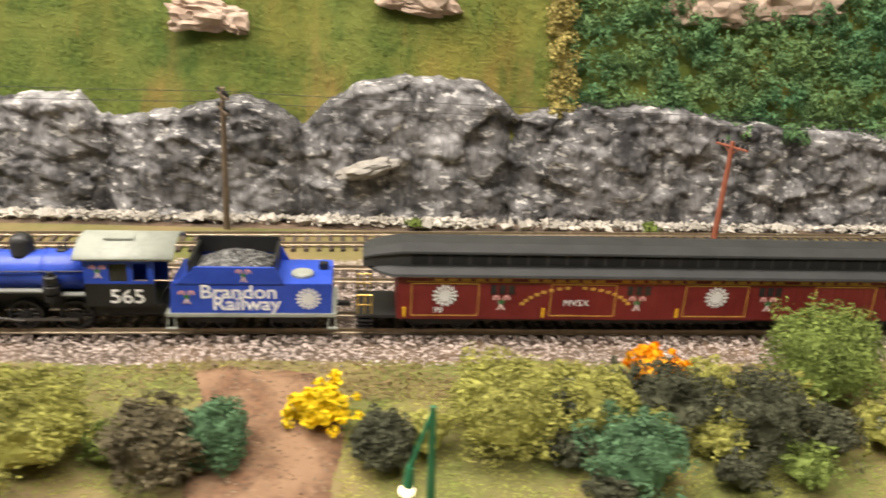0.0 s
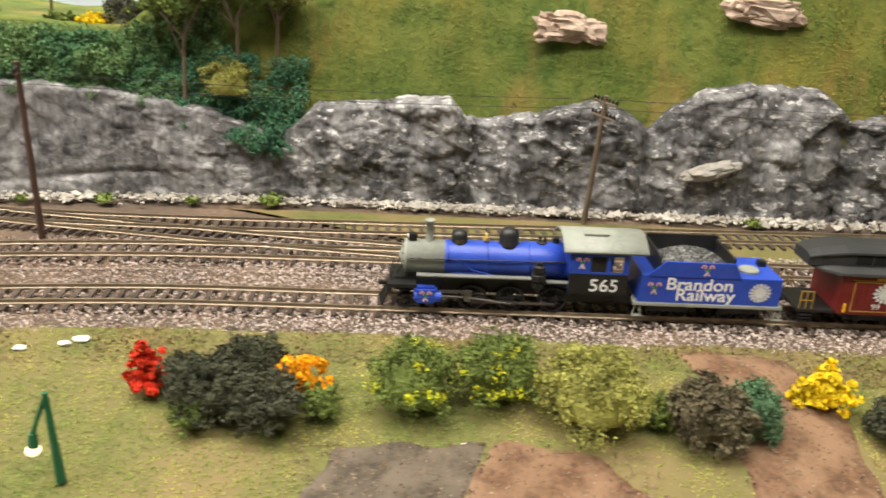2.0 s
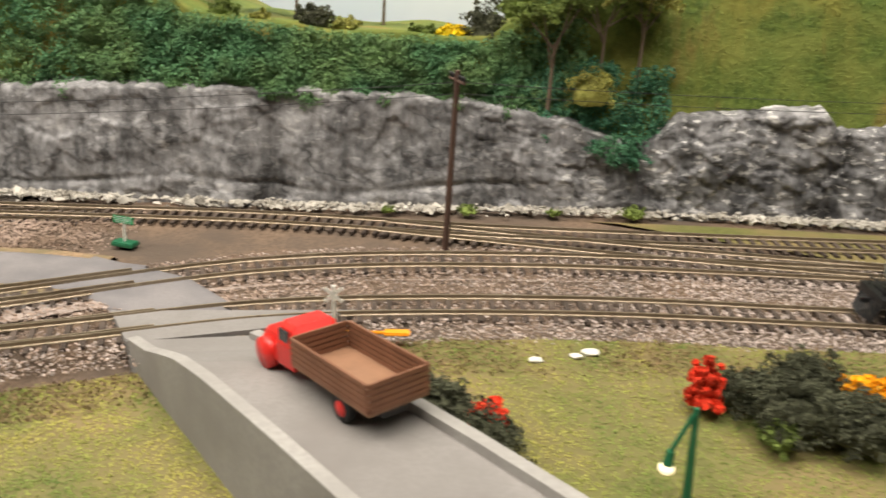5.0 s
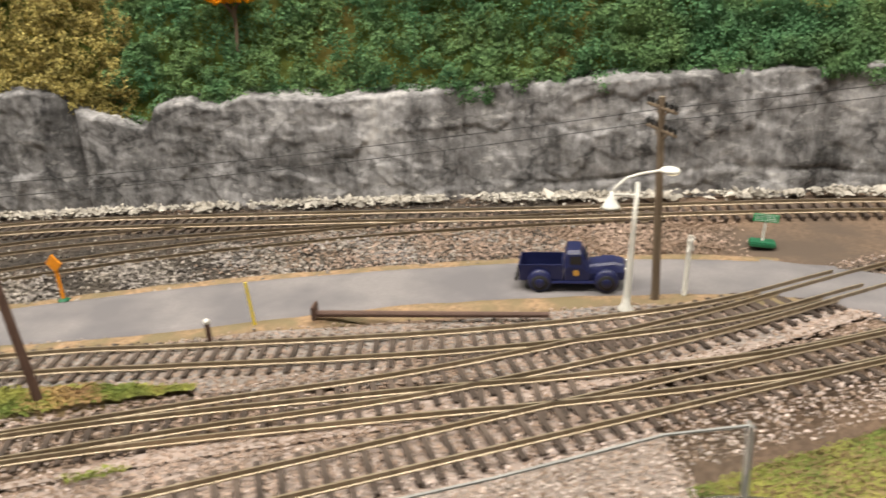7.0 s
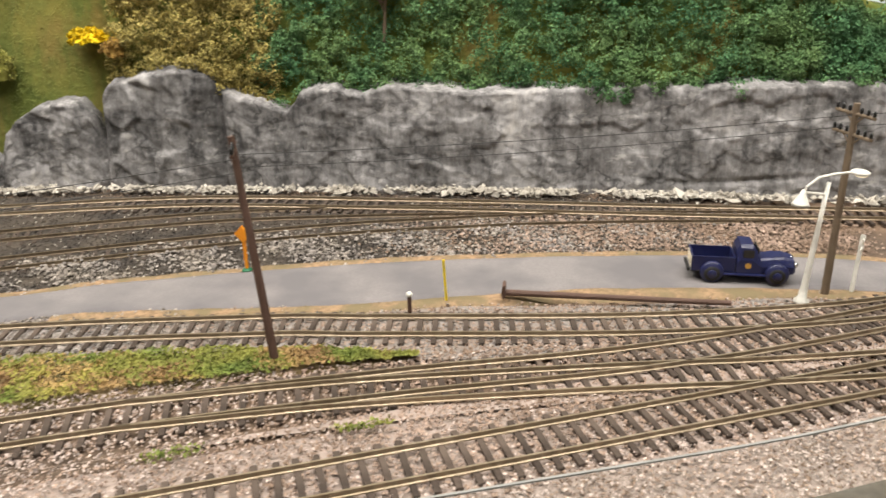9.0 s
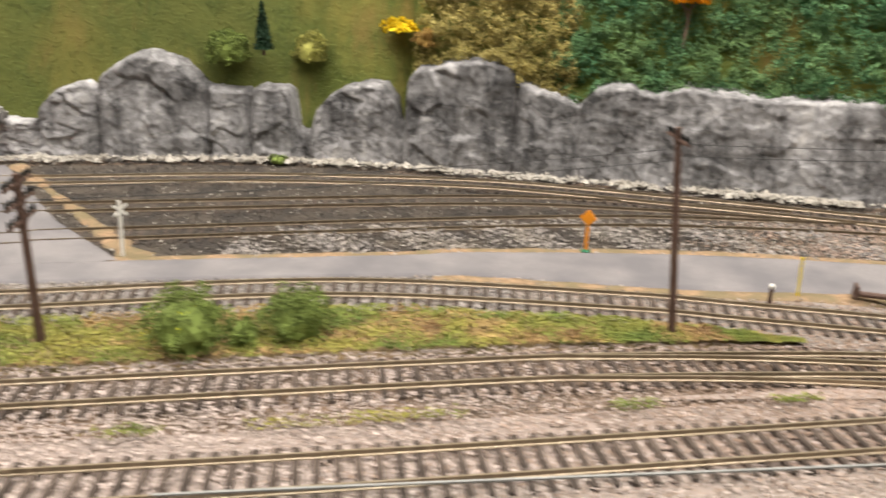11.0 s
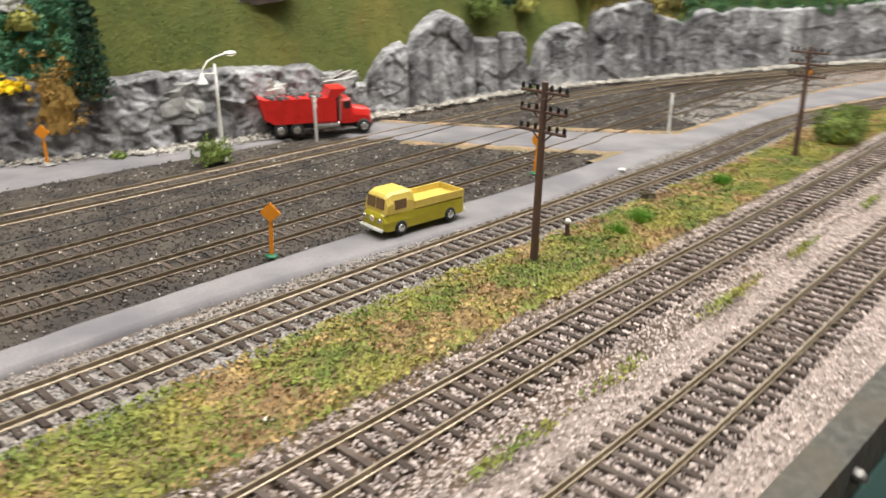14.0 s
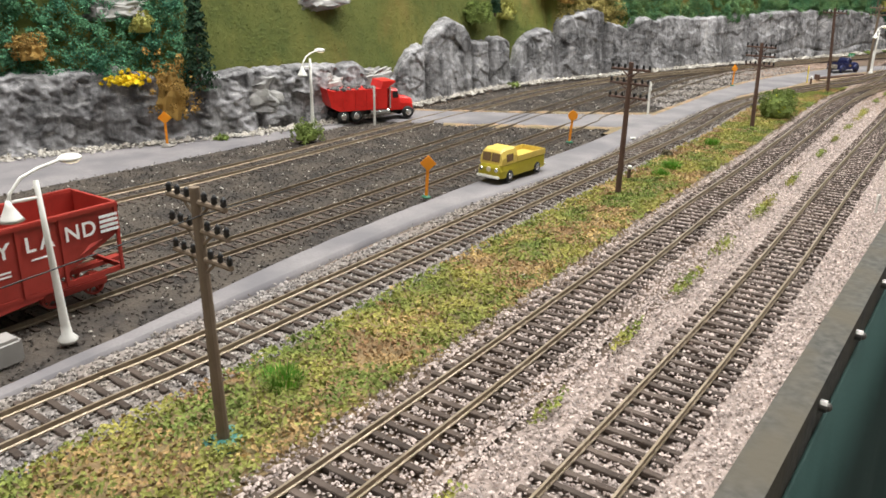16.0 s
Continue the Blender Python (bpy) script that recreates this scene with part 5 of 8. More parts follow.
def coach(m, L=262):
    t = thing("passenger_coach", "maroon passenger and baggage coach with dark clerestory roof", "coach", m)
    bm = bmesh.new()
    box(bm, 8 * MM, (L - 8) * MM, -15.3 * MM, 15.3 * MM, 8 * MM, 31 * MM, 0.4 * MM)
    body = part("body", bm, P_MAROON, t, "maroon panelled body")
    sec = [(-17, 30.4), (-16.6, 31.6), (-13, 33.2), (-9, 34.2), (-9, 34.2), (9, 34.2), (13, 33.2), (16.6, 31.6), (17, 30.4)]
    bm = bmesh.new()
    rings = []
    for x, k, dz in ((-5, 0.45, 1.5), (0, 0.8, 0.6), (6, 1, 0), (L - 6, 1, 0), (L, 0.8, 0.6), (L + 5, 0.45, 1.5)):
        rings.append([bm.verts.new((x * MM, y * k * MM, (31 + (z - 31) * (0.6 + 0.4 * k) - (1 - k) * 1.5 + dz) * MM)) for y, z in sec])
    for a, b in zip(rings, rings[1:]):
        for i in range(len(sec) - 1):
            bm.faces.new((a[i], b[i], b[i + 1], a[i + 1]))
        bm.faces.new((a[-1], b[-1], b[0], a[0]))
    bm.faces.new(rings[0])
    bm.faces.new(rings[-1][::-1])
    bmesh.ops.recalc_face_normals(bm, faces=bm.faces)
    roof = part("roof", bm, P_DARK, t, "dark grey roof")
    bm = bmesh.new()
    sec2 = [(-11.4, 33.2), (-11.4, 40), (-12.2, 40.2), (-12, 41.2), (-5, 43), (5, 43), (12, 41.2), (12.2, 40.2), (11.4, 40), (11.4, 33.2)]
    rings = []
    for x, k in ((-7, 0.75), (-2, 0.9), (10, 1), (L - 10, 1), (L + 2, 0.9), (L + 7, 0.75)):
        rings.append([bm.verts.new((x * MM, y * (1 if k == 1 else k) * MM, (35.6 + (z - 35.6) * (1 if k == 1 else k - 0.12) - (0 if k == 1 else (1 - k) * 8)) * MM)) for y, z in sec2])
    for a, b in zip(rings, rings[1:]):
        for i in range(len(sec2) - 1):
            bm.faces.new((a[i], b[i], b[i + 1], a[i + 1]))
    bm.faces.new(rings[0])
    bm.faces.new(rings[-1][::-1])
    bmesh.ops.recalc_face_normals(bm, faces=bm.faces)
    cl = part("clerestory", bm, P_DARK, t, "dark grey clerestory")
    # solid plates, no openings: the dark inside each window is painted
    for i in range(27):
        bm = bmesh.new()
        x = 14 + i * 8.7
        box(bm, x * MM, (x + 7.4) * MM, -11.6 * MM, -11.3 * MM, 34.8 * MM, 39.4 * MM)
        part("clerestory_window", bm, P_RECESS_SHADE, cl)
    for z, w in ((29.6, 0.5), (27.4, 0.35)):
        bm = bmesh.new()
        box(bm, 12 * MM, (L - 12) * MM, -15.5 * MM, -15.25 * MM, z * MM, (z + w) * MM)
        part("gold_line", bm, P_GOLD, body)
    for i in range(4):
        x0 = 14 + i * 62
        bm = bmesh.new()
        for a, b, c, d in ((x0, x0 + 30, 26.4, 26.8), (x0, x0 + 30, 10, 10.4), (x0, x0 + 0.4, 10, 26.8), (x0 + 29.6, x0 + 30, 10, 26.8)):
            box(bm, a * MM, b * MM, -15.5 * MM, -15.25 * MM, c * MM, d * MM)
        part("panel_line", bm, P_GOLD, body)
        bm = bmesh.new()
        for k in range(3):
            box(bm, (x0 + 35 + k * 4) * MM, (x0 + 37.6 + k * 4) * MM, -15.6 * MM, -15.2 * MM, 21.5 * MM, 26 * MM)
        door = part("door_window", bm, P_GLASS, body, "barred dark door window")
        candy_canes(body, (x0 + 40) * MM, -15.6 * MM, 17 * MM, 4.2 * MM)
        bm = bmesh.new()
        box(bm, (x0 - 3.4) * MM, (x0 - 2.2) * MM, -16 * MM, -15.3 * MM, 9.6 * MM, 14.4 * MM)
        part("grab_iron", bm, P_YELLOW, body, "yellow grab iron")
        bm = bmesh.new()
        for j in range(1, 17):
            box(bm, (x0 + j * 3.6 - 1) * MM, (x0 + j * 3.6 - 0.85) * MM, -15.42 * MM, -15.28 * MM, 8.4 * MM, 27 * MM)
        part("board_joint", bm, plain_dark, body)
    snowflake(body, 29 * MM, -15.65 * MM, 20.6 * MM, 5.6 * MM, 14)
    snowflake(body, 153 * MM, -15.65 * MM, 20.6 * MM, 5.6 * MM, 14)
    lettering("99", 4.4 * MM, P_WHITE, body, 26 * MM, -15.65 * MM, 11.6 * MM, name="number_print")
    lettering("MVSX", 4.6 * MM, P_WHITE, body, 88 * MM, -15.65 * MM, 15.6 * MM)
    bm = bmesh.new()
    for k in range(34):
        if k % 7 != 6:
            box(bm, (24 + k * 6) * MM, (28 + k * 6) * MM, -15.6 * MM, -15.3 * MM, 28 * MM, 29.2 * MM)
    part("name_board_print", bm, P_GOLD, body)
    bm = bmesh.new()
    for k in range(17):
        a = 0.35 + k * 0.15
        c = (88 - 26 * math.cos(a), 12 + 13 * math.sin(a))
        if k not in (8,):
            box(bm, (c[0] - 1) * MM, (c[0] + 1) * MM, -15.6 * MM, -15.3 * MM, (c[1] - 0.7) * MM, (c[1] + 0.7) * MM)
    part("arched_print", bm, P_GOLD, body)
    bm = bmesh.new()
    box(bm, 10 * MM, (L - 10) * MM, -14 * MM, 14 * MM, 6.6 * MM, 8.2 * MM)
    box(bm, 90 * MM, 170 * MM, -10 * MM, 10 * MM, 3.4 * MM, 7 * MM, 0.5 * MM)
    box(bm, -10 * MM, 10 * MM, -1.2 * MM, 1.2 * MM, 7 * MM, 9 * MM)
    part("underframe", bm, P_BLACK, t)
    for e in (0, 1):
        xc = -1 if e == 0 else L + 1
        bm = bmesh.new()
        box(bm, (xc - 9) * MM, (xc + 9) * MM, -14 * MM, 14 * MM, 8 * MM, 9.4 * MM)
        for s in (-1, 1):
            for dz in (2.6, 4.4, 6.2):
                box(bm, (xc - 8) * MM, (xc - 2) * MM, s * 13 * MM - 1.6 * MM, s * 13 * MM + 1.6 * MM, dz * MM, (dz + 0.7) * MM)
        part("platform", bm, P_BLACK, t)
        for s in (-1, 1):
            bm = bmesh.new()
            for dx in (-8, -5, -2):
                rod(bm, ((xc + dx) * MM, s * 12.6 * MM, 9 * MM), ((xc + dx) * MM, s * 12.6 * MM, 19 * MM), 0.4 * MM, n=6)
            for dz in (14, 19):
                rod(bm, ((xc - 8.4) * MM, s * 12.6 * MM, dz * MM), ((xc - 1.6) * MM, s * 12.6 * MM, dz * MM), 0.4 * MM, n=6)
            part("railing", bm, P_BRASS, t, "brass-yellow end railing")
        xb = 28 if e == 0 else L - 28
        for dx in (-9, 9):
            for s in (-1, 1):
                wheel(t, xb + dx, s * 9, 4.6, "wheel", 6)
        for s in (-1, 1):
            bm = bmesh.new()
            box(bm, (xb - 15) * MM, (xb + 15) * MM, s * 11.2 * MM - 0.7 * MM, s * 11.2 * MM + 0.7 * MM, 3.6 * MM, 6.6 * MM, 0.5 * MM)
            for dx in (-9, 9):
                box(bm, (xb + dx - 1.5) * MM, (xb + dx + 1.5) * MM, s * 12.2 * MM - 0.5 * MM, s * 12.2 * MM + 0.5 * MM, 3.4 * MM, 6.4 * MM, 0.3 * MM)
            part("truck_side", bm, P_BLACK, t)
    return t


plain_dark = plain("dark_maroon_joint", (0.09, 0.008, 0.008))
NOSE = -0.188
SHRINK = Matrix.Diagonal((0.975, 0.95, 0.9, 1))
locomotive(on_track(N, NOSE) @ SHRINK)
tender(on_track(N, NOSE + 0.1195) @ SHRINK)
coach(on_track(N, NOSE + 0.2085) @ SHRINK)

# ---- ramp and table edge ----
P_CONC = mat("grey_painted_card", (0.36, 0.345, 0.325), (0.31, 0.295, 0.28), (0.27, 0.255, 0.24), fine=500, coarse=30, bump=0.1)
P_DECK = mat("ramp_deck", (0.26, 0.245, 0.235), (0.23, 0.215, 0.205), (0.2, 0.185, 0.175), fine=600, coarse=22, bump=0.15)
P_BOARD = mat("worn_edge_board", (0.095, 0.09, 0.078), (0.05, 0.048, 0.042), (0.085, 0.074, 0.055), fine=260, coarse=40, bump=0.8)
P_CLOTH = mat("green_skirt_cloth", (0.012, 0.04, 0.034), (0.008, 0.028, 0.024), (0.02, 0.05, 0.044), fine=900, coarse=12, bump=0.3, rough=0.75)


def extrude_path(bm, left, right, z0, z1):
    """A solid between two plan lines from z0 to z1."""
    k = len(left)
    q = [[bm.verts.new((p[0], p[1], z)) for p in line] for line in (left, right) for z in (z0, z1)]
    la, lb, ra, rb = q
    for i in range(k - 1):
        bm.faces.new((lb[i], lb[i + 1], rb[i + 1], rb[i]))
        bm.faces.new((la[i], ra[i], ra[i + 1], la[i + 1]))
        bm.faces.new((la[i], la[i + 1], lb[i + 1], lb[i]))
        bm.faces.new((ra[i], rb[i], rb[i + 1], ra[i + 1]))
    bm.faces.new((la[0], lb[0], rb[0], ra[0]))
    bm.faces.new((la[-1], ra[-1], rb[-1], lb[-1]))
    bmesh.ops.recalc_face_normals(bm, faces=bm.faces)
    return bm


RISE = ((0.0, 0.0008), (0.08, 0.0035), (0.2, 0.0125), (0.3, 0.0155), (0.5, 0.0175), (1.0, 0.0195))


def ramp_line(p, q, lift=0.0, n=24):
    """Points along a ramp edge from p to q, following its rise."""
    out_ = []
    for i in range(n + 1):
        s_ = i / n
        z = float(np.interp(s_, [r[0] for r in RISE], [r[1] for r in RISE]))
        out_.append((p[0] + (q[0] - p[0]) * s_, p[1] + (q[1] - p[1]) * s_, z + lift))
    return out_


def loft(left, right, foot):
    """A solid whose top runs between two lines in space; its underside lies at the height foot."""
    bm = bmesh.new()
    q = []
    for line in (left, right):
        q.append([bm.verts.new((x, y, foot)) for x, y, z in line])
        q.append([bm.verts.new(p) for p in line])
    la, lb, ra, rb = q
    for i in range(len(left) - 1):
        bm.faces.new((lb[i], lb[i + 1], rb[i + 1], rb[i]))
        bm.faces.new((la[i], ra[i], ra[i + 1], la[i + 1]))
        bm.faces.new((la[i], la[i + 1], lb[i + 1], lb[i]))
        bm.faces.new((ra[i], rb[i], rb[i + 1], ra[i + 1]))
    bm.faces.new((la[0], lb[0], rb[0], ra[0]))
    bm.faces.new((la[-1], ra[-1], rb[-1], lb[-1]))
    bmesh.ops.recalc_face_normals(bm, faces=bm.faces)
    return bm


ramp = thing("road_ramp", "grey road ramp with low side walls rising from the crossing", "road ramp", Matrix())
L0, L1, R0, R1 = np.array((-0.502, 0.262)), np.array((-0.331, 0.082)), np.array((-0.452, 0.276)), np.array((-0.262, 0.086))
u = (L1 - L0) / np.linalg.norm(L1 - L0)
w = np.array((-u[1], u[0]))
part("deck", loft(ramp_line(L0 + w * 0.003, L1 + w * 0.003), ramp_line(R0 - w * 0.003, R1 - w * 0.003), -0.05), P_DECK, ramp, "smooth grey deck")
part("side_wall", loft(ramp_line(L0 + u * 0.004, L1, 0.0035), ramp_line(L0 + u * 0.004 + w * 0.0045, L1 + w * 0.0045, 0.0035), -0.052), P_CONC, ramp, "pale grey side wall")
part("side_wall", loft(ramp_line(R0 + u * 0.004 - w * 0.0045, R1 - w * 0.0045, 0.0035), ramp_line(R0 + u * 0.004, R1, 0.0035), -0.052), P_CONC, ramp, "pale grey side wall")
bm = extrude_path(bmesh.new(), [np.array((-0.522, 0.292)), L0 + w * 0.001], [np.array((-0.415, 0.305)), R0 + w * 0.012], -0.006, 0.0006)
part("approach", bm, P_DECK, ramp)

edge = cut(EDGE, -2.0, -0.6)[::3]
skirt = thing("table_edge", "worn dark edge board of the layout table with bolts", "table edge", Matrix())
nn = normals(edge)
out = nn * (1 if nn[len(nn) // 2][1] < 0 else -1)
bm = extrude_path(bmesh.new(), list(edge), list(edge + out * 0.011), -0.08, 0.0035)
part("edge_board", bm, P_BOARD, skirt, "worn grey-brown wooden board")
for x in np.arange(-1.62, -0.7, 0.062):
    y = float(y_on(edge, x))
    bm = bmesh.new()
    c = np.array((x, y)) + out[len(out) // 2] * 0.011
    d = out[len(out) // 2]
    rod(bm, (c[0], c[1], -0.004), (c[0] + d[0] * 0.0025, c[1] + d[1] * 0.0025, -0.004), 0.0022, n=12)
    ball(bm, (c[0] + d[0] * 0.0025, c[1] + d[1] * 0.0025, -0.004), 0.0016, 1, 10, 6)
    part("bolt", bm, P_STEEL, skirt, "round steel bolt")
cl = cut(EDGE, -2.0, 0.95)[::2]
nn2 = normals(cl)
o2 = nn2 * (1 if nn2[len(nn2) // 2][1] < 0 else -1)
v, f = [], []
rows = 10
for i, (p_, d_) in enumerate(zip(cl, o2)):
    for j in range(rows + 1):
        u_ = j / rows
        s_ = 0.013 + 0.035 * u_ + 0.007 * u_ * math.sin(i * 0.21 + 2 * math.sin(i * 0.05))
        v.append((p_[0] + d_[0] * s_, p_[1] + d_[1] * s_, (-0.012 if p_[0] < -0.6 else -0.05) - 0.9 * u_))
f = [(i * (rows + 1) + j, (i + 1) * (rows + 1) + j, (i + 1) * (rows + 1) + j + 1, i * (rows + 1) + j + 1) for i in range(len(cl) - 1) for j in range(rows)]
sk = new("table_skirt", mesh_of("table_skirt", v, f, P_CLOTH, True))
mod = sk.modifiers.new("thick", "SOLIDIFY")
mod.thickness = 0.0015
tagged(sk, "dark green pleated cloth skirt hanging from the table", "table skirt")

glass = bpy.data.materials.new("clear_acrylic")
glass.use_nodes = True
g = glass.node_tree.nodes["Principled BSDF"]
g.inputs["Transmission Weight"].default_value, g.inputs["Roughness"].default_value, g.inputs["IOR"].default_value = 1.0, 0.02, 1.3
g.inputs["Base Color"].default_value = (0.93, 0.95, 0.95, 1)
pl = cut(EDGE, -1.0, -0.607)[::6]
no = normals(pl)
bm = extrude_path(bmesh.new(), list(pl + no * 0.0014), list(pl + no * 0.0002), -0.004, 0.027)
acr = part("acrylic_guard", bm, glass, None)
acr.visible_shadow = False
bm = extrude_path(bmesh.new(), list(pl + no * 0.0012), list(pl + no * 0.0004), 0.0268, 0.0273)
part("polished_edge", bm, plain("frosted_edge", (0.27, 0.27, 0.26), 0.4), acr, "pale frosted upper edge")
e0 = pl[0]
bm = extrude_path(bmesh.new(), [e0 + no[0] * 0.0022, e0 + no[0] * 0.0022 + (pl[0] - pl[1]) / np.linalg.norm(pl[0] - pl[1]) * 0.0008], [e0 - no[0] * 0.0012, e0 - no[0] * 0.0012 + (pl[0] - pl[1]) / np.linalg.norm(pl[0] - pl[1]) * 0.0008], -0.004, 0.0273)
part("polished_edge", bm, plain("frosted_edge", (0.27, 0.27, 0.26), 0.4), acr, "pale frosted end edge")
tagged(acr, "low clear acrylic guard standing on the table edge", "guard")


# ---- poles, lamps and signs ----
P_POLE = plain("brown_pole", (0.1, 0.055, 0.04), 0.7)
P_POLE2 = plain("grey_brown_pole", (0.17, 0.125, 0.085), 0.75)
P_REDPOLE = plain("rust_pole", (0.3, 0.09, 0.05), 0.7)
P_POST = plain("white_post", (0.78, 0.77, 0.72), 0.5)
P_GLOW = mat("lit_bulb", (1.0, 0.86, 0.6), (1.0, 0.84, 0.58), (1.0, 0.86, 0.6), emit=1.1, bump=0)
P_ORANGE = plain("orange_sign", (0.85, 0.3, 0.01), 0.5)
P_LEMON = plain("yellow_post", (0.8, 0.62, 0.02), 0.5)
P_SIGN = plain("green_sign", (0.01, 0.32, 0.12), 0.5)
P_DKGREEN = plain("green_lacquer", (0.01, 0.13, 0.06), 0.4)
P_TEALB = plain("teal_blob", (0.06, 0.2, 0.17), 0.4)


def telegraph(x, y, h, lean=(0, 0), arms=3, material=None, heading=20, label="brown telegraph pole with cross arms and insulators", base=False):
    material = material or P_POLE
    t = thing("telegraph_pole", label, "telegraph pole", pose(x, y, -0.003), "telegraph poles")
    bm = bmesh.new()
    top = Vector((lean[0] * h, lean[1] * h, h + 0.003))
    rod(bm, (0, 0, 0), top, 0.0019, 0.0014, 12)
    part("pole", bm, material, t)
    a = math.radians(heading + 90)
    d = Vector((math.cos(a), math.sin(a), 0))
    for k in range(arms):
        c = top * (1 - 0.05 - 0.1 * k)
        bm = bmesh.new()
        rod(bm, c - d * 0.0125, c + d * 0.0125, 0.0008, n=8)
        rod(bm, c - d * 0.006, c - Vector((0, 0, 0.005)), 0.0004, n=6)
        rod(bm, c + d * 0.006, c - Vector((0, 0, 0.005)), 0.0004, n=6)
        arm = part("cross_arm", bm, material, t)
        for q in (-0.0118, -0.008, -0.0038, 0.0038, 0.008, 0.0118):
            bm = bmesh.new()
            revolve(bm, [(0.0004, 0), (0.0009, 0.0006), (0.0007, 0.0014), (0.0009, 0.0018), (0.0003, 0.0028)], Matrix.Translation(c + d * q + Vector((0, 0, 0.0006))), 8)
            part("insulator", bm, P_BLACK, arm, "dark insulator", True)
    if base:
        bm = bmesh.new()
        for k in range(5):
            ball(bm, (random.uniform(-0.004, 0.004), random.uniform(-0.004, 0.004), 0.002), 0.004, 0.4, 10, 6)
        part("glue_mound", bm, P_TEALB, t, "shiny teal glue mound", True)
    return t


telegraph(-0.062, 0.452, 0.083, (0.03, -0.14), 2, P_POLE2)
telegraph(0.238, 0.44, 0.06, (0.02, 0.0), 1, P_REDPOLE, label="short rusty red pole at the rock face")
telegraph(-0.38, 0.396, 0.098, (0.05, -0.1), 1, P_POLE)
telegraph(-0.617, 0.315, 0.09, (0.0, 0.0), 2, P_POLE2)
telegraph(-0.857, 0.22, 0.093, (-0.1, 0.03), 1, P_POLE, label="leaning dark brown telegraph pole on the verge")
telegraph(-1.114, 0.126, 0.073, (0.0, 0.03), 3, P_POLE)
telegraph(-1.376, 0.024, 0.08, (0.02, 0.0), 3, P_POLE)
telegraph(-1.669, -0.115, 0.077, (-0.02, 0.0), 3, P_POLE2, base=True, label="grey-brown telegraph pole with three cross arms on the verge")


def wire(p, q, sag=0.002):
    cu = bpy.data.curves.new("wire", "CURVE")
    cu.dimensions, cu.bevel_depth, cu.bevel_resolution = "3D", 0.00018, 1
    sp = cu.splines.new("POLY")
    n = 14
    sp.points.add(n)
    for i in range(n + 1):
        u_ = i / n
        c = Vector(p).lerp(Vector(q), u_)
        sp.points[i].co = (c.x, c.y, c.z - sag * 4 * u_ * (1 - u_), 1)
    ob = new("overhead_wire", cu)
    cu.materials.append(P_BLACK)
    return tagged(ob, "thin dark overhead wire between telegraph poles", "wire", "overhead wires")


for a_, b_ in (((-0.06, 0.428, 0.083), (-0.375, 0.388, 0.092)), ((-0.375, 0.388, 0.092), (-0.617, 0.315, 0.085)), ((-0.617, 0.315, 0.085), (-0.866, 0.223, 0.086)), ((-0.866, 0.223, 0.084), (-1.114, 0.128, 0.067)), ((-0.06, 0.428, 0.083), (0.5, 0.43, 0.075))):
    wire(a_, b_)
    wire((a_[0], a_[1] + 0.008, a_[2] - 0.007), (b_[0], b_[1] + 0.008, b_[2] - 0.007))
wire((-1.376, 0.02, 0.074), (-1.669, -0.12, 0.071), 0.003)
wire((-1.669, -0.12, 0.071), (-1.95, -0.26, 0.071), 0.003)


def street_lamp(x, y, h, turn, lean=0.0, shade=True):
    t = thing("street_lamp", "white plastic street lamp with curved arm and lit heads", "street lamp", pose(x, y, -0.001, 0, lean, turn), "street lamps")
    bm = bmesh.new()
    revolve(bm, [(0.0034, 0), (0.0036, 0.001), (0.002, 0.003), (0.0016, 0.008), (0.0011, h * 0.6), (0.0009, h * 0.94)], Matrix(), 14)
    part("post", bm, P_POST, t, smooth=True)
    bm = bmesh.new()
    pts = [Vector((-0.0105 + 0.0005 * 0, 0, h * 0.83)), Vector((-0.0095, 0, h * 0.9)), Vector((-0.005, 0, h * 0.97)), Vector((0.001, 0, h * 1.0)), Vector((0.009, 0, h * 1.02))]
    for p_, q_ in zip(pts, pts[1:]):
        rod(bm, p_, q_, 0.0006, n=8)
    rod(bm, (-0.011, 0, h * 0.86), (0, 0, h * 0.85), 0.0006, n=8)
    part("arm", bm, P_POST, t)
    bm = bmesh.new()
    ball(bm, (0.013, 0, h * 1.02), 0.0042, 0.36, 14, 8)
    head = part("lamp_head", bm, P_POST, t, "flat white lamp head", True)
    bm = bmesh.new()
    ball(bm, (0.0135, 0, h * 1.02 - 0.0009), 0.003, 0.35, 12, 6)
    part("bulb", bm, P_GLOW, head, "glowing warm bulb", True)
    if shade:
        bm = bmesh.new()
        revolve(bm, [(0.0007, 0.006), (0.0014, 0.004), (0.0034, 0.0), (0.0042, -0.0012), (0.0034, -0.0004), (0.0012, 0.003)], pose(-0.0105, 0, h * 0.78), 12)
        sh = part("bell_shade", bm, P_POST, t, "white bell-shaped shade", True)
        bm = bmesh.new()
        ball(bm, (-0.0105, 0, h * 0.78), 0.0017, 1.0, 10, 6)
        part("bulb", bm, P_GLOW, sh, "glowing warm bulb", True)
    return t


street_lamp(-0.631, 0.303, 0.062, 10, 4)
street_lamp(-1.476, 0.265, 0.068, 30, 0)
street_lamp(-1.698, -0.021, 0.066, 20, -2)


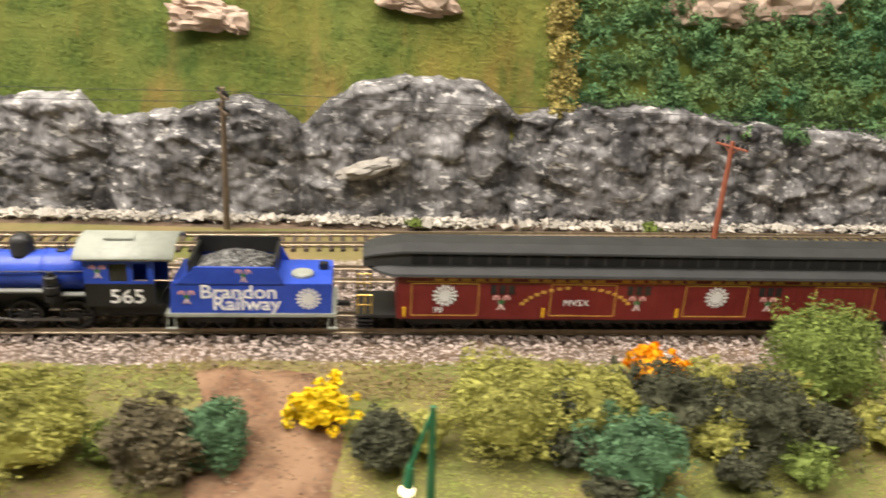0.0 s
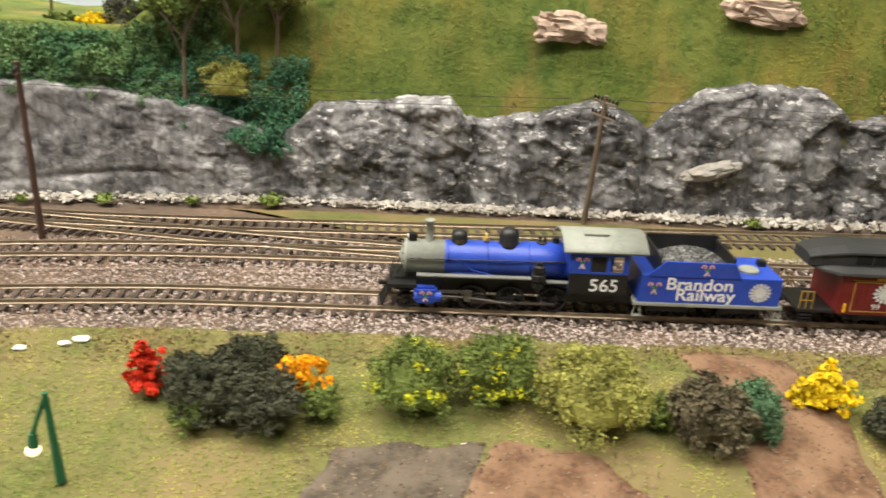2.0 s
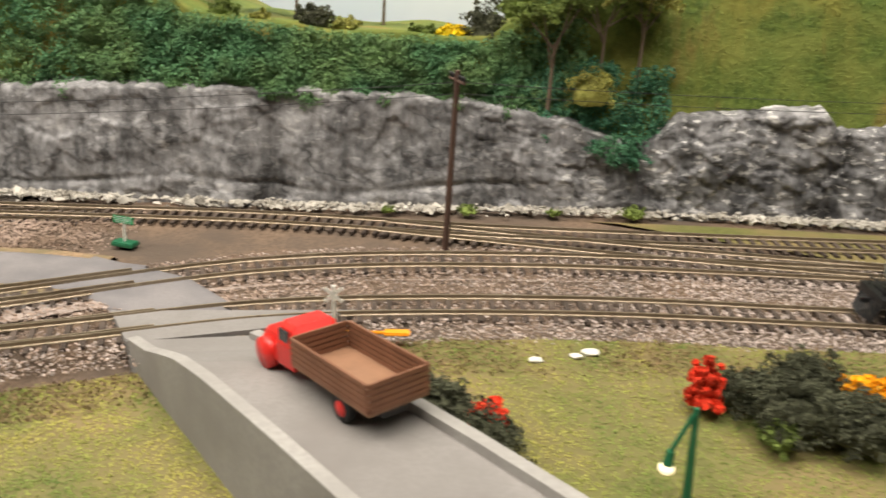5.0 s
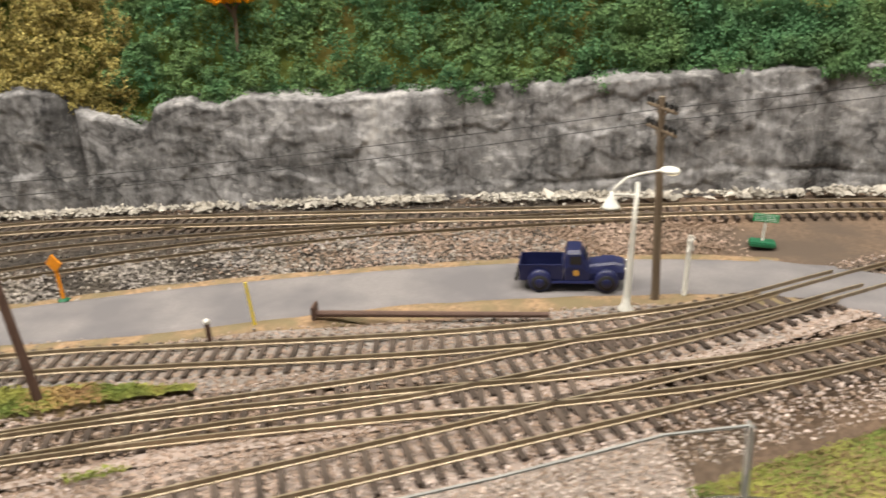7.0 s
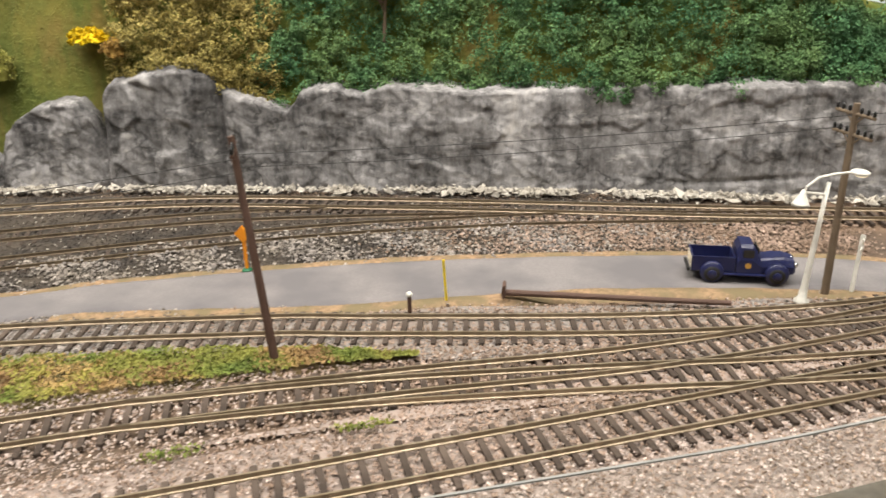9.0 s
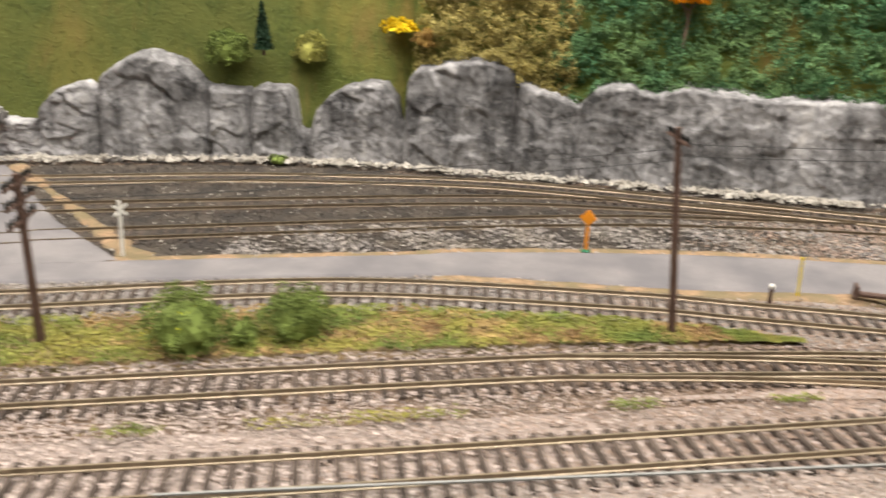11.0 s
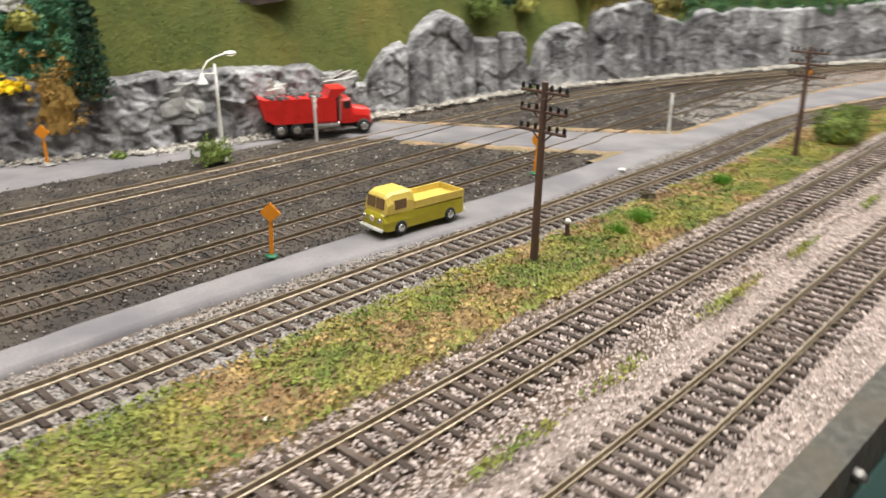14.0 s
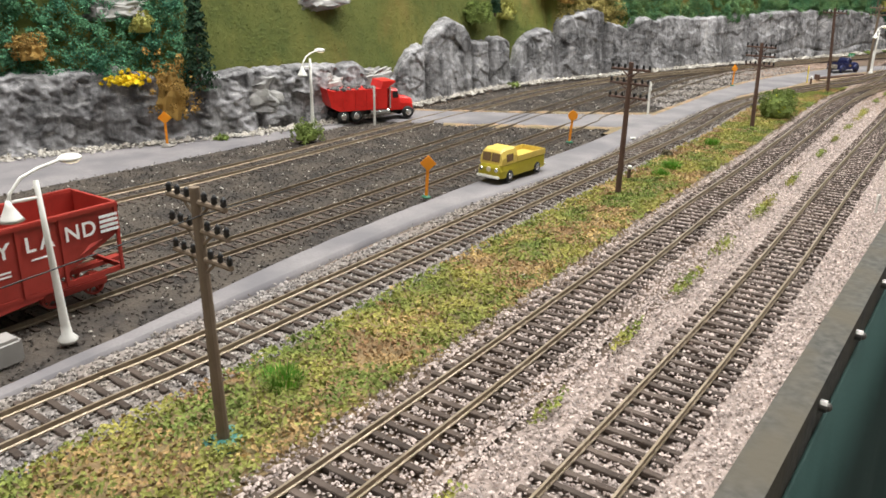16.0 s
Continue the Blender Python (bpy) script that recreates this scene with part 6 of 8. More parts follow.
def post_sign(x, y, h, shape, lean=0.0, turn=0.0):
    t = thing("warning_sign", "orange warning sign on an orange post with dark foot", "road sign", pose(x, y, -0.001, 0, lean, turn), "orange road signs")
    bm = bmesh.new()
    box(bm, -0.0009, 0.0009, -0.0005, 0.0005, 0, h * 0.75, 0.0002)
    part("post", bm, P_ORANGE, t)
    bm = bmesh.new()
    if shape == "diamond":
        box(bm, -0.0035, 0.0035, -0.0005, 0.0004, -0.0035, 0.0035, 0.0002, pose(0, -0.0004, h - 0.0045) @ Matrix.Rotation(math.pi / 4, 4, "Y"))
    else:
        rod(bm, (0, -0.0009, h - 0.004), (0, 0, h - 0.004), 0.0038, n=18)
    part("sign_plate", bm, P_ORANGE, t, "orange plate")
    bm = bmesh.new()
    ball(bm, (0, 0, 0.0004), 0.003, 0.35, 12, 6)
    part("foot", bm, P_DKGREEN, t, "dark green glue foot", True)
    return t


post_sign(-0.906, 0.314, 0.025, "diamond", 0, -10)
post_sign(-1.3, 0.158, 0.026, "round", 4, -30)
post_sign(-1.483, 0.078, 0.026, "diamond", 3, -30)
post_sign(-1.583, 0.295, 0.027, "diamond", 0, -20)


def crossbuck(x, y, h, lean=0.0, turn=0.0):
    t = thing("crossbuck_sign", "small white railway crossing sign on a slim post", "crossing sign", pose(x, y, -0.001, 0, lean, turn), "crossing signs")
    bm = bmesh.new()
    box(bm, -0.0008, 0.0008, -0.0009, 0.0009, 0, h, 0.0002)
    part("post", bm, P_POST, t)
    for a in (40, -40):
        bm = bmesh.new()
        box(bm, -0.0048, 0.0048, -0.0009, -0.0005, -0.0008, 0.0008, 0.0001, pose(0, -0.0001 * (a > 0), h * 0.84) @ Matrix.Rotation(math.radians(a), 4, "Y"))
        part("sign_board", bm, P_POST, t)
    return t


crossbuck(-0.604, 0.318, 0.028, 10, 62)
crossbuck(-0.419, 0.279, 0.024, 0)
crossbuck(-1.145, 0.222, 0.031, 3, 60)
crossbuck(-1.404, 0.297, 0.034, -4, 60)

t = thing("street_sign", "small green street name sign on a white post", "street sign", pose(-0.556, 0.381, -0.001, 0, 4, -8))
bm = bmesh.new()
box(bm, -0.0007, 0.0007, -0.0005, 0.0005, 0, 0.013, 0.0001)
part("post", bm, P_POST, t)
bm = bmesh.new()
box(bm, -0.0062, 0.0062, -0.001, -0.0004, 0.012, 0.0165, 0.0003)
sg = part("sign_plate", bm, P_SIGN, t, "green plate with white border")
for z_ in (0.0128, 0.0138, 0.0148, 0.0158):
    bm = bmesh.new()
    box(bm, -0.0052, 0.0052, -0.0011, -0.00095, z_, z_ + 0.0002)
    part("print_bar", bm, P_WHITE, sg)
bm = bmesh.new()
box(bm, -0.0065, 0.0065, -0.004, 0.004, -0.001, 0.0016, 0.0006)
part("foot", bm, P_DKGREEN, t, "dark green foot")

t = thing("marker_post", "thin yellow marker post beside the road", "marker post", pose(-0.796, 0.288, -0.001, 0, -3, 0))
bm = bmesh.new()
box(bm, -0.0006, 0.0006, -0.0004, 0.0004, 0, 0.021, 0.0001)
part("post", bm, P_LEMON, t)
for x_, y_ in ((-0.811, 0.273), (-1.345, 0.046)):
    t = thing("switch_stand", "short dark post with white cap beside the track", "switch stand", pose(x_, y_, -0.001), "switch stands")
    bm = bmesh.new()
    box(bm, -0.0009, 0.0009, -0.0009, 0.0009, 0, 0.008, 0.0002)
    part("post", bm, P_POLE, t)
    bm = bmesh.new()
    ball(bm, (0, 0, 0.0092), 0.0015, 1, 10, 6)
    part("cap", bm, P_POST, t, "white cap", True)
t = thing("fallen_pole", "brown pole lying on the ground beside the road", "pole", Matrix())
bm = bmesh.new()
rod(bm, (-0.77, 0.293, 0.0022), (-0.664, 0.294, 0.0012), 0.0016, 0.0013, 10)
part("pole", bm, P_POLE, t)
bm = bmesh.new()
box(bm, -0.7695, -0.768, 0.289, 0.2965, 0.0005, 0.007, 0.0003)
part("cross_piece", bm, P_POLE, t)
t = thing("orange_paddle", "orange plastic paddle lying at the ballast edge", "paddle", pose(-0.405, 0.276, 0.0035, 0, 0, 4))
bm = bmesh.new()
box(bm, -0.013, 0.008, -0.0008, 0.0008, 0, 0.001, 0.0003)
part("handle", bm, P_ORANGE, t)
bm = bmesh.new()
box(bm, 0.007, 0.018, -0.0025, 0.0025, -0.0002, 0.0012, 0.0006)
part("blade", bm, P_ORANGE, t)


def bracket_lamp(x, y, z, h):
    t = thing("garden_lamp", "dark green bracket lamp post with lit bulb on the bank", "lamp post", pose(x, y, z), "green lamps")
    bm = bmesh.new()
    rod(bm, (0.001, 0, 0), (0, 0, h), 0.0017, 0.0009, 10)
    part("post", bm, P_DKGREEN, t)
    bm = bmesh.new()
    rod(bm, (0, 0, h * 0.97), (-0.006, 0, h * 0.55), 0.0008, n=8)
    rod(bm, (-0.006, 0, h * 0.55), (-0.0065, 0, h * 0.4), 0.0013, 0.0018, 10)
    part("bracket", bm, P_DKGREEN, t)
    bm = bmesh.new()
    ball(bm, (-0.0067, 0, h * 0.36), 0.0026, 0.8, 12, 8)
    part("bulb", bm, P_GLOW, t, "glowing warm bulb", True)


bracket_lamp(-0.29, 0.2, -0.014, 0.035)
bracket_lamp(0.03, 0.197, -0.015, 0.046)


# ---- road vehicles ----
P_NAVY = plain("navy_paint", (0.012, 0.016, 0.07), 0.35)
P_TYRE = plain("black_tyre", (0.015, 0.015, 0.015), 0.8)
P_CHROME = plain("chrome", (0.7, 0.7, 0.68), 0.2, 0.9)
P_OLIVE = plain("mustard_paint", (0.36, 0.3, 0.02), 0.35)
P_OLIVE2 = plain("pale_mustard", (0.62, 0.46, 0.1), 0.35)
P_WOOD = plain("brown_wood_bed", (0.2, 0.085, 0.045), 0.6)
P_PANE = plain("brown_tinted_pane", (0.17, 0.105, 0.05), 0.2)
P_BEDF = plain("brown_bed_floor", (0.27, 0.14, 0.08), 0.6)


def road_wheel(parent, x, y, r, wdt=1.6, hub=None):
    bm = bmesh.new()
    s = 1 if y > 0 else -1
    revolve(bm, [(r * 0.55 * MM, -wdt / 2 * MM), (r * 0.9 * MM, -wdt / 2 * MM), (r * MM, -wdt * 0.3 * MM), (r * MM, wdt * 0.3 * MM), (r * 0.9 * MM, wdt / 2 * MM), (r * 0.55 * MM, wdt / 2 * MM)], pose(x * MM, y * MM, r * MM, 90, 0, 0), 20)
    wl = part("wheel", bm, P_TYRE, parent, "black tyre", True)
    bm = bmesh.new()
    revolve(bm, [(r * 0.58 * MM, 0), (r * 0.5 * MM, 0.3 * MM), (r * 0.2 * MM, 0.4 * MM), (0.1 * MM, 0.6 * MM)], pose(x * MM, (y + s * wdt / 2) * MM, r * MM, -90 * s, 0, 0), 16)
    part("rim", bm, hub or P_CHROME, wl, smooth=True)


def shell(bm, sections):
    """A body from cross sections (x, half width low, half width high, z low, z high)."""
    rings = []
    for x, w0, w1, z0, z1 in sections:
        c = 0.25 * (z1 - z0)
        pts = [(-w0, z0), (w0, z0), (w0 * 1.0, z0 + 0.5 * (z1 - z0)), (w1, z1 - c * 0.4), (w1 * 0.8, z1), (-w1 * 0.8, z1), (-w1, z1 - c * 0.4), (-w0, z0 + 0.5 * (z1 - z0))]
        rings.append([bm.verts.new((x * MM, y * MM, z * MM)) for y, z in pts])
    for a, b in zip(rings, rings[1:]):
        for i in range(8):
            bm.faces.new((a[i], a[(i + 1) % 8], b[(i + 1) % 8], b[i]))
    bm.faces.new(rings[0][::-1])
    bm.faces.new(rings[-1])
    bmesh.ops.recalc_face_normals(bm, faces=bm.faces)
    return bm


def open_box(bm, x0, x1, w, z0, z1, th=0.7):
    box(bm, x0 * MM, x1 * MM, -w * MM, w * MM, z0 * MM, (z0 + th) * MM)
    box(bm, x0 * MM, x1 * MM, -w * MM, (-w + th) * MM, (z0 + th) * MM, z1 * MM)
    box(bm, x0 * MM, x1 * MM, (w - th) * MM, w * MM, (z0 + th) * MM, z1 * MM)
    box(bm, x0 * MM, (x0 + th) * MM, (-w + th) * MM, (w - th) * MM, (z0 + th) * MM, z1 * MM)
    box(bm, (x1 - th) * MM, x1 * MM, (-w + th) * MM, (w - th) * MM, (z0 + th) * MM, z1 * MM)
    return bm


def pickup_truck(m):
    t = thing("pickup_truck", "navy blue vintage pickup truck parked on the road", "pickup truck", m)
    part("hood", shell(bmesh.new(), [(31, 7, 6, 4, 11), (44, 7.4, 5.6, 4, 12.5), (49, 7, 5, 4.5, 11.5), (50, 6, 4, 5, 10)]), P_NAVY, t, smooth=False)
    part("cab", shell(bmesh.new(), [(21.5, 8.6, 7, 4, 16), (23, 8.8, 7.4, 4, 19), (29, 8.8, 7.4, 4, 19), (33, 8.6, 6.6, 4, 12.5)]), P_NAVY, t)
    for s in (-1, 1):
        bm = bmesh.new()
        box(bm, 24.2 * MM, 29.4 * MM, s * 8.35 * MM - 0.3 * MM, s * 8.35 * MM + 0.3 * MM, 12.6 * MM, 16.8 * MM, 0.2 * MM)
        part("side_window", bm, P_GLASS, t)
        for x in (10, 41):
            bm = bmesh.new()
            revolve(bm, [(5.6 * MM, -1.4 * MM), (5.8 * MM, 0), (5.2 * MM, 1.4 * MM)], pose(x * MM, s * 9 * MM, 4.6 * MM, 90, 0, 0), 20)
            part("fender", bm, P_NAVY, t, smooth=True)
            road_wheel(t, x, s * 9.6, 4.0, 2.4, P_NAVY)
        bm = bmesh.new()
        box(bm, 12 * MM, 38 * MM, s * 9.4 * MM - 1 * MM, s * 9.4 * MM + 1 * MM, 3.6 * MM, 4.3 * MM, 0.2 * MM)
        part("running_board", bm, P_NAVY, t)
        bm = bmesh.new()
        ball(bm, (50 * MM, s * 5.4 * MM, 9 * MM), 1.3 * MM)
        part("headlight", bm, P_CHROME, t, smooth=True)
    bm = bmesh.new()
    box(bm, 30.2 * MM, 30.8 * MM, -6 * MM, 6 * MM, 13 * MM, 17 * MM, 0.2 * MM, Matrix.Translation((1.2 * MM, 0, 0)))
    part("windshield", bm, P_GLASS, t)
    part("bed", open_box(bmesh.new(), 0, 21, 8.2, 4.5, 12.5), P_NAVY, t)
    bm = bmesh.new()
    for z_ in (6, 7.5, 9, 10.5):
        box(bm, -0.3 * MM, 0.1 * MM, -7 * MM, 7 * MM, z_ * MM, (z_ + 0.6) * MM)
    part("tailgate_print", bm, P_CREAM, t)
    bm = bmesh.new()
    box(bm, -2 * MM, -0.6 * MM, -8 * MM, 8 * MM, 4 * MM, 5.6 * MM, 0.3 * MM)
    part("bumper", bm, P_BLACK, t)
    bm = bmesh.new()
    rod(bm, (27 * MM, -8.9 * MM, 8.6 * MM), (27 * MM, -9.05 * MM, 8.6 * MM), 1.5 * MM, n=16)
    part("door_emblem", bm, P_GOLD, t, "round gold door emblem")


pickup_truck(pose(-0.678, 0.331, 0.0006, 0, 0, -2) @ Matrix.Diagonal((0.98, 0.98, 0.97, 1)))


def van_pickup(m):
    t = thing("van_pickup", "mustard yellow van-type pickup with open bed on the road", "pickup truck", m)
    part("body", shell(bmesh.new(), [(0, 8.6, 8.4, 4, 11.5), (1.5, 9.4, 9.2, 3, 12), (35, 9.4, 9.2, 3, 12), (49, 9.4, 8.6, 3, 12), (51.5, 9.0, 7.4, 3.4, 11.4), (52.5, 7.6, 6, 4.4, 9.6)]), P_OLIVE, t)
    part("cab_top", shell(bmesh.new(), [(33, 8.8, 7.6, 11.4, 20.4), (35, 9, 7.8, 11.4, 21.6), (45.5, 9, 7.8, 11.4, 21.5), (48.2, 8.9, 7.4, 11.4, 20.6), (49.4, 8.8, 7.0, 11.4, 19.4), (50.4, 8.6, 6.9, 11.4, 12.2)]), P_OLIVE2, t, "pale mustard cab roof")
    bm = bmesh.new()
    for s in (-1, 1):
        box(bm, -0.35 * MM, 0.35 * MM, (0.4 if s > 0 else -6.7) * MM, (6.7 if s > 0 else -0.4) * MM, -2.7 * MM, 2.7 * MM, 0.2 * MM, pose(49.95 * MM, 0, 16.1 * MM, 0, -7, 0))
    part("windshield", bm, P_PANE, t, "brown tinted windshield")
    for s in (-1, 1):
        bm = bmesh.new()
        box(bm, 38 * MM, 45.4 * MM, s * 8.9 * MM - 0.25 * MM, s * 8.9 * MM + 0.25 * MM, 13 * MM, 18 * MM, 0.2 * MM)
        part("side_window", bm, P_PANE, t)
        for x in (10, 42):
            road_wheel(t, x, s * 8.9, 3.7, 2.0, P_CHROME)
        bm = bmesh.new()
        rod(bm, (52 * MM, s * 6 * MM, 8.4 * MM), (52.9 * MM, s * 6 * MM, 8.2 * MM), 1.5 * MM, 1.2 * MM, 14)
        part("headlight", bm, P_CHROME, t)
    part("bed", open_box(bmesh.new(), 0.5, 33, 9.4, 11.6, 15.4), P_OLIVE2, t, "open pale bed")
    for x, nm in ((53, "front_bumper"), (-1, "rear_bumper")):
        bm = bmesh.new()
        box(bm, (x - 0.8) * MM, (x + 0.8) * MM, -9 * MM, 9 * MM, 3 * MM, 4.8 * MM, 0.5 * MM)
        part(nm, bm, P_POST, t, "white bumper")
    bm = bmesh.new()
    rod(bm, (52.3 * MM, 0, 8.6 * MM), (52.9 * MM, 0, 8.5 * MM), 1.7 * MM, n=16)
    part("front_badge", bm, P_CREAM, t)


van_pickup(pose(-1.382, 0.101, 0.0006, 0, 0, 198) @ Matrix.Diagonal((1.0, 1.0, 1.0, 1)))


def dump_truck(m):
    t = thing("dump_truck", "bright red toy dump truck parked below the rock face", "dump truck", m)
    bm = bmesh.new()
    prism(bm, [(0, 33 * MM), (-2 * MM, 36 * MM), (0 * MM, 14 * MM), (6 * MM, 9 * MM), (54 * MM, 9 * MM), (54 * MM, 28 * MM), (57 * MM, 35 * MM)] if False else [(-3 * MM, 30 * MM), (1 * MM, 14 * MM), (8 * MM, 10 * MM), (54 * MM, 10 * MM), (54 * MM, 28 * MM), (2 * MM, 28 * MM)], -12 * MM, 12 * MM)
    body = part("dump_body", bm, P_RED, t, "bright red tipping body")
    bm = bmesh.new()
    prism(bm, [(48 * MM, 28 * MM), (54 * MM, 28 * MM), (62 * MM, 33 * MM), (62 * MM, 34.2 * MM), (50 * MM, 34.2 * MM)], -12 * MM, 12 * MM)
    part("cab_guard", bm, P_RED, t)
    bm = bmesh.new()
    for k in range(40):
        ball(bm, (random.uniform(4, 47) * MM, random.uniform(-10, 10) * MM, 28.2 * MM), random.uniform(1.5, 3) * MM, 0.8, 7, 5)
    part("coal_load", bm, P_COAL, t, "dark load", True)
    part("cab", shell(bmesh.new(), [(56, 10, 9.4, 8, 25), (58, 10.4, 9.6, 8, 26.6), (65, 10.4, 9.4, 8, 26.6), (68, 10.2, 9, 8, 19)]), P_RED, t)
    part("hood", shell(bmesh.new(), [(67, 8.4, 7, 8, 19.5), (78, 8.2, 6.6, 7, 18), (81, 7.8, 6, 6.6, 16.5)]), P_RED, t)
    for s in (-1, 1):
        bm = bmesh.new()
        box(bm, 60 * MM, 65.4 * MM, s * 9.9 * MM - 0.4 * MM, s * 9.9 * MM + 0.4 * MM, 18.6 * MM, 24.4 * MM, 0.2 * MM)
        part("side_window", bm, P_GLASS, t)
        for x in (12, 24, 75):
            road_wheel(t, x, s * 10, 5.2, 4.0, P_CHROME)
        bm = bmesh.new()
        rod(bm, (57 * MM, s * 10.6 * MM, 10 * MM), (57 * MM, s * 10.6 * MM, 30 * MM), 0.9 * MM, n=10)
        part("exhaust_stack", bm, P_CHROME, t)
        bm = bmesh.new()
        rod(bm, (38 * MM, s * 10 * MM, 7 * MM), (56 * MM, s * 10 * MM, 7 * MM), 2.6 * MM, n=14)
        part("fuel_tank", bm, P_CHROME, t)
        for j in range(4):
            bm = bmesh.new()
            x = 12 + j * 11
            box(bm, x * MM, (x + 1) * MM, s * 12.2 * MM - 0.3 * MM, s * 12.2 * MM + 0.3 * MM, 11 * MM, 27 * MM)
            part("body_rib", bm, P_RED, body)
    bm = bmesh.new()
    box(bm, 4 * MM, 80 * MM, -6 * MM, 6 * MM, 5 * MM, 9 * MM)
    part("chassis", bm, P_BLACK, t)
    bm = bmesh.new()
    box(bm, 81 * MM, 82.4 * MM, -10 * MM, 10 * MM, 4 * MM, 8 * MM, 0.4 * MM)
    part("front_bumper", bm, P_CHROME, t)


dump_truck(pose(-1.438, 0.324, 0.0006, 0, 0, -4) @ Matrix.Diagonal((1.0, 1.0, 1.0, 1)))


def stake_truck(m):
    t = thing("stake_truck", "red flatbed truck with brown wooden bed on the ramp", "truck", m)
    part("hood", shell(bmesh.new(), [(58, 8, 7, 5, 14), (70, 7.6, 6, 4.6, 13), (74, 6.6, 4.6, 5, 11.5)]), P_RED, t)
    part("cab", shell(bmesh.new(), [(46, 9.4, 8, 5, 18), (48, 9.6, 8.4, 5, 20), (56, 9.6, 8.2, 5, 20), (60, 9.2, 7.4, 5, 14)]), P_RED, t)
    for s in (-1, 1):
        bm = bmesh.new()
        revolve(bm, [(5.6 * MM, -2 * MM), (6 * MM, 0), (5.2 * MM, 2 * MM)], pose(66 * MM, s * 8.6 * MM, 5.4 * MM, 90, 0, 0), 20)
        part("fender", bm, P_RED, t, smooth=True)
        road_wheel(t, 66, s * 9, 4.6, 2.6, P_RED)
        road_wheel(t, 16, s * 9, 4.6, 3.4, P_RED)
        bm = bmesh.new()
        box(bm, 49.5 * MM, 56 * MM, s * 8.9 * MM - 0.4 * MM, s * 8.9 * MM + 0.4 * MM, 13.6 * MM, 18 * MM, 0.2 * MM)
        part("side_window", bm, P_GLASS, t)
        for j in range(5):
            bm = bmesh.new()
            z0 = 9.6 + j * 1.9
            box(bm, 0, 44 * MM, s * 11 * MM - 0.5 * MM, s * 11 * MM + 0.5 * MM, z0 * MM, (z0 + 1.6) * MM, 0.15 * MM)
            part("side_board", bm, P_WOOD, t)
    for x in (0, 44):
        for j in range(5):
            bm = bmesh.new()
            z0 = 9.6 + j * 1.9
            box(bm, (x - 0.5) * MM, (x + 0.5) * MM, -10.4 * MM, 10.4 * MM, z0 * MM, (z0 + 1.6) * MM, 0.15 * MM)
            part("end_board", bm, P_WOOD, t)
    bm = bmesh.new()
    box(bm, 0, 44.5 * MM, -11 * MM, 11 * MM, 8.2 * MM, 9.5 * MM, 0.2 * MM)
    part("bed_floor", bm, P_BEDF, t, "brown wooden bed floor")
    bm = bmesh.new()
    box(bm, 2 * MM, 72 * MM, -4.5 * MM, 4.5 * MM, 5 * MM, 8.2 * MM)
    part("chassis", bm, P_BLACK, t)
    bm = bmesh.new()
    box(bm, 74.5 * MM, 76 * MM, -8.4 * MM, 8.4 * MM, 4 * MM, 6 * MM, 0.4 * MM)
    part("bumper", bm, P_CHROME, t)


stake_truck(pose(-0.38, 0.183, 0.0178, 0, 3.2, 133) @ Matrix.Diagonal((1.0, 1.0, 1.0, 1)))


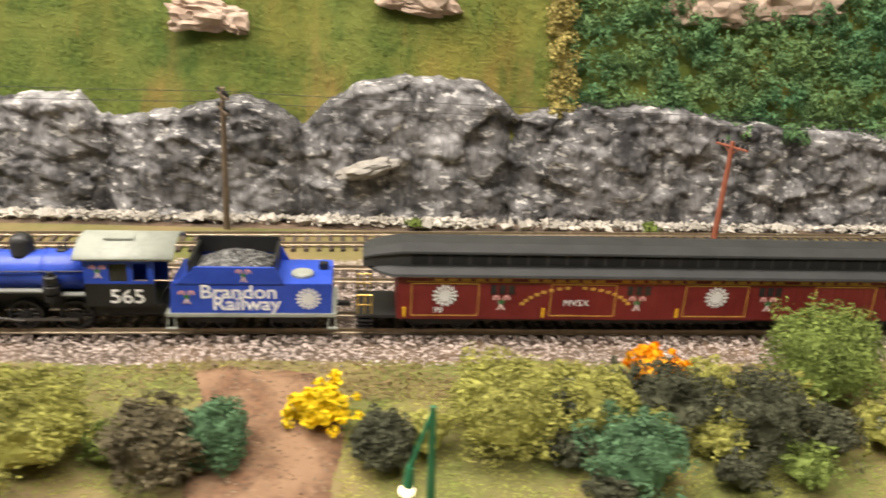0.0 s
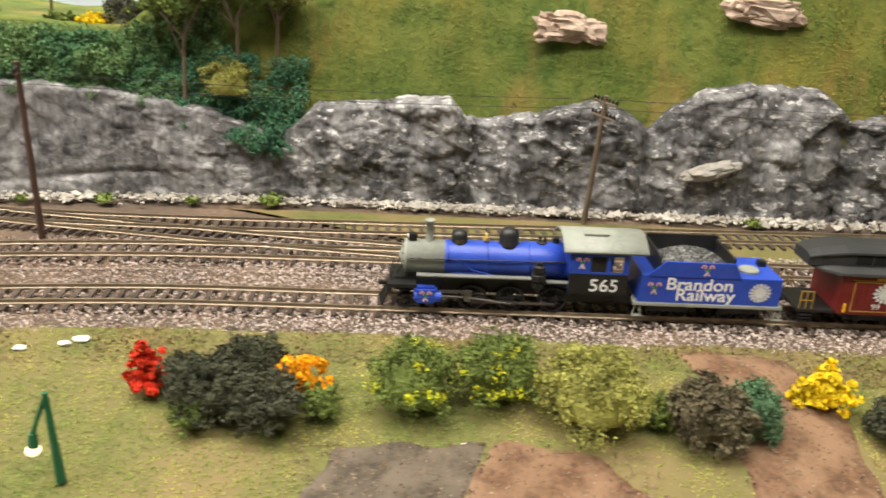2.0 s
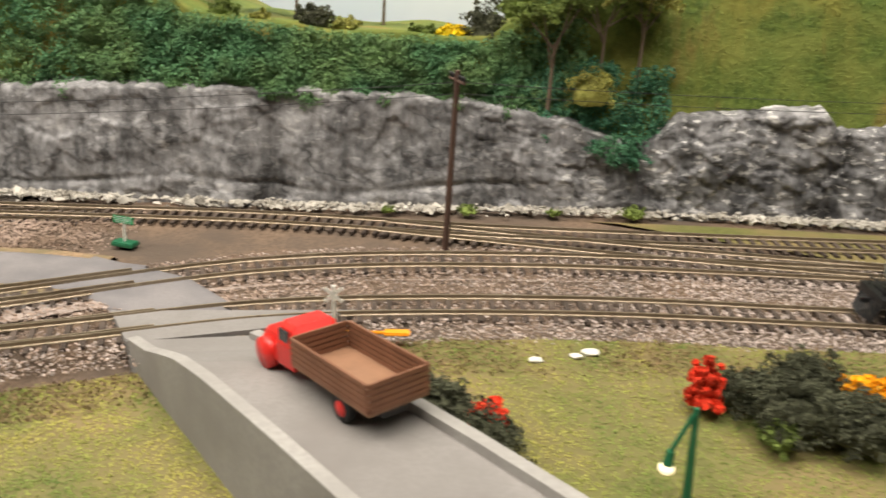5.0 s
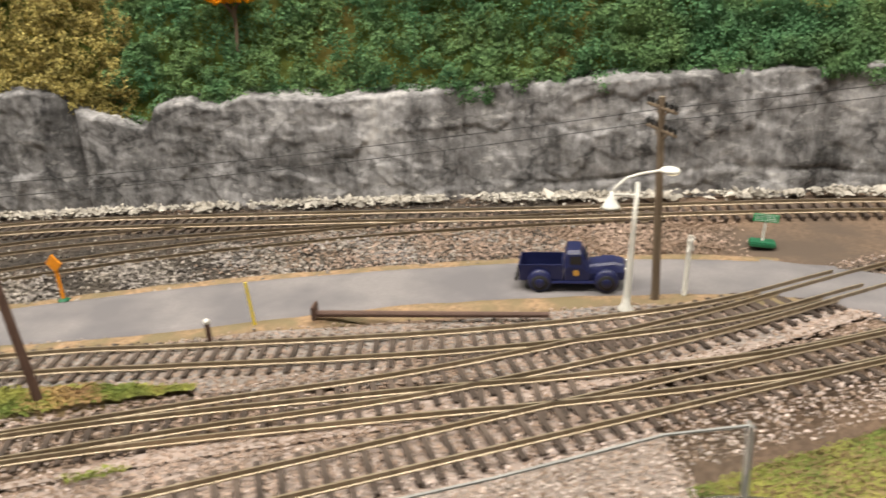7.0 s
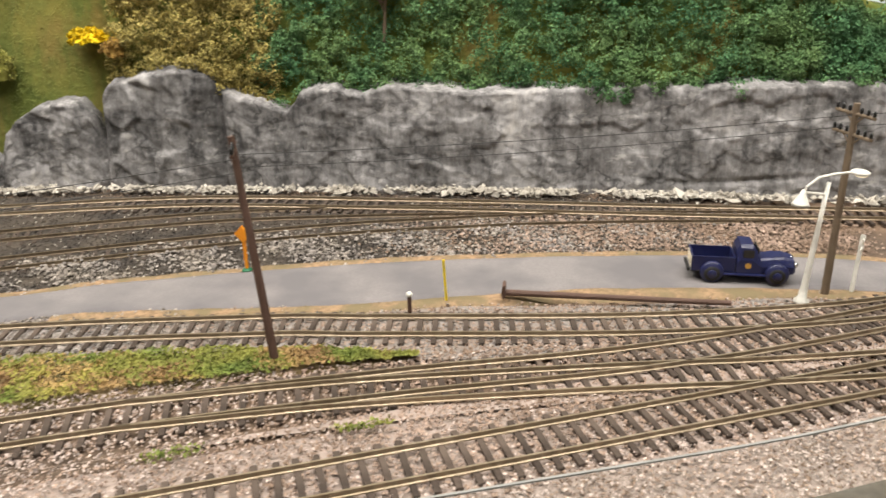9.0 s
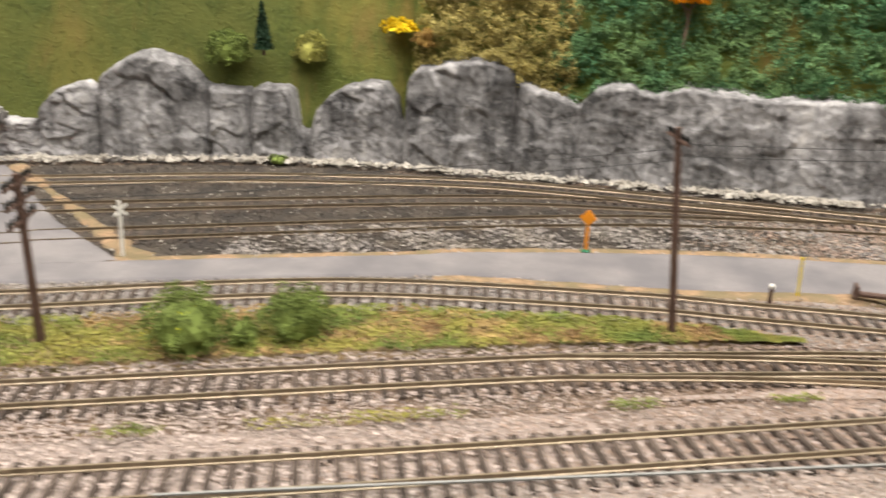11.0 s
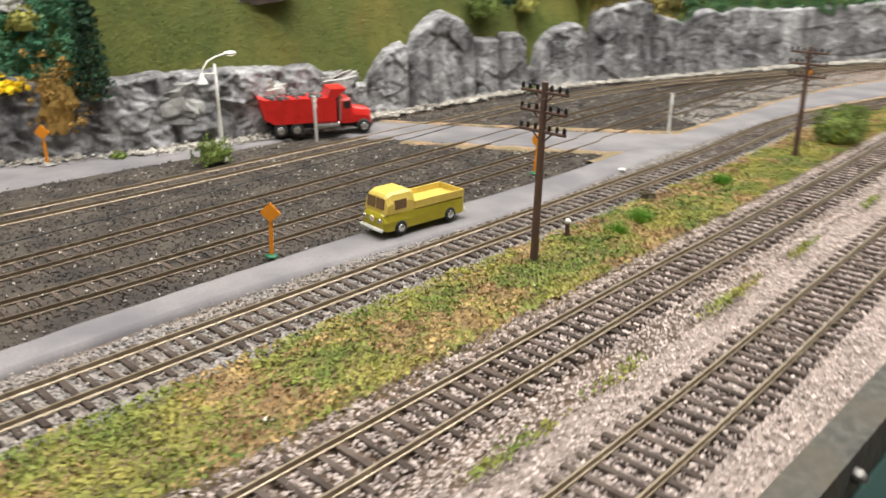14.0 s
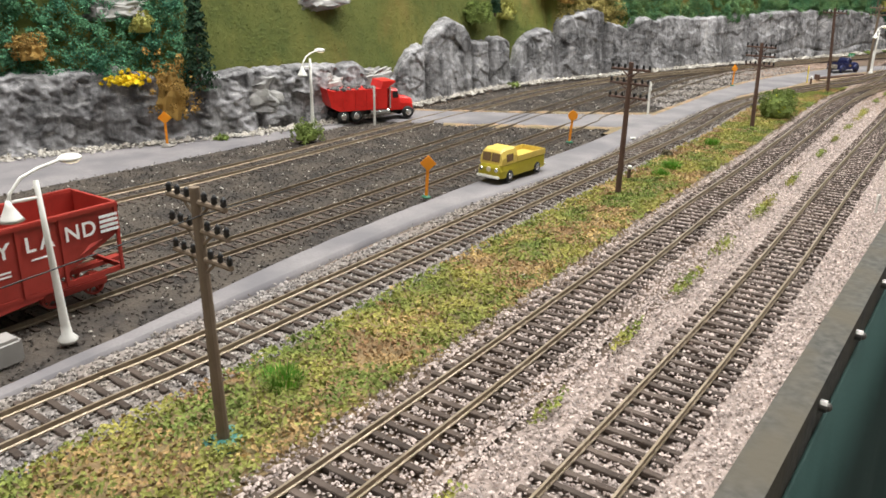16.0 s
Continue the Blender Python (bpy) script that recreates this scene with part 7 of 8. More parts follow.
def hopper(m):
    L_ = 150
    t = thing("hopper_car", "red open hopper freight car with white lettering in the yard", "hopper car", m)
    P_HOP = plain("oxide_red", (0.33, 0.03, 0.02), 0.5)
    for s in (-1, 1):
        bm = bmesh.new()
        prism(bm, [(0, 12 * MM), (22 * MM, 12 * MM), (22 * MM, 14.5 * MM), (3.5 * MM, 14.5 * MM), (3.5 * MM, 16 * MM), (26 * MM, 25 * MM), (28 * MM, 12 * MM), (45 * MM, 6 * MM), (62 * MM, 6 * MM), (75 * MM, 12 * MM), (88 * MM, 6 * MM), (105 * MM, 6 * MM), (122 * MM, 12 * MM), (150 * MM, 12 * MM), (150 * MM, 38 * MM), (0, 38 * MM)] if False else [(0, 26 * MM), (14 * MM, 24 * MM), (36 * MM, 8 * MM), (62 * MM, 6 * MM), (75 * MM, 12 * MM), (88 * MM, 6 * MM), (114 * MM, 8 * MM), (136 * MM, 24 * MM), (150 * MM, 26 * MM), (150 * MM, 38 * MM), (0, 38 * MM)], s * 15.4 * MM - 0.6 * MM, s * 15.4 * MM + 0.6 * MM)
        part("side_panel", bm, P_HOP, t)
        bm = bmesh.new()
        box(bm, 0, L_ * MM, s * 16 * MM - 1 * MM, s * 16 * MM + 1 * MM, 37 * MM, 39 * MM, 0.3 * MM)
        box(bm, 0, L_ * MM, s * 15.4 * MM - 0.8 * MM, s * 15.4 * MM + 0.8 * MM, 9.4 * MM, 11.4 * MM, 0.2 * MM)
        part("side_rail", bm, P_HOP, t)
        for x in (0, 26, 43, 60, 75, 90, 107, 124, 148):
            bm = bmesh.new()
            box(bm, x * MM, (x + 1.6) * MM, s * 16.3 * MM - 0.5 * MM, s * 16.3 * MM + 0.5 * MM, 10 * MM, 38 * MM, 0.2 * MM)
            part("rib", bm, P_HOP, t)
    for x in (0, L_):
        bm = bmesh.new()
        box(bm, (x - 0.6) * MM, (x + 0.6) * MM, -15 * MM, 15 * MM, 26 * MM, 38.6 * MM)
        box(bm, (x - 0.6) * MM, (x + 0.6) * MM, -15 * MM, 15 * MM, 9.4 * MM, 11.4 * MM)
        part("end_panel", bm, P_HOP, t)
    bm = bmesh.new()
    prism(bm, [(1 * MM, 27 * MM), (1 * MM, 25.4 * MM), (36 * MM, 9 * MM), (62 * MM, 7 * MM), (75 * MM, 14 * MM), (88 * MM, 7 * MM), (114 * MM, 9 * MM), (149 * MM, 25.4 * MM), (149 * MM, 27 * MM), (112 * MM, 12 * MM), (90 * MM, 10 * MM), (75 * MM, 17 * MM), (60 * MM, 10 * MM), (38 * MM, 12 * MM)], -15 * MM, 15 * MM)
    part("slope_sheet", bm, P_HOP, t)
    for xb in (20, 130):
        for dx in (-9, 9):
            for s in (-1, 1):
                wheel(t, xb + dx, s * 9, 5, "wheel", 6, P_HOP)
        for s in (-1, 1):
            bm = bmesh.new()
            box(bm, (xb - 14) * MM, (xb + 14) * MM, s * 11.4 * MM - 0.8 * MM, s * 11.4 * MM + 0.8 * MM, 4 * MM, 7.4 * MM, 0.6 * MM)
            part("truck_side", bm, P_HOP, t)
    bm = bmesh.new()
    box(bm, -8 * MM, (L_ + 8) * MM, -2 * MM, 2 * MM, 8 * MM, 10 * MM)
    part("center_sill", bm, P_HOP, t)
    for k, ch in enumerate("MARYLAND"):
        lettering(ch, 8.4 * MM, P_WHITE, t, (75.5, 84, 95.5, 102, 112, 118.5, 129, 136)[k] * MM, -17 * MM, 28 * MM, bold=0.15 * MM)
    bm = bmesh.new()
    for j in range(4):
        box(bm, 141 * MM, 149 * MM, -17 * MM, -16.6 * MM, (27.6 + j * 2) * MM, (28.7 + j * 2) * MM)
    part("stripe_print", bm, P_WHITE, t)
    bm = bmesh.new()
    for x, z in ((40, 20), (66, 20), (64, 18.5), (96, 22), (96, 20.4), (112, 24)):
        box(bm, x * MM, (x + 8) * MM, -16.2 * MM, -15.9 * MM, z * MM, (z + 0.7) * MM)
    part("small_print_bar", bm, P_WHITE, t)


YO = LINES["yard_outer"]
hm = on_track(YO, -1.812, 0.0015)
hopper(hm)

bm = bmesh.new()
box(bm, -0.009, 0.009, -0.006, 0.006, 0, 0.009, 0.0018)
block = part("concrete_block", bm, P_CONC, None)
block.matrix_world = pose(-1.735, -0.022, -0.003, 0, 0, 25)
tagged(block, "small pale grey block on the cinder ground", "block")

# ---- bushes, flowers, trees and boulders ----
def leafmat(name, c, v=0.45):
    return mat(name, c, tuple(q * 0.65 for q in c), tuple(min(1, q * 1.25) for q in c), fine=260, coarse=60, bump=0, island=v, rough=0.85)


F_OLIVE = leafmat("olive_lichen", (0.31, 0.305, 0.08))
F_GREEN = leafmat("mid_green_foam", (0.15, 0.2, 0.048))
F_DARK = leafmat("dark_grey_green_foam", (0.07, 0.074, 0.044))
F_BLUE = leafmat("blue_green_foam", (0.085, 0.17, 0.085))
F_YELL = leafmat("yellow_flower", (0.75, 0.55, 0.02), 0.25)
F_LIME = leafmat("lime_yellow_tips", (0.6, 0.62, 0.03), 0.25)
F_ORNG = leafmat("orange_flower", (0.85, 0.36, 0.01), 0.25)
F_REDF = leafmat("red_flower", (0.72, 0.05, 0.02), 0.25)
F_BROWN = leafmat("brown_twigs", (0.13, 0.11, 0.065))
F_GOLD = leafmat("ochre_foam", (0.32, 0.2, 0.055))
F_BRIGHT = leafmat("bright_grass", (0.12, 0.3, 0.03), 0.3)
F_CON = leafmat("conifer_needles", (0.022, 0.055, 0.028))
B_PINK = mat("pink_plaster_rock", (0.5, 0.36, 0.28), (0.36, 0.26, 0.2), (0.6, 0.47, 0.38), fine=300, coarse=90, bump=1.0)
B_GREY = mat("grey_plaster_rock", (0.26, 0.25, 0.25), (0.12, 0.115, 0.115), (0.45, 0.44, 0.42), fine=200, coarse=70, bump=0.8)


def blob_points(n, rx, ry, rz, seed, lumps=0.25, lo=0.72):
    """Leaf places and facings: small clumps set over an uneven ellipsoid, with gaps between them."""
    r = np.random.default_rng(seed)
    k = max(36, n // 30)
    d = r.normal(0, 1, (k, 3))
    d /= np.linalg.norm(d, axis=1)[:, None]
    d[:, 2] = np.where(d[:, 2] < -0.35, -d[:, 2], d[:, 2])
    f = np.array([1 + 1.5 * lumps * noise.noise(Vector(q * 2.2 + seed)) + 0.7 * lumps * noise.noise(Vector(q * 6 + seed)) for q in d])
    c = d * np.array((rx, ry, rz)) * (f * r.uniform(lo, 0.98, k))[:, None]
    i = r.integers(0, k, n)
    e = r.normal(0, 1, (n, 3)) + 0.7 * d[i]
    e /= np.linalg.norm(e, axis=1)[:, None]
    size = min(rx, rz) * r.uniform(0.14, 0.28, k)
    return c[i] + e * (size[i] * r.uniform(0.6, 1.0, n))[:, None], e


def bush(x, y, z, rx, rz, material, label, seed, n=6400, leaf=0.0007, flowers=None, ry=None, lumps=0.28, category="bush", name="bush", group="bushes on the bank", nf=150):
    """A foam bush: a shaded core, a crown of many small leaves, and clumps of flowers."""
    t = thing(name, label, category, pose(x, y, z), group)
    ry = ry or rx
    bm = bmesh.new()
    bmesh.ops.create_icosphere(bm, subdivisions=3, radius=1)
    for v_ in bm.verts:
        k = 0.8 - 0.4 * lumps + 0.6 * lumps * noise.noise(v_.co * 2.6 + Vector((seed, seed, seed)))
        v_.co = Vector((v_.co.x * rx * k, v_.co.y * ry * k, max(v_.co.z, -0.5) * rz * k))
    part("core", bm, material, t, m=pose(0, 0, rz * 0.5))
    c, d = blob_points(n, rx, ry, rz, seed, lumps)
    o = leaves("crown", c + np.array((0, 0, rz * 0.5)), d, leaf, material, t)
    if flowers:
        r = np.random.default_rng(seed + 5)
        cs, ds = [], []
        k = 14
        for _ in range(k):
            d0 = r.normal(0, 1, 3)
            d0[1] -= 0.6
            d0[2] = abs(d0[2]) * 0.8
            d0 /= np.linalg.norm(d0)
            base = d0 * np.array((rx, ry, rz)) * 1.02
            q = r.normal(0, 0.0014, (nf // k, 3))
            cs.append(base + q)
            ds.append(np.tile(d0, (nf // k, 1)))
        leaves("flowers", np.concatenate(cs) + np.array((0, 0, rz * 0.5)), np.concatenate(ds), leaf * 0.9, flowers, t)
    return t


def B(x, y, rx, rz, material, label, seed, **k):
    return bush(x, y, bank_z(x, y) + 0.002, rx, rz, material, label, seed, **k)


B(-0.17, 0.243, 0.0165, 0.016, F_GREEN, "round green foam bush with yellow flecks", 1, flowers=F_LIME, nf=380)
B(-0.136, 0.249, 0.0165, 0.016, F_GREEN, "round green foam bush with yellow flecks", 2, flowers=F_LIME, nf=260)
B(-0.1, 0.237, 0.0215, 0.017, F_OLIVE, "large rounded olive green lichen bush", 3, n=9500)
B(-0.057, 0.228, 0.015, 0.014, F_BROWN, "dark brown twiggy bush", 4, leaf=0.0009)
B(-0.041, 0.232, 0.0125, 0.012, F_BLUE, "blue-green foam bush beside bare earth", 5)
B(-0.004, 0.247, 0.011, 0.0095, F_YELL, "low bush of bright yellow flowers", 6, n=2200, leaf=0.0011, lumps=0.5)
B(0.018, 0.229, 0.011, 0.011, F_DARK, "small dark foam bush", 7)
B(0.034, 0.233, 0.007, 0.011, F_OLIVE, "slim yellow-olive foam bush", 8, n=1200)
B(0.062, 0.237, 0.0205, 0.018, F_OLIVE, "large rounded olive green lichen bush", 9, n=9500)
B(0.103, 0.215, 0.018, 0.015, F_BLUE, "blue-green foam bush on the bank", 10, n=5200)
B(0.098, 0.242, 0.014, 0.012, F_OLIVE, "ragged olive foam bush", 11, lumps=0.5)
B(0.128, 0.245, 0.017, 0.013, F_DARK, "dark grey-green foam bush cluster", 12, lumps=0.5)
B(0.132, 0.268, 0.0135, 0.008, F_ORNG, "cluster of bright orange flowers", 13, n=2200, leaf=0.0011, lumps=0.5)
B(0.158, 0.232, 0.018, 0.016, F_DARK, "dark grey-green foam bush cluster", 14, lumps=0.5)
B(0.198, 0.26, 0.022, 0.022, F_GREEN, "large green foam bush by the ballast", 15, n=9500)
B(0.25, 0.245, 0.024, 0.02, F_OLIVE, "large rounded olive green lichen bush", 16, n=9500)
for k, (x, y, r, c) in enumerate(((0.083, 0.222, 0.008, F_DARK), (0.086, 0.247, 0.009, F_DARK), (0.092, 0.262, 0.007, F_OLIVE), (0.112, 0.258, 0.009, F_DARK), (0.118, 0.236, 0.009, F_OLIVE), (0.14, 0.228, 0.01, F_OLIVE), (0.148, 0.256, 0.011, F_OLIVE), (0.142, 0.212, 0.009, F_DARK), (0.166, 0.212, 0.01, F_GREEN), (0.175, 0.246, 0.011, F_OLIVE), (0.183, 0.226, 0.012, F_DARK), (0.205, 0.228, 0.012, F_OLIVE), (0.09, 0.2, 0.009, F_DARK), (-0.075, 0.236, 0.008, F_GREEN), (-0.262, 0.25, 0.009, F_DARK), (-0.205, 0.236, 0.008, F_GREEN), (-0.252, 0.226, 0.007, F_GREEN))):
    B(x, y, r, r * 0.85, c, "ragged low foam shrub in the planted bank", 200 + k, n=2200, lumps=0.55)
B(-0.236, 0.252, 0.015, 0.012, F_DARK, "dark grey-green foam bush cluster", 17, lumps=0.5)
B(-0.246, 0.236, 0.015, 0.013, F_DARK, "dark grey-green foam bush cluster", 18, lumps=0.5)
B(-0.224, 0.229, 0.014, 0.012, F_DARK, "dark grey-green foam bush cluster", 19, lumps=0.5)
B(-0.216, 0.248, 0.0105, 0.009, F_ORNG, "cluster of bright orange flowers", 20, n=2200, leaf=0.0011, lumps=0.5)
B(-0.2735, 0.246, 0.0065, 0.0115, F_REDF, "cluster of bright red flowers", 21, n=2200, leaf=0.0011, lumps=0.5)
B(-0.374, 0.226, 0.0145, 0.012, F_DARK, "dark grey-green foam bush cluster beside the ramp", 22, lumps=0.5)
B(-0.357, 0.209, 0.014, 0.012, F_DARK, "dark grey-green foam bush cluster", 23, lumps=0.5)
B(-0.354, 0.222, 0.008, 0.009, F_REDF, "cluster of bright red flowers", 24, n=2200, leaf=0.0011, lumps=0.5)
B(-0.397, 0.237, 0.006, 0.007, F_REDF, "cluster of bright red flowers beside the ramp", 25, n=2200, leaf=0.0011, lumps=0.5)

# verge and wall-foot bushes
V = dict(group="bushes beside the tracks")
bush(-1.055, 0.144, -0.002, 0.0175, 0.018, F_GREEN, "dark green leafy bush on the verge", 31, n=3600, flowers=F_LIME, nf=40, **V)
bush(-1.016, 0.168, -0.002, 0.0145, 0.0155, F_GREEN, "dark green leafy bush on the verge", 32, n=3000, **V)
bush(-1.035, 0.155, -0.002, 0.008, 0.008, F_GREEN, "small green bush on the verge", 33, n=900, **V)
bush(-1.483, 0.262, -0.001, 0.0125, 0.0105, F_GREEN, "green foam bush beside the street lamp", 34, n=1800, **V)
bush(-1.27, 0.083, -0.002, 0.0055, 0.0045, F_BROWN, "small brown tuft on the verge", 35, n=500, **V)
for k, (x, w_) in enumerate(((-0.37, 0.007), (-0.265, 0.009), (-0.315, 0.005), (0.05, 0.006), (-1.155, 0.008), (-0.42, 0.005), (-1.54, 0.006), (0.2, 0.006))):
    bush(x, float(y_on(WALL, x)) - 0.012, -0.001, w_, w_ * 0.55, F_GREEN, "small green shrub at the rock foot", 40 + k, n=700, **V)


def tuft(x, y, r, h, seed):
    rr = np.random.default_rng(seed)
    n = 420
    a = rr.uniform(0, 6.283, n)
    q = np.sqrt(rr.uniform(0, 1, n)) * r
    base = np.c_[q * np.cos(a), q * np.sin(a), np.zeros(n)]
    tip = base * 1.5 + np.c_[rr.normal(0, 0.0006, (n, 2)), h * rr.uniform(0.6, 1.1, n)]
    side = np.c_[-np.sin(a), np.cos(a), np.zeros(n)] * 0.00018
    v = np.stack([base - side, base + side, tip], 1).reshape(-1, 3)
    f = np.arange(3 * n).reshape(n, 3)
    ob = new("grass_tuft", fast_mesh("grass_tuft", v, f, F_BRIGHT))
    ob.matrix_world = pose(x, y, -0.0012)
    tagged(ob, "bright green static grass tuft on the verge", "grass tuft", "grass tufts")


for k, (x, y, r) in enumerate(((-1.642, -0.093, 0.0065), (-1.296, 0.054, 0.006), (-1.319, 0.042, 0.0055), (-1.207, 0.093, 0.005))):
    tuft(x, y, r, 0.007, 60 + k)


def boulder(x, z, w, h, material, label, seed):
    bm = bmesh.new()
    bmesh.ops.create_icosphere(bm, subdivisions=4, radius=1)
    for v_ in bm.verts:
        c = v_.co.copy()
        k = 0.95 + 0.34 * noise.noise(c * 1.6 + Vector((seed, 0, 0))) + 0.34 * abs(noise.noise(c * 3.2 + Vector((0, seed, 0)))) + 0.16 * noise.cell(c * 3.0 + Vector((seed, 1, 0))) + 0.1 * noise.noise(c * 10)
        s = [math.copysign(abs(q) ** 0.65, q) for q in c]
        v_.co = Vector((s[0] * w * k, s[1] * 0.008 * k, s[2] * h * k))
    ob = part("boulder", bm, material, None)
    ob.matrix_world = pose(x, hill_y(x, z) - 0.002, z, 0, 6 * math.sin(seed), 0)
    tagged(ob, label, "boulder", "boulders on the hillside")


boulder(-0.075, 0.115, 0.021, 0.0085, B_PINK, "pinkish plaster boulder set into the grass slope", 1)
boulder(0.05, 0.131, 0.022, 0.0085, B_PINK, "pinkish plaster boulder set into the grass slope", 2)
boulder(0.235, 0.135, 0.026, 0.012, B_PINK, "large pinkish plaster boulder above dark foliage", 3)
boulder(0.29, 0.138, 0.034, 0.012, B_PINK, "large pinkish plaster boulder above dark foliage", 4)
boulder(-1.42, 0.101, 0.024, 0.007, B_GREY, "flat grey boulder on the grass slope", 5)
boulder(-1.6, 0.097, 0.02, 0.007, B_GREY, "flat grey boulder in dark foliage", 6)
for k, (x, w_, h_) in enumerate(((-1.385, 0.028, 0.011), (-1.44, 0.022, 0.012), (-1.5, 0.02, 0.014))):
    ob_label = "rounded brownish grey rock at the slope foot"
    boulder(x, 0.028, w_, h_, B_GREY, ob_label, 10 + k)


bm = bmesh.new()
bmesh.ops.create_icosphere(bm, subdivisions=4, radius=1)
for v_ in bm.verts:
    kk = 1 + 0.3 * noise.noise(v_.co * 2.2) + 0.12 * noise.noise(v_.co * 7)
    v_.co = Vector((v_.co.x * 0.019 * kk, v_.co.y * 0.007 * kk, v_.co.z * 0.0052 * kk))
ledge = part("ledge_stone", bm, mat("pale_plaster", (0.4, 0.37, 0.33), (0.25, 0.23, 0.2), (0.3, 0.285, 0.26), fine=260, coarse=80, bump=0.8), None)
ledge.matrix_world = pose(0.022, 0.468, 0.032, 0, -14, 0)
tagged(ledge, "pale flat stone jutting from the dark rock face", "stone")


def tree(x, y, z, h, r, material, label, seed, fork=False):
    """A small scenic tree: tapered trunk, limbs, and a gappy crown of leaves."""
    t = thing("tree", label, "tree", pose(x, y, z), "trees on the hillside")
    rr = random.Random(seed)
    bm = bmesh.new()
    rod(bm, (0, 0, -0.004), (0.002, 0, h * 0.55), 0.0014, 0.0009, 8)
    tips = []
    for k in range(6):
        a = k * 1.05 + rr.uniform(-0.3, 0.3)
        z0 = h * rr.uniform(0.35, 0.55)
        tip = Vector((math.cos(a) * r * 0.7, math.sin(a) * r * 0.5, h * rr.uniform(0.65, 0.95)))
        rod(bm, (0.002 * z0 / h, 0, z0), tip, 0.0007, 0.0003, 6)
        tips.append(tip)
    part("trunk", bm, P_POLE2, t, "brown trunk with bare limbs")
    cs, ds = [], []
    for k, tip in enumerate(tips):
        c, d = blob_points(1300, r * 0.62, r * 0.5, r * 0.42, seed * 7 + k, 0.5, 0.3)
        cs.append(c + np.array(tip))
        ds.append(d)
    leaves("crown", np.concatenate(cs), np.concatenate(ds), 0.0011, material, t)
    return t


def on_hill(x, z, **k):
    return x, hill_y(x, z) - 0.006, z


tree(-0.322, 0.49, 0.062, 0.075, 0.026, F_GREEN, "slim scenic tree with olive leaves", 1)
tree(-0.29, 0.5, 0.075, 0.07, 0.026, F_GREEN, "slim scenic tree with olive leaves", 2)
tree(-0.265, 0.505, 0.082, 0.06, 0.02, F_OLIVE, "forked scenic tree with sparse leaves", 3)
bush(-0.295, 0.494, 0.064, 0.0155, 0.016, F_OLIVE, "round olive bush below the trees", 70, group="bushes on the hillside", n=4200, lumps=0.15)
bush(-0.33, 0.51, 0.1, 0.016, 0.014, F_GREEN, "dark round bush under the trees", 71, group="bushes on the hillside", n=2000)
tree(-0.5, 0.56, 0.1, 0.06, 0.02, F_GREEN, "small scenic tree on the crest", 4)
tree(-0.44, 0.58, 0.1, 0.07, 0.016, F_GREEN, "small scenic tree on the crest", 5)
tree(-0.6, 0.54, 0.115, 0.06, 0.03, F_DARK, "dark scenic tree on the crest", 6)
tree(-0.55, 0.56, 0.11, 0.055, 0.022, F_DARK, "dark scenic tree on the crest", 7)
bush(-0.385, 0.52, 0.1, 0.012, 0.007, F_YELL, "yellow flowers on the crest", 72, n=2200, leaf=0.0011, group="flowers on the hillside")
for k, (x, r, h_, c) in enumerate(((-0.62, 0.014, 0.012, F_GREEN), (-0.585, 0.01, 0.008, F_OLIVE), (-0.535, 0.009, 0.007, F_GREEN), (-0.475, 0.012, 0.011, F_DARK), (-0.455, 0.008, 0.007, F_OLIVE), (-0.405, 0.008, 0.006, F_GREEN), (-0.362, 0.016, 0.016, F_DARK), (-0.345, 0.014, 0.02, F_GREEN), (-0.51, 0.007, 0.005, F_OLIVE))):
    bush(x, hill_y(x, crest_at(x)) + 0.012, crest_at(x) - 0.004, r, h_, c, "ragged shrub on the crest of the hill", 230 + k, n=1800, leaf=0.001, lumps=0.5, group="bushes on the hillside")
telegraph(-0.418, 0.535, 0.06, (0, 0), 0, P_POLE, label="dark bare post on the crest")


def hill_bush(x, z, r, rz, material, label, seed, **k):
    k.setdefault("leaf", 0.001)
    return bush(x, hill_y(x, z) - 0.011, z - rz * 0.5, r * 1.15, rz * 1.15, material, label, seed, group="bushes on the hillside", **k)


hill_bush(-1.2, 0.078, 0.0145, 0.0145, F_GREEN, "round green bush on the grass slope", 80, n=3000, lumps=0.12)
hill_bush(-1.143, 0.078, 0.011, 0.013, F_OLIVE, "pale green bush on the grass slope", 81, n=2000, lumps=0.2)
hill_bush(-1.07, 0.1, 0.0145, 0.006, F_YELL, "bright yellow flowers above the rocks", 82, n=2200, leaf=0.0011, lumps=0.5)
hill_bush(-1.05, 0.093, 0.008, 0.008, F_GOLD, "ochre bush above the rocks", 83, n=800)
hill_bush(-1.572, 0.027, 0.0165, 0.031, F_GOLD, "tall ochre foam bush at the rock face", 84, n=2600, lumps=0.5)
hill_bush(-1.603, 0.047, 0.0135, 0.006, F_YELL, "yellow flowers on the rocks", 85, n=2200, leaf=0.0011, lumps=0.5)
hill_bush(-1.664, 0.069, 0.011, 0.011, F_GOLD, "rusty ochre bush in dark foliage", 86, n=1400, lumps=0.4)
hill_bush(-1.585, 0.085, 0.009, 0.01, F_OLIVE, "olive bush in dark foliage", 87, n=900)
tree(*on_hill(-0.865, 0.1), 0.042, 0.013, F_ORNG, "small tree with orange autumn leaves", 8)


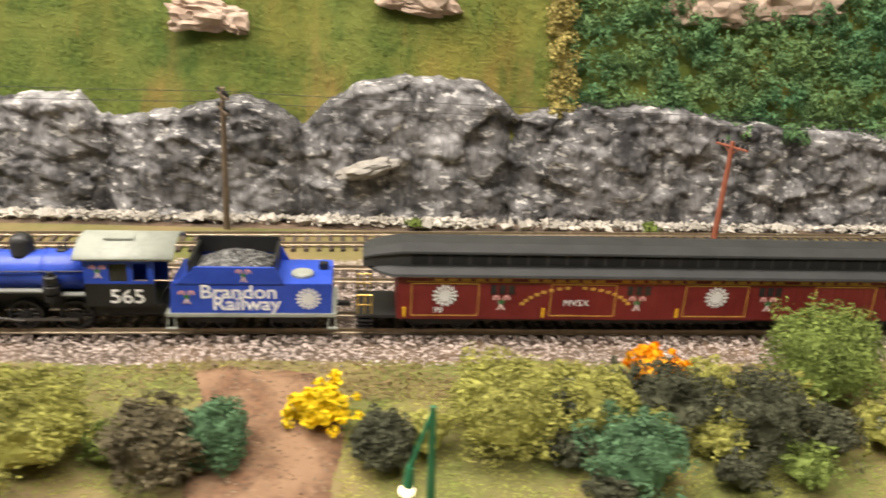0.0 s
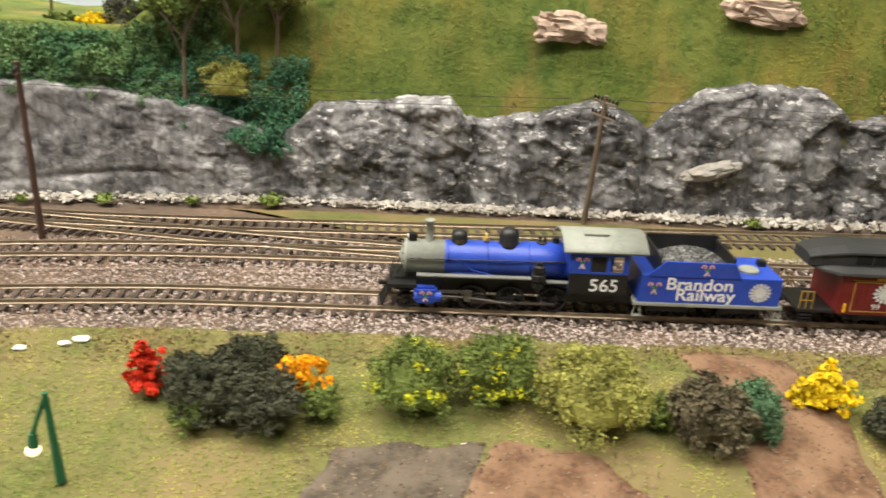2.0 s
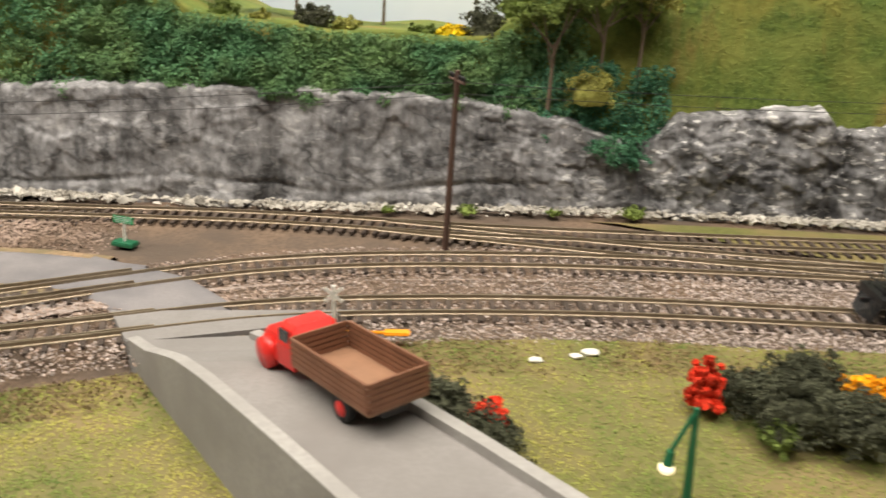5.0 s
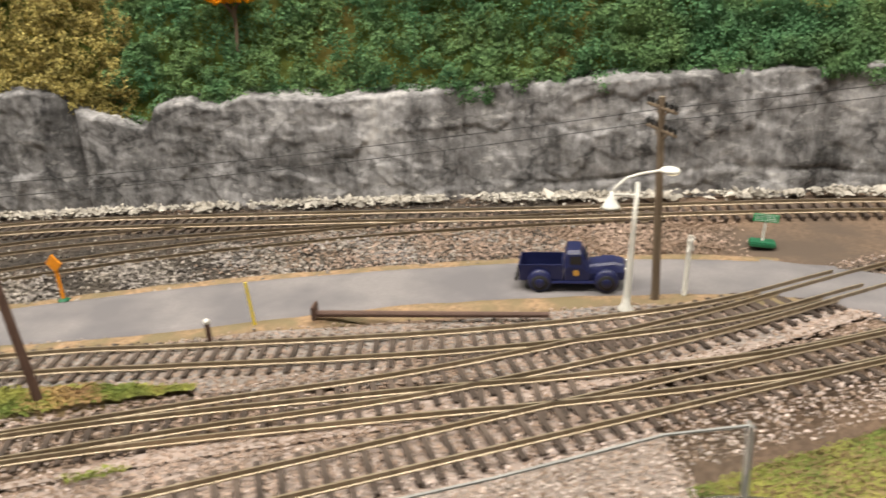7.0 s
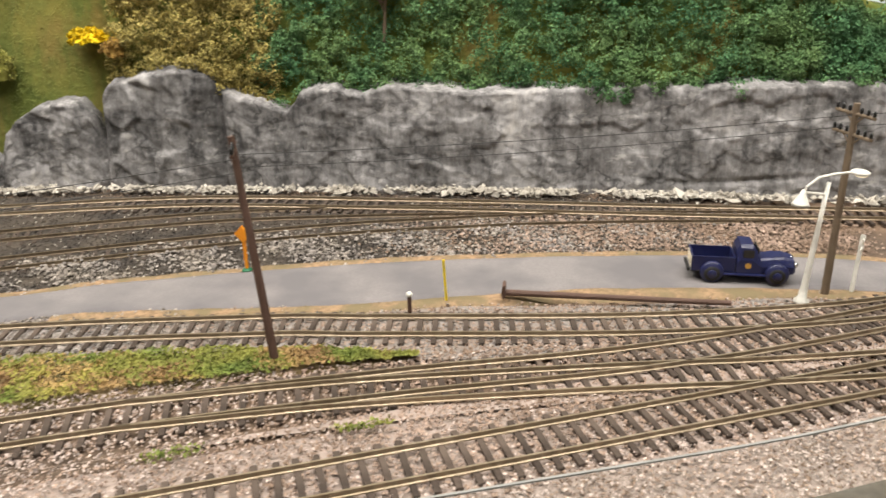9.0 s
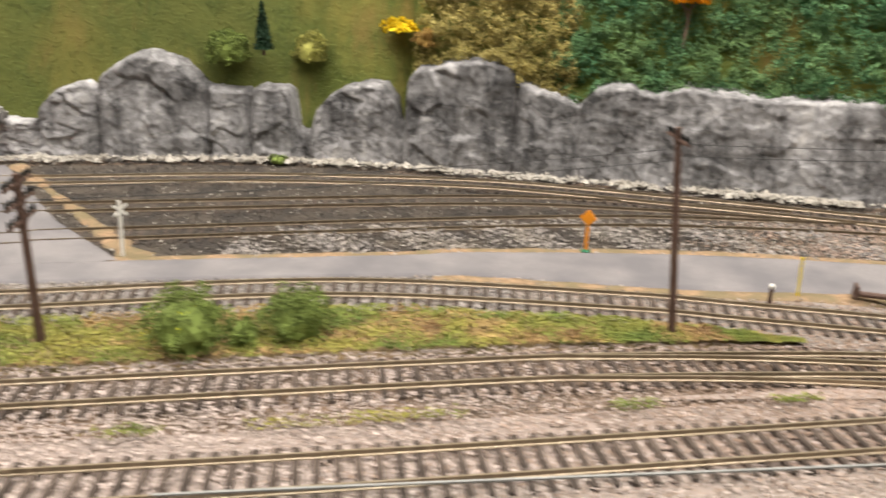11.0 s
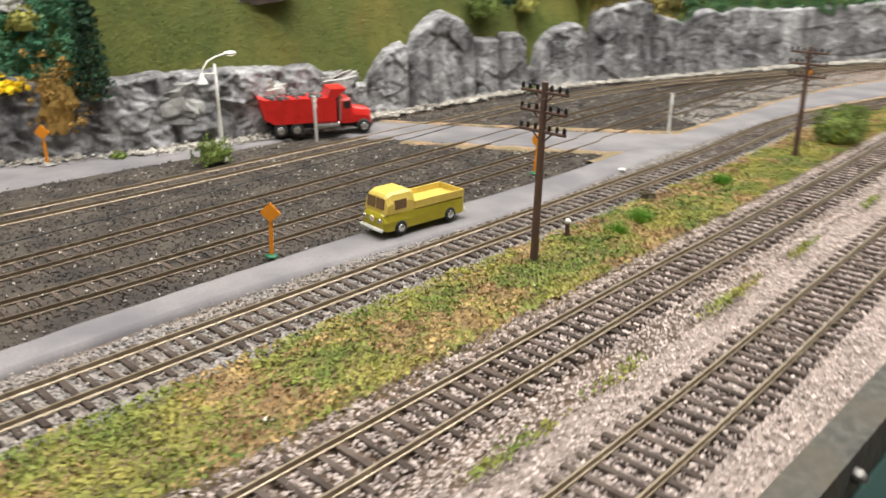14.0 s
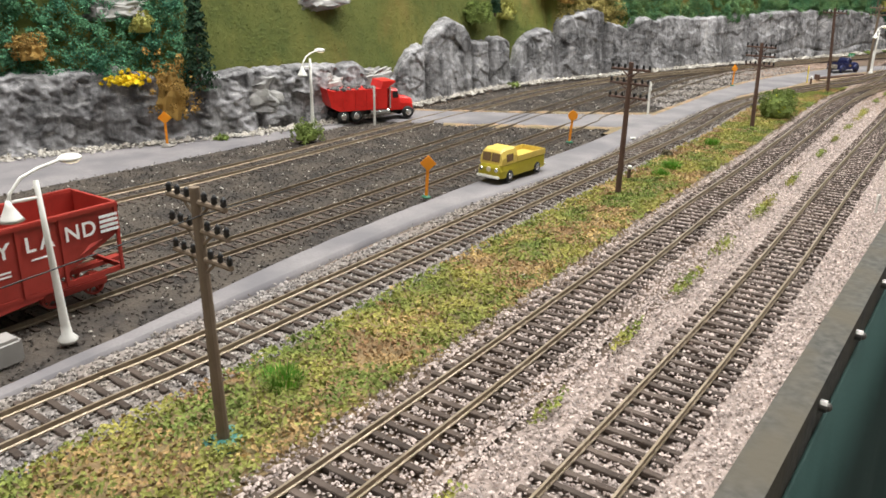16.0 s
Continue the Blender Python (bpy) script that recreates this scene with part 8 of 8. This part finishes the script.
def conifer(x, z, h, r, seed, label):
    t = thing("conifer", label, "tree", pose(x, hill_y(x, z) - 0.016, z), "trees on the hillside")
    bm = bmesh.new()
    rod(bm, (0, 0, -0.004), (0, 0, h * 0.95), 0.0015, 0.0003, 8)
    part("trunk", bm, P_POLE, t)
    rr = np.random.default_rng(seed)
    n = 3600
    u_ = rr.uniform(0.03, 1, n)
    a = rr.uniform(0, 6.283, n)
    q = r * (1 - u_) ** 0.8 * (0.55 + 0.45 * np.abs(np.sin(u_ * 40))) * rr.uniform(0.5, 1, n)
    c = np.c_[q * np.cos(a), q * np.sin(a), u_ * h]
    d = np.c_[np.cos(a), np.sin(a), np.full(n, 0.2)]
    leaves("crown", c, d, 0.0013, F_CON, t)


conifer(-1.549, 0.036, 0.1, 0.016, 5, "tall dark green conifer above the rocks")
conifer(-1.172, 0.082, 0.035, 0.008, 6, "small dark conifer on the grass slope")

# white chips lying about
P_CHIP = plain("white_chip", (0.75, 0.72, 0.66), 0.7)
for k, (x, y, s) in enumerate(((-0.312, 0.279, 0.004), (-0.318, 0.276, 0.003), (-0.335, 0.272, 0.003), (-1.245, 0.142, 0.003), (-1.512, -0.057, 0.002), (-1.39, 0.0, 0.0016), (-1.6, -0.07, 0.0015), (-0.15, 0.222, 0.0014))):
    bm = bmesh.new()
    bmesh.ops.create_icosphere(bm, subdivisions=2, radius=1)
    for v_ in bm.verts:
        kk = 1 + 0.4 * noise.noise(v_.co * 2 + Vector((k, 0, 0)))
        v_.co = Vector((v_.co.x * s * kk, v_.co.y * s * 0.6 * kk, v_.co.z * s * 0.35 * kk))
    ob = part("stone_chip", bm, P_CHIP, None)
    ob.matrix_world = pose(x, y, bank_z(x, y) + s * 0.25 if x > -0.6 else 0.0)
    tagged(ob, "small white stone chip lying on the ground", "stone", "white chips")

# crumbs of soil on the bare patches of the bank
q = np.c_[rng.uniform(-0.22, 0.004, 9000), rng.uniform(0.15, 0.284, 9000)]
q = q[[(-0.05 < x < 0.0) or (-0.215 < x < -0.08 and y < 0.222) for x, y in q]]
q = q[rng.uniform(0, 1, len(q)) < 0.6]
stones("soil_crumbs", np.c_[q, [bank_z(x, y) + 0.0014 for x, y in q]], 0.00055, mat("soil_crumb", (0.2, 0.125, 0.075), (0.12, 0.08, 0.05), (0.26, 0.2, 0.14), fine=300, bump=0, island=0.5), "small brown soil crumbs on bare earth")

# small things by the tracks
bm = bmesh.new()
box(bm, -0.008, 0.008, -0.005, 0.005, -0.003, 0.007, 0.0012)
ob = part("concrete_block", bm, P_CONC, None)
ob.matrix_world = pose(-1.722, -0.026, 0, 0, 0, 25)
tagged(ob, "pale grey block beside the yard road", "block")
t = thing("marker_post", "small white marker post at the table edge", "marker post", pose(-1.268, -0.079, -0.003))
bm = bmesh.new()
box(bm, -0.0005, 0.0005, -0.0005, 0.0005, 0, 0.009, 0.0001)
part("post", bm, P_POST, t)
bm = bmesh.new()
box(bm, -0.0013, 0.0013, -0.0008, 0.0008, 0.009, 0.0125, 0.0003)
part("cap", bm, P_POST, t, "white cap")
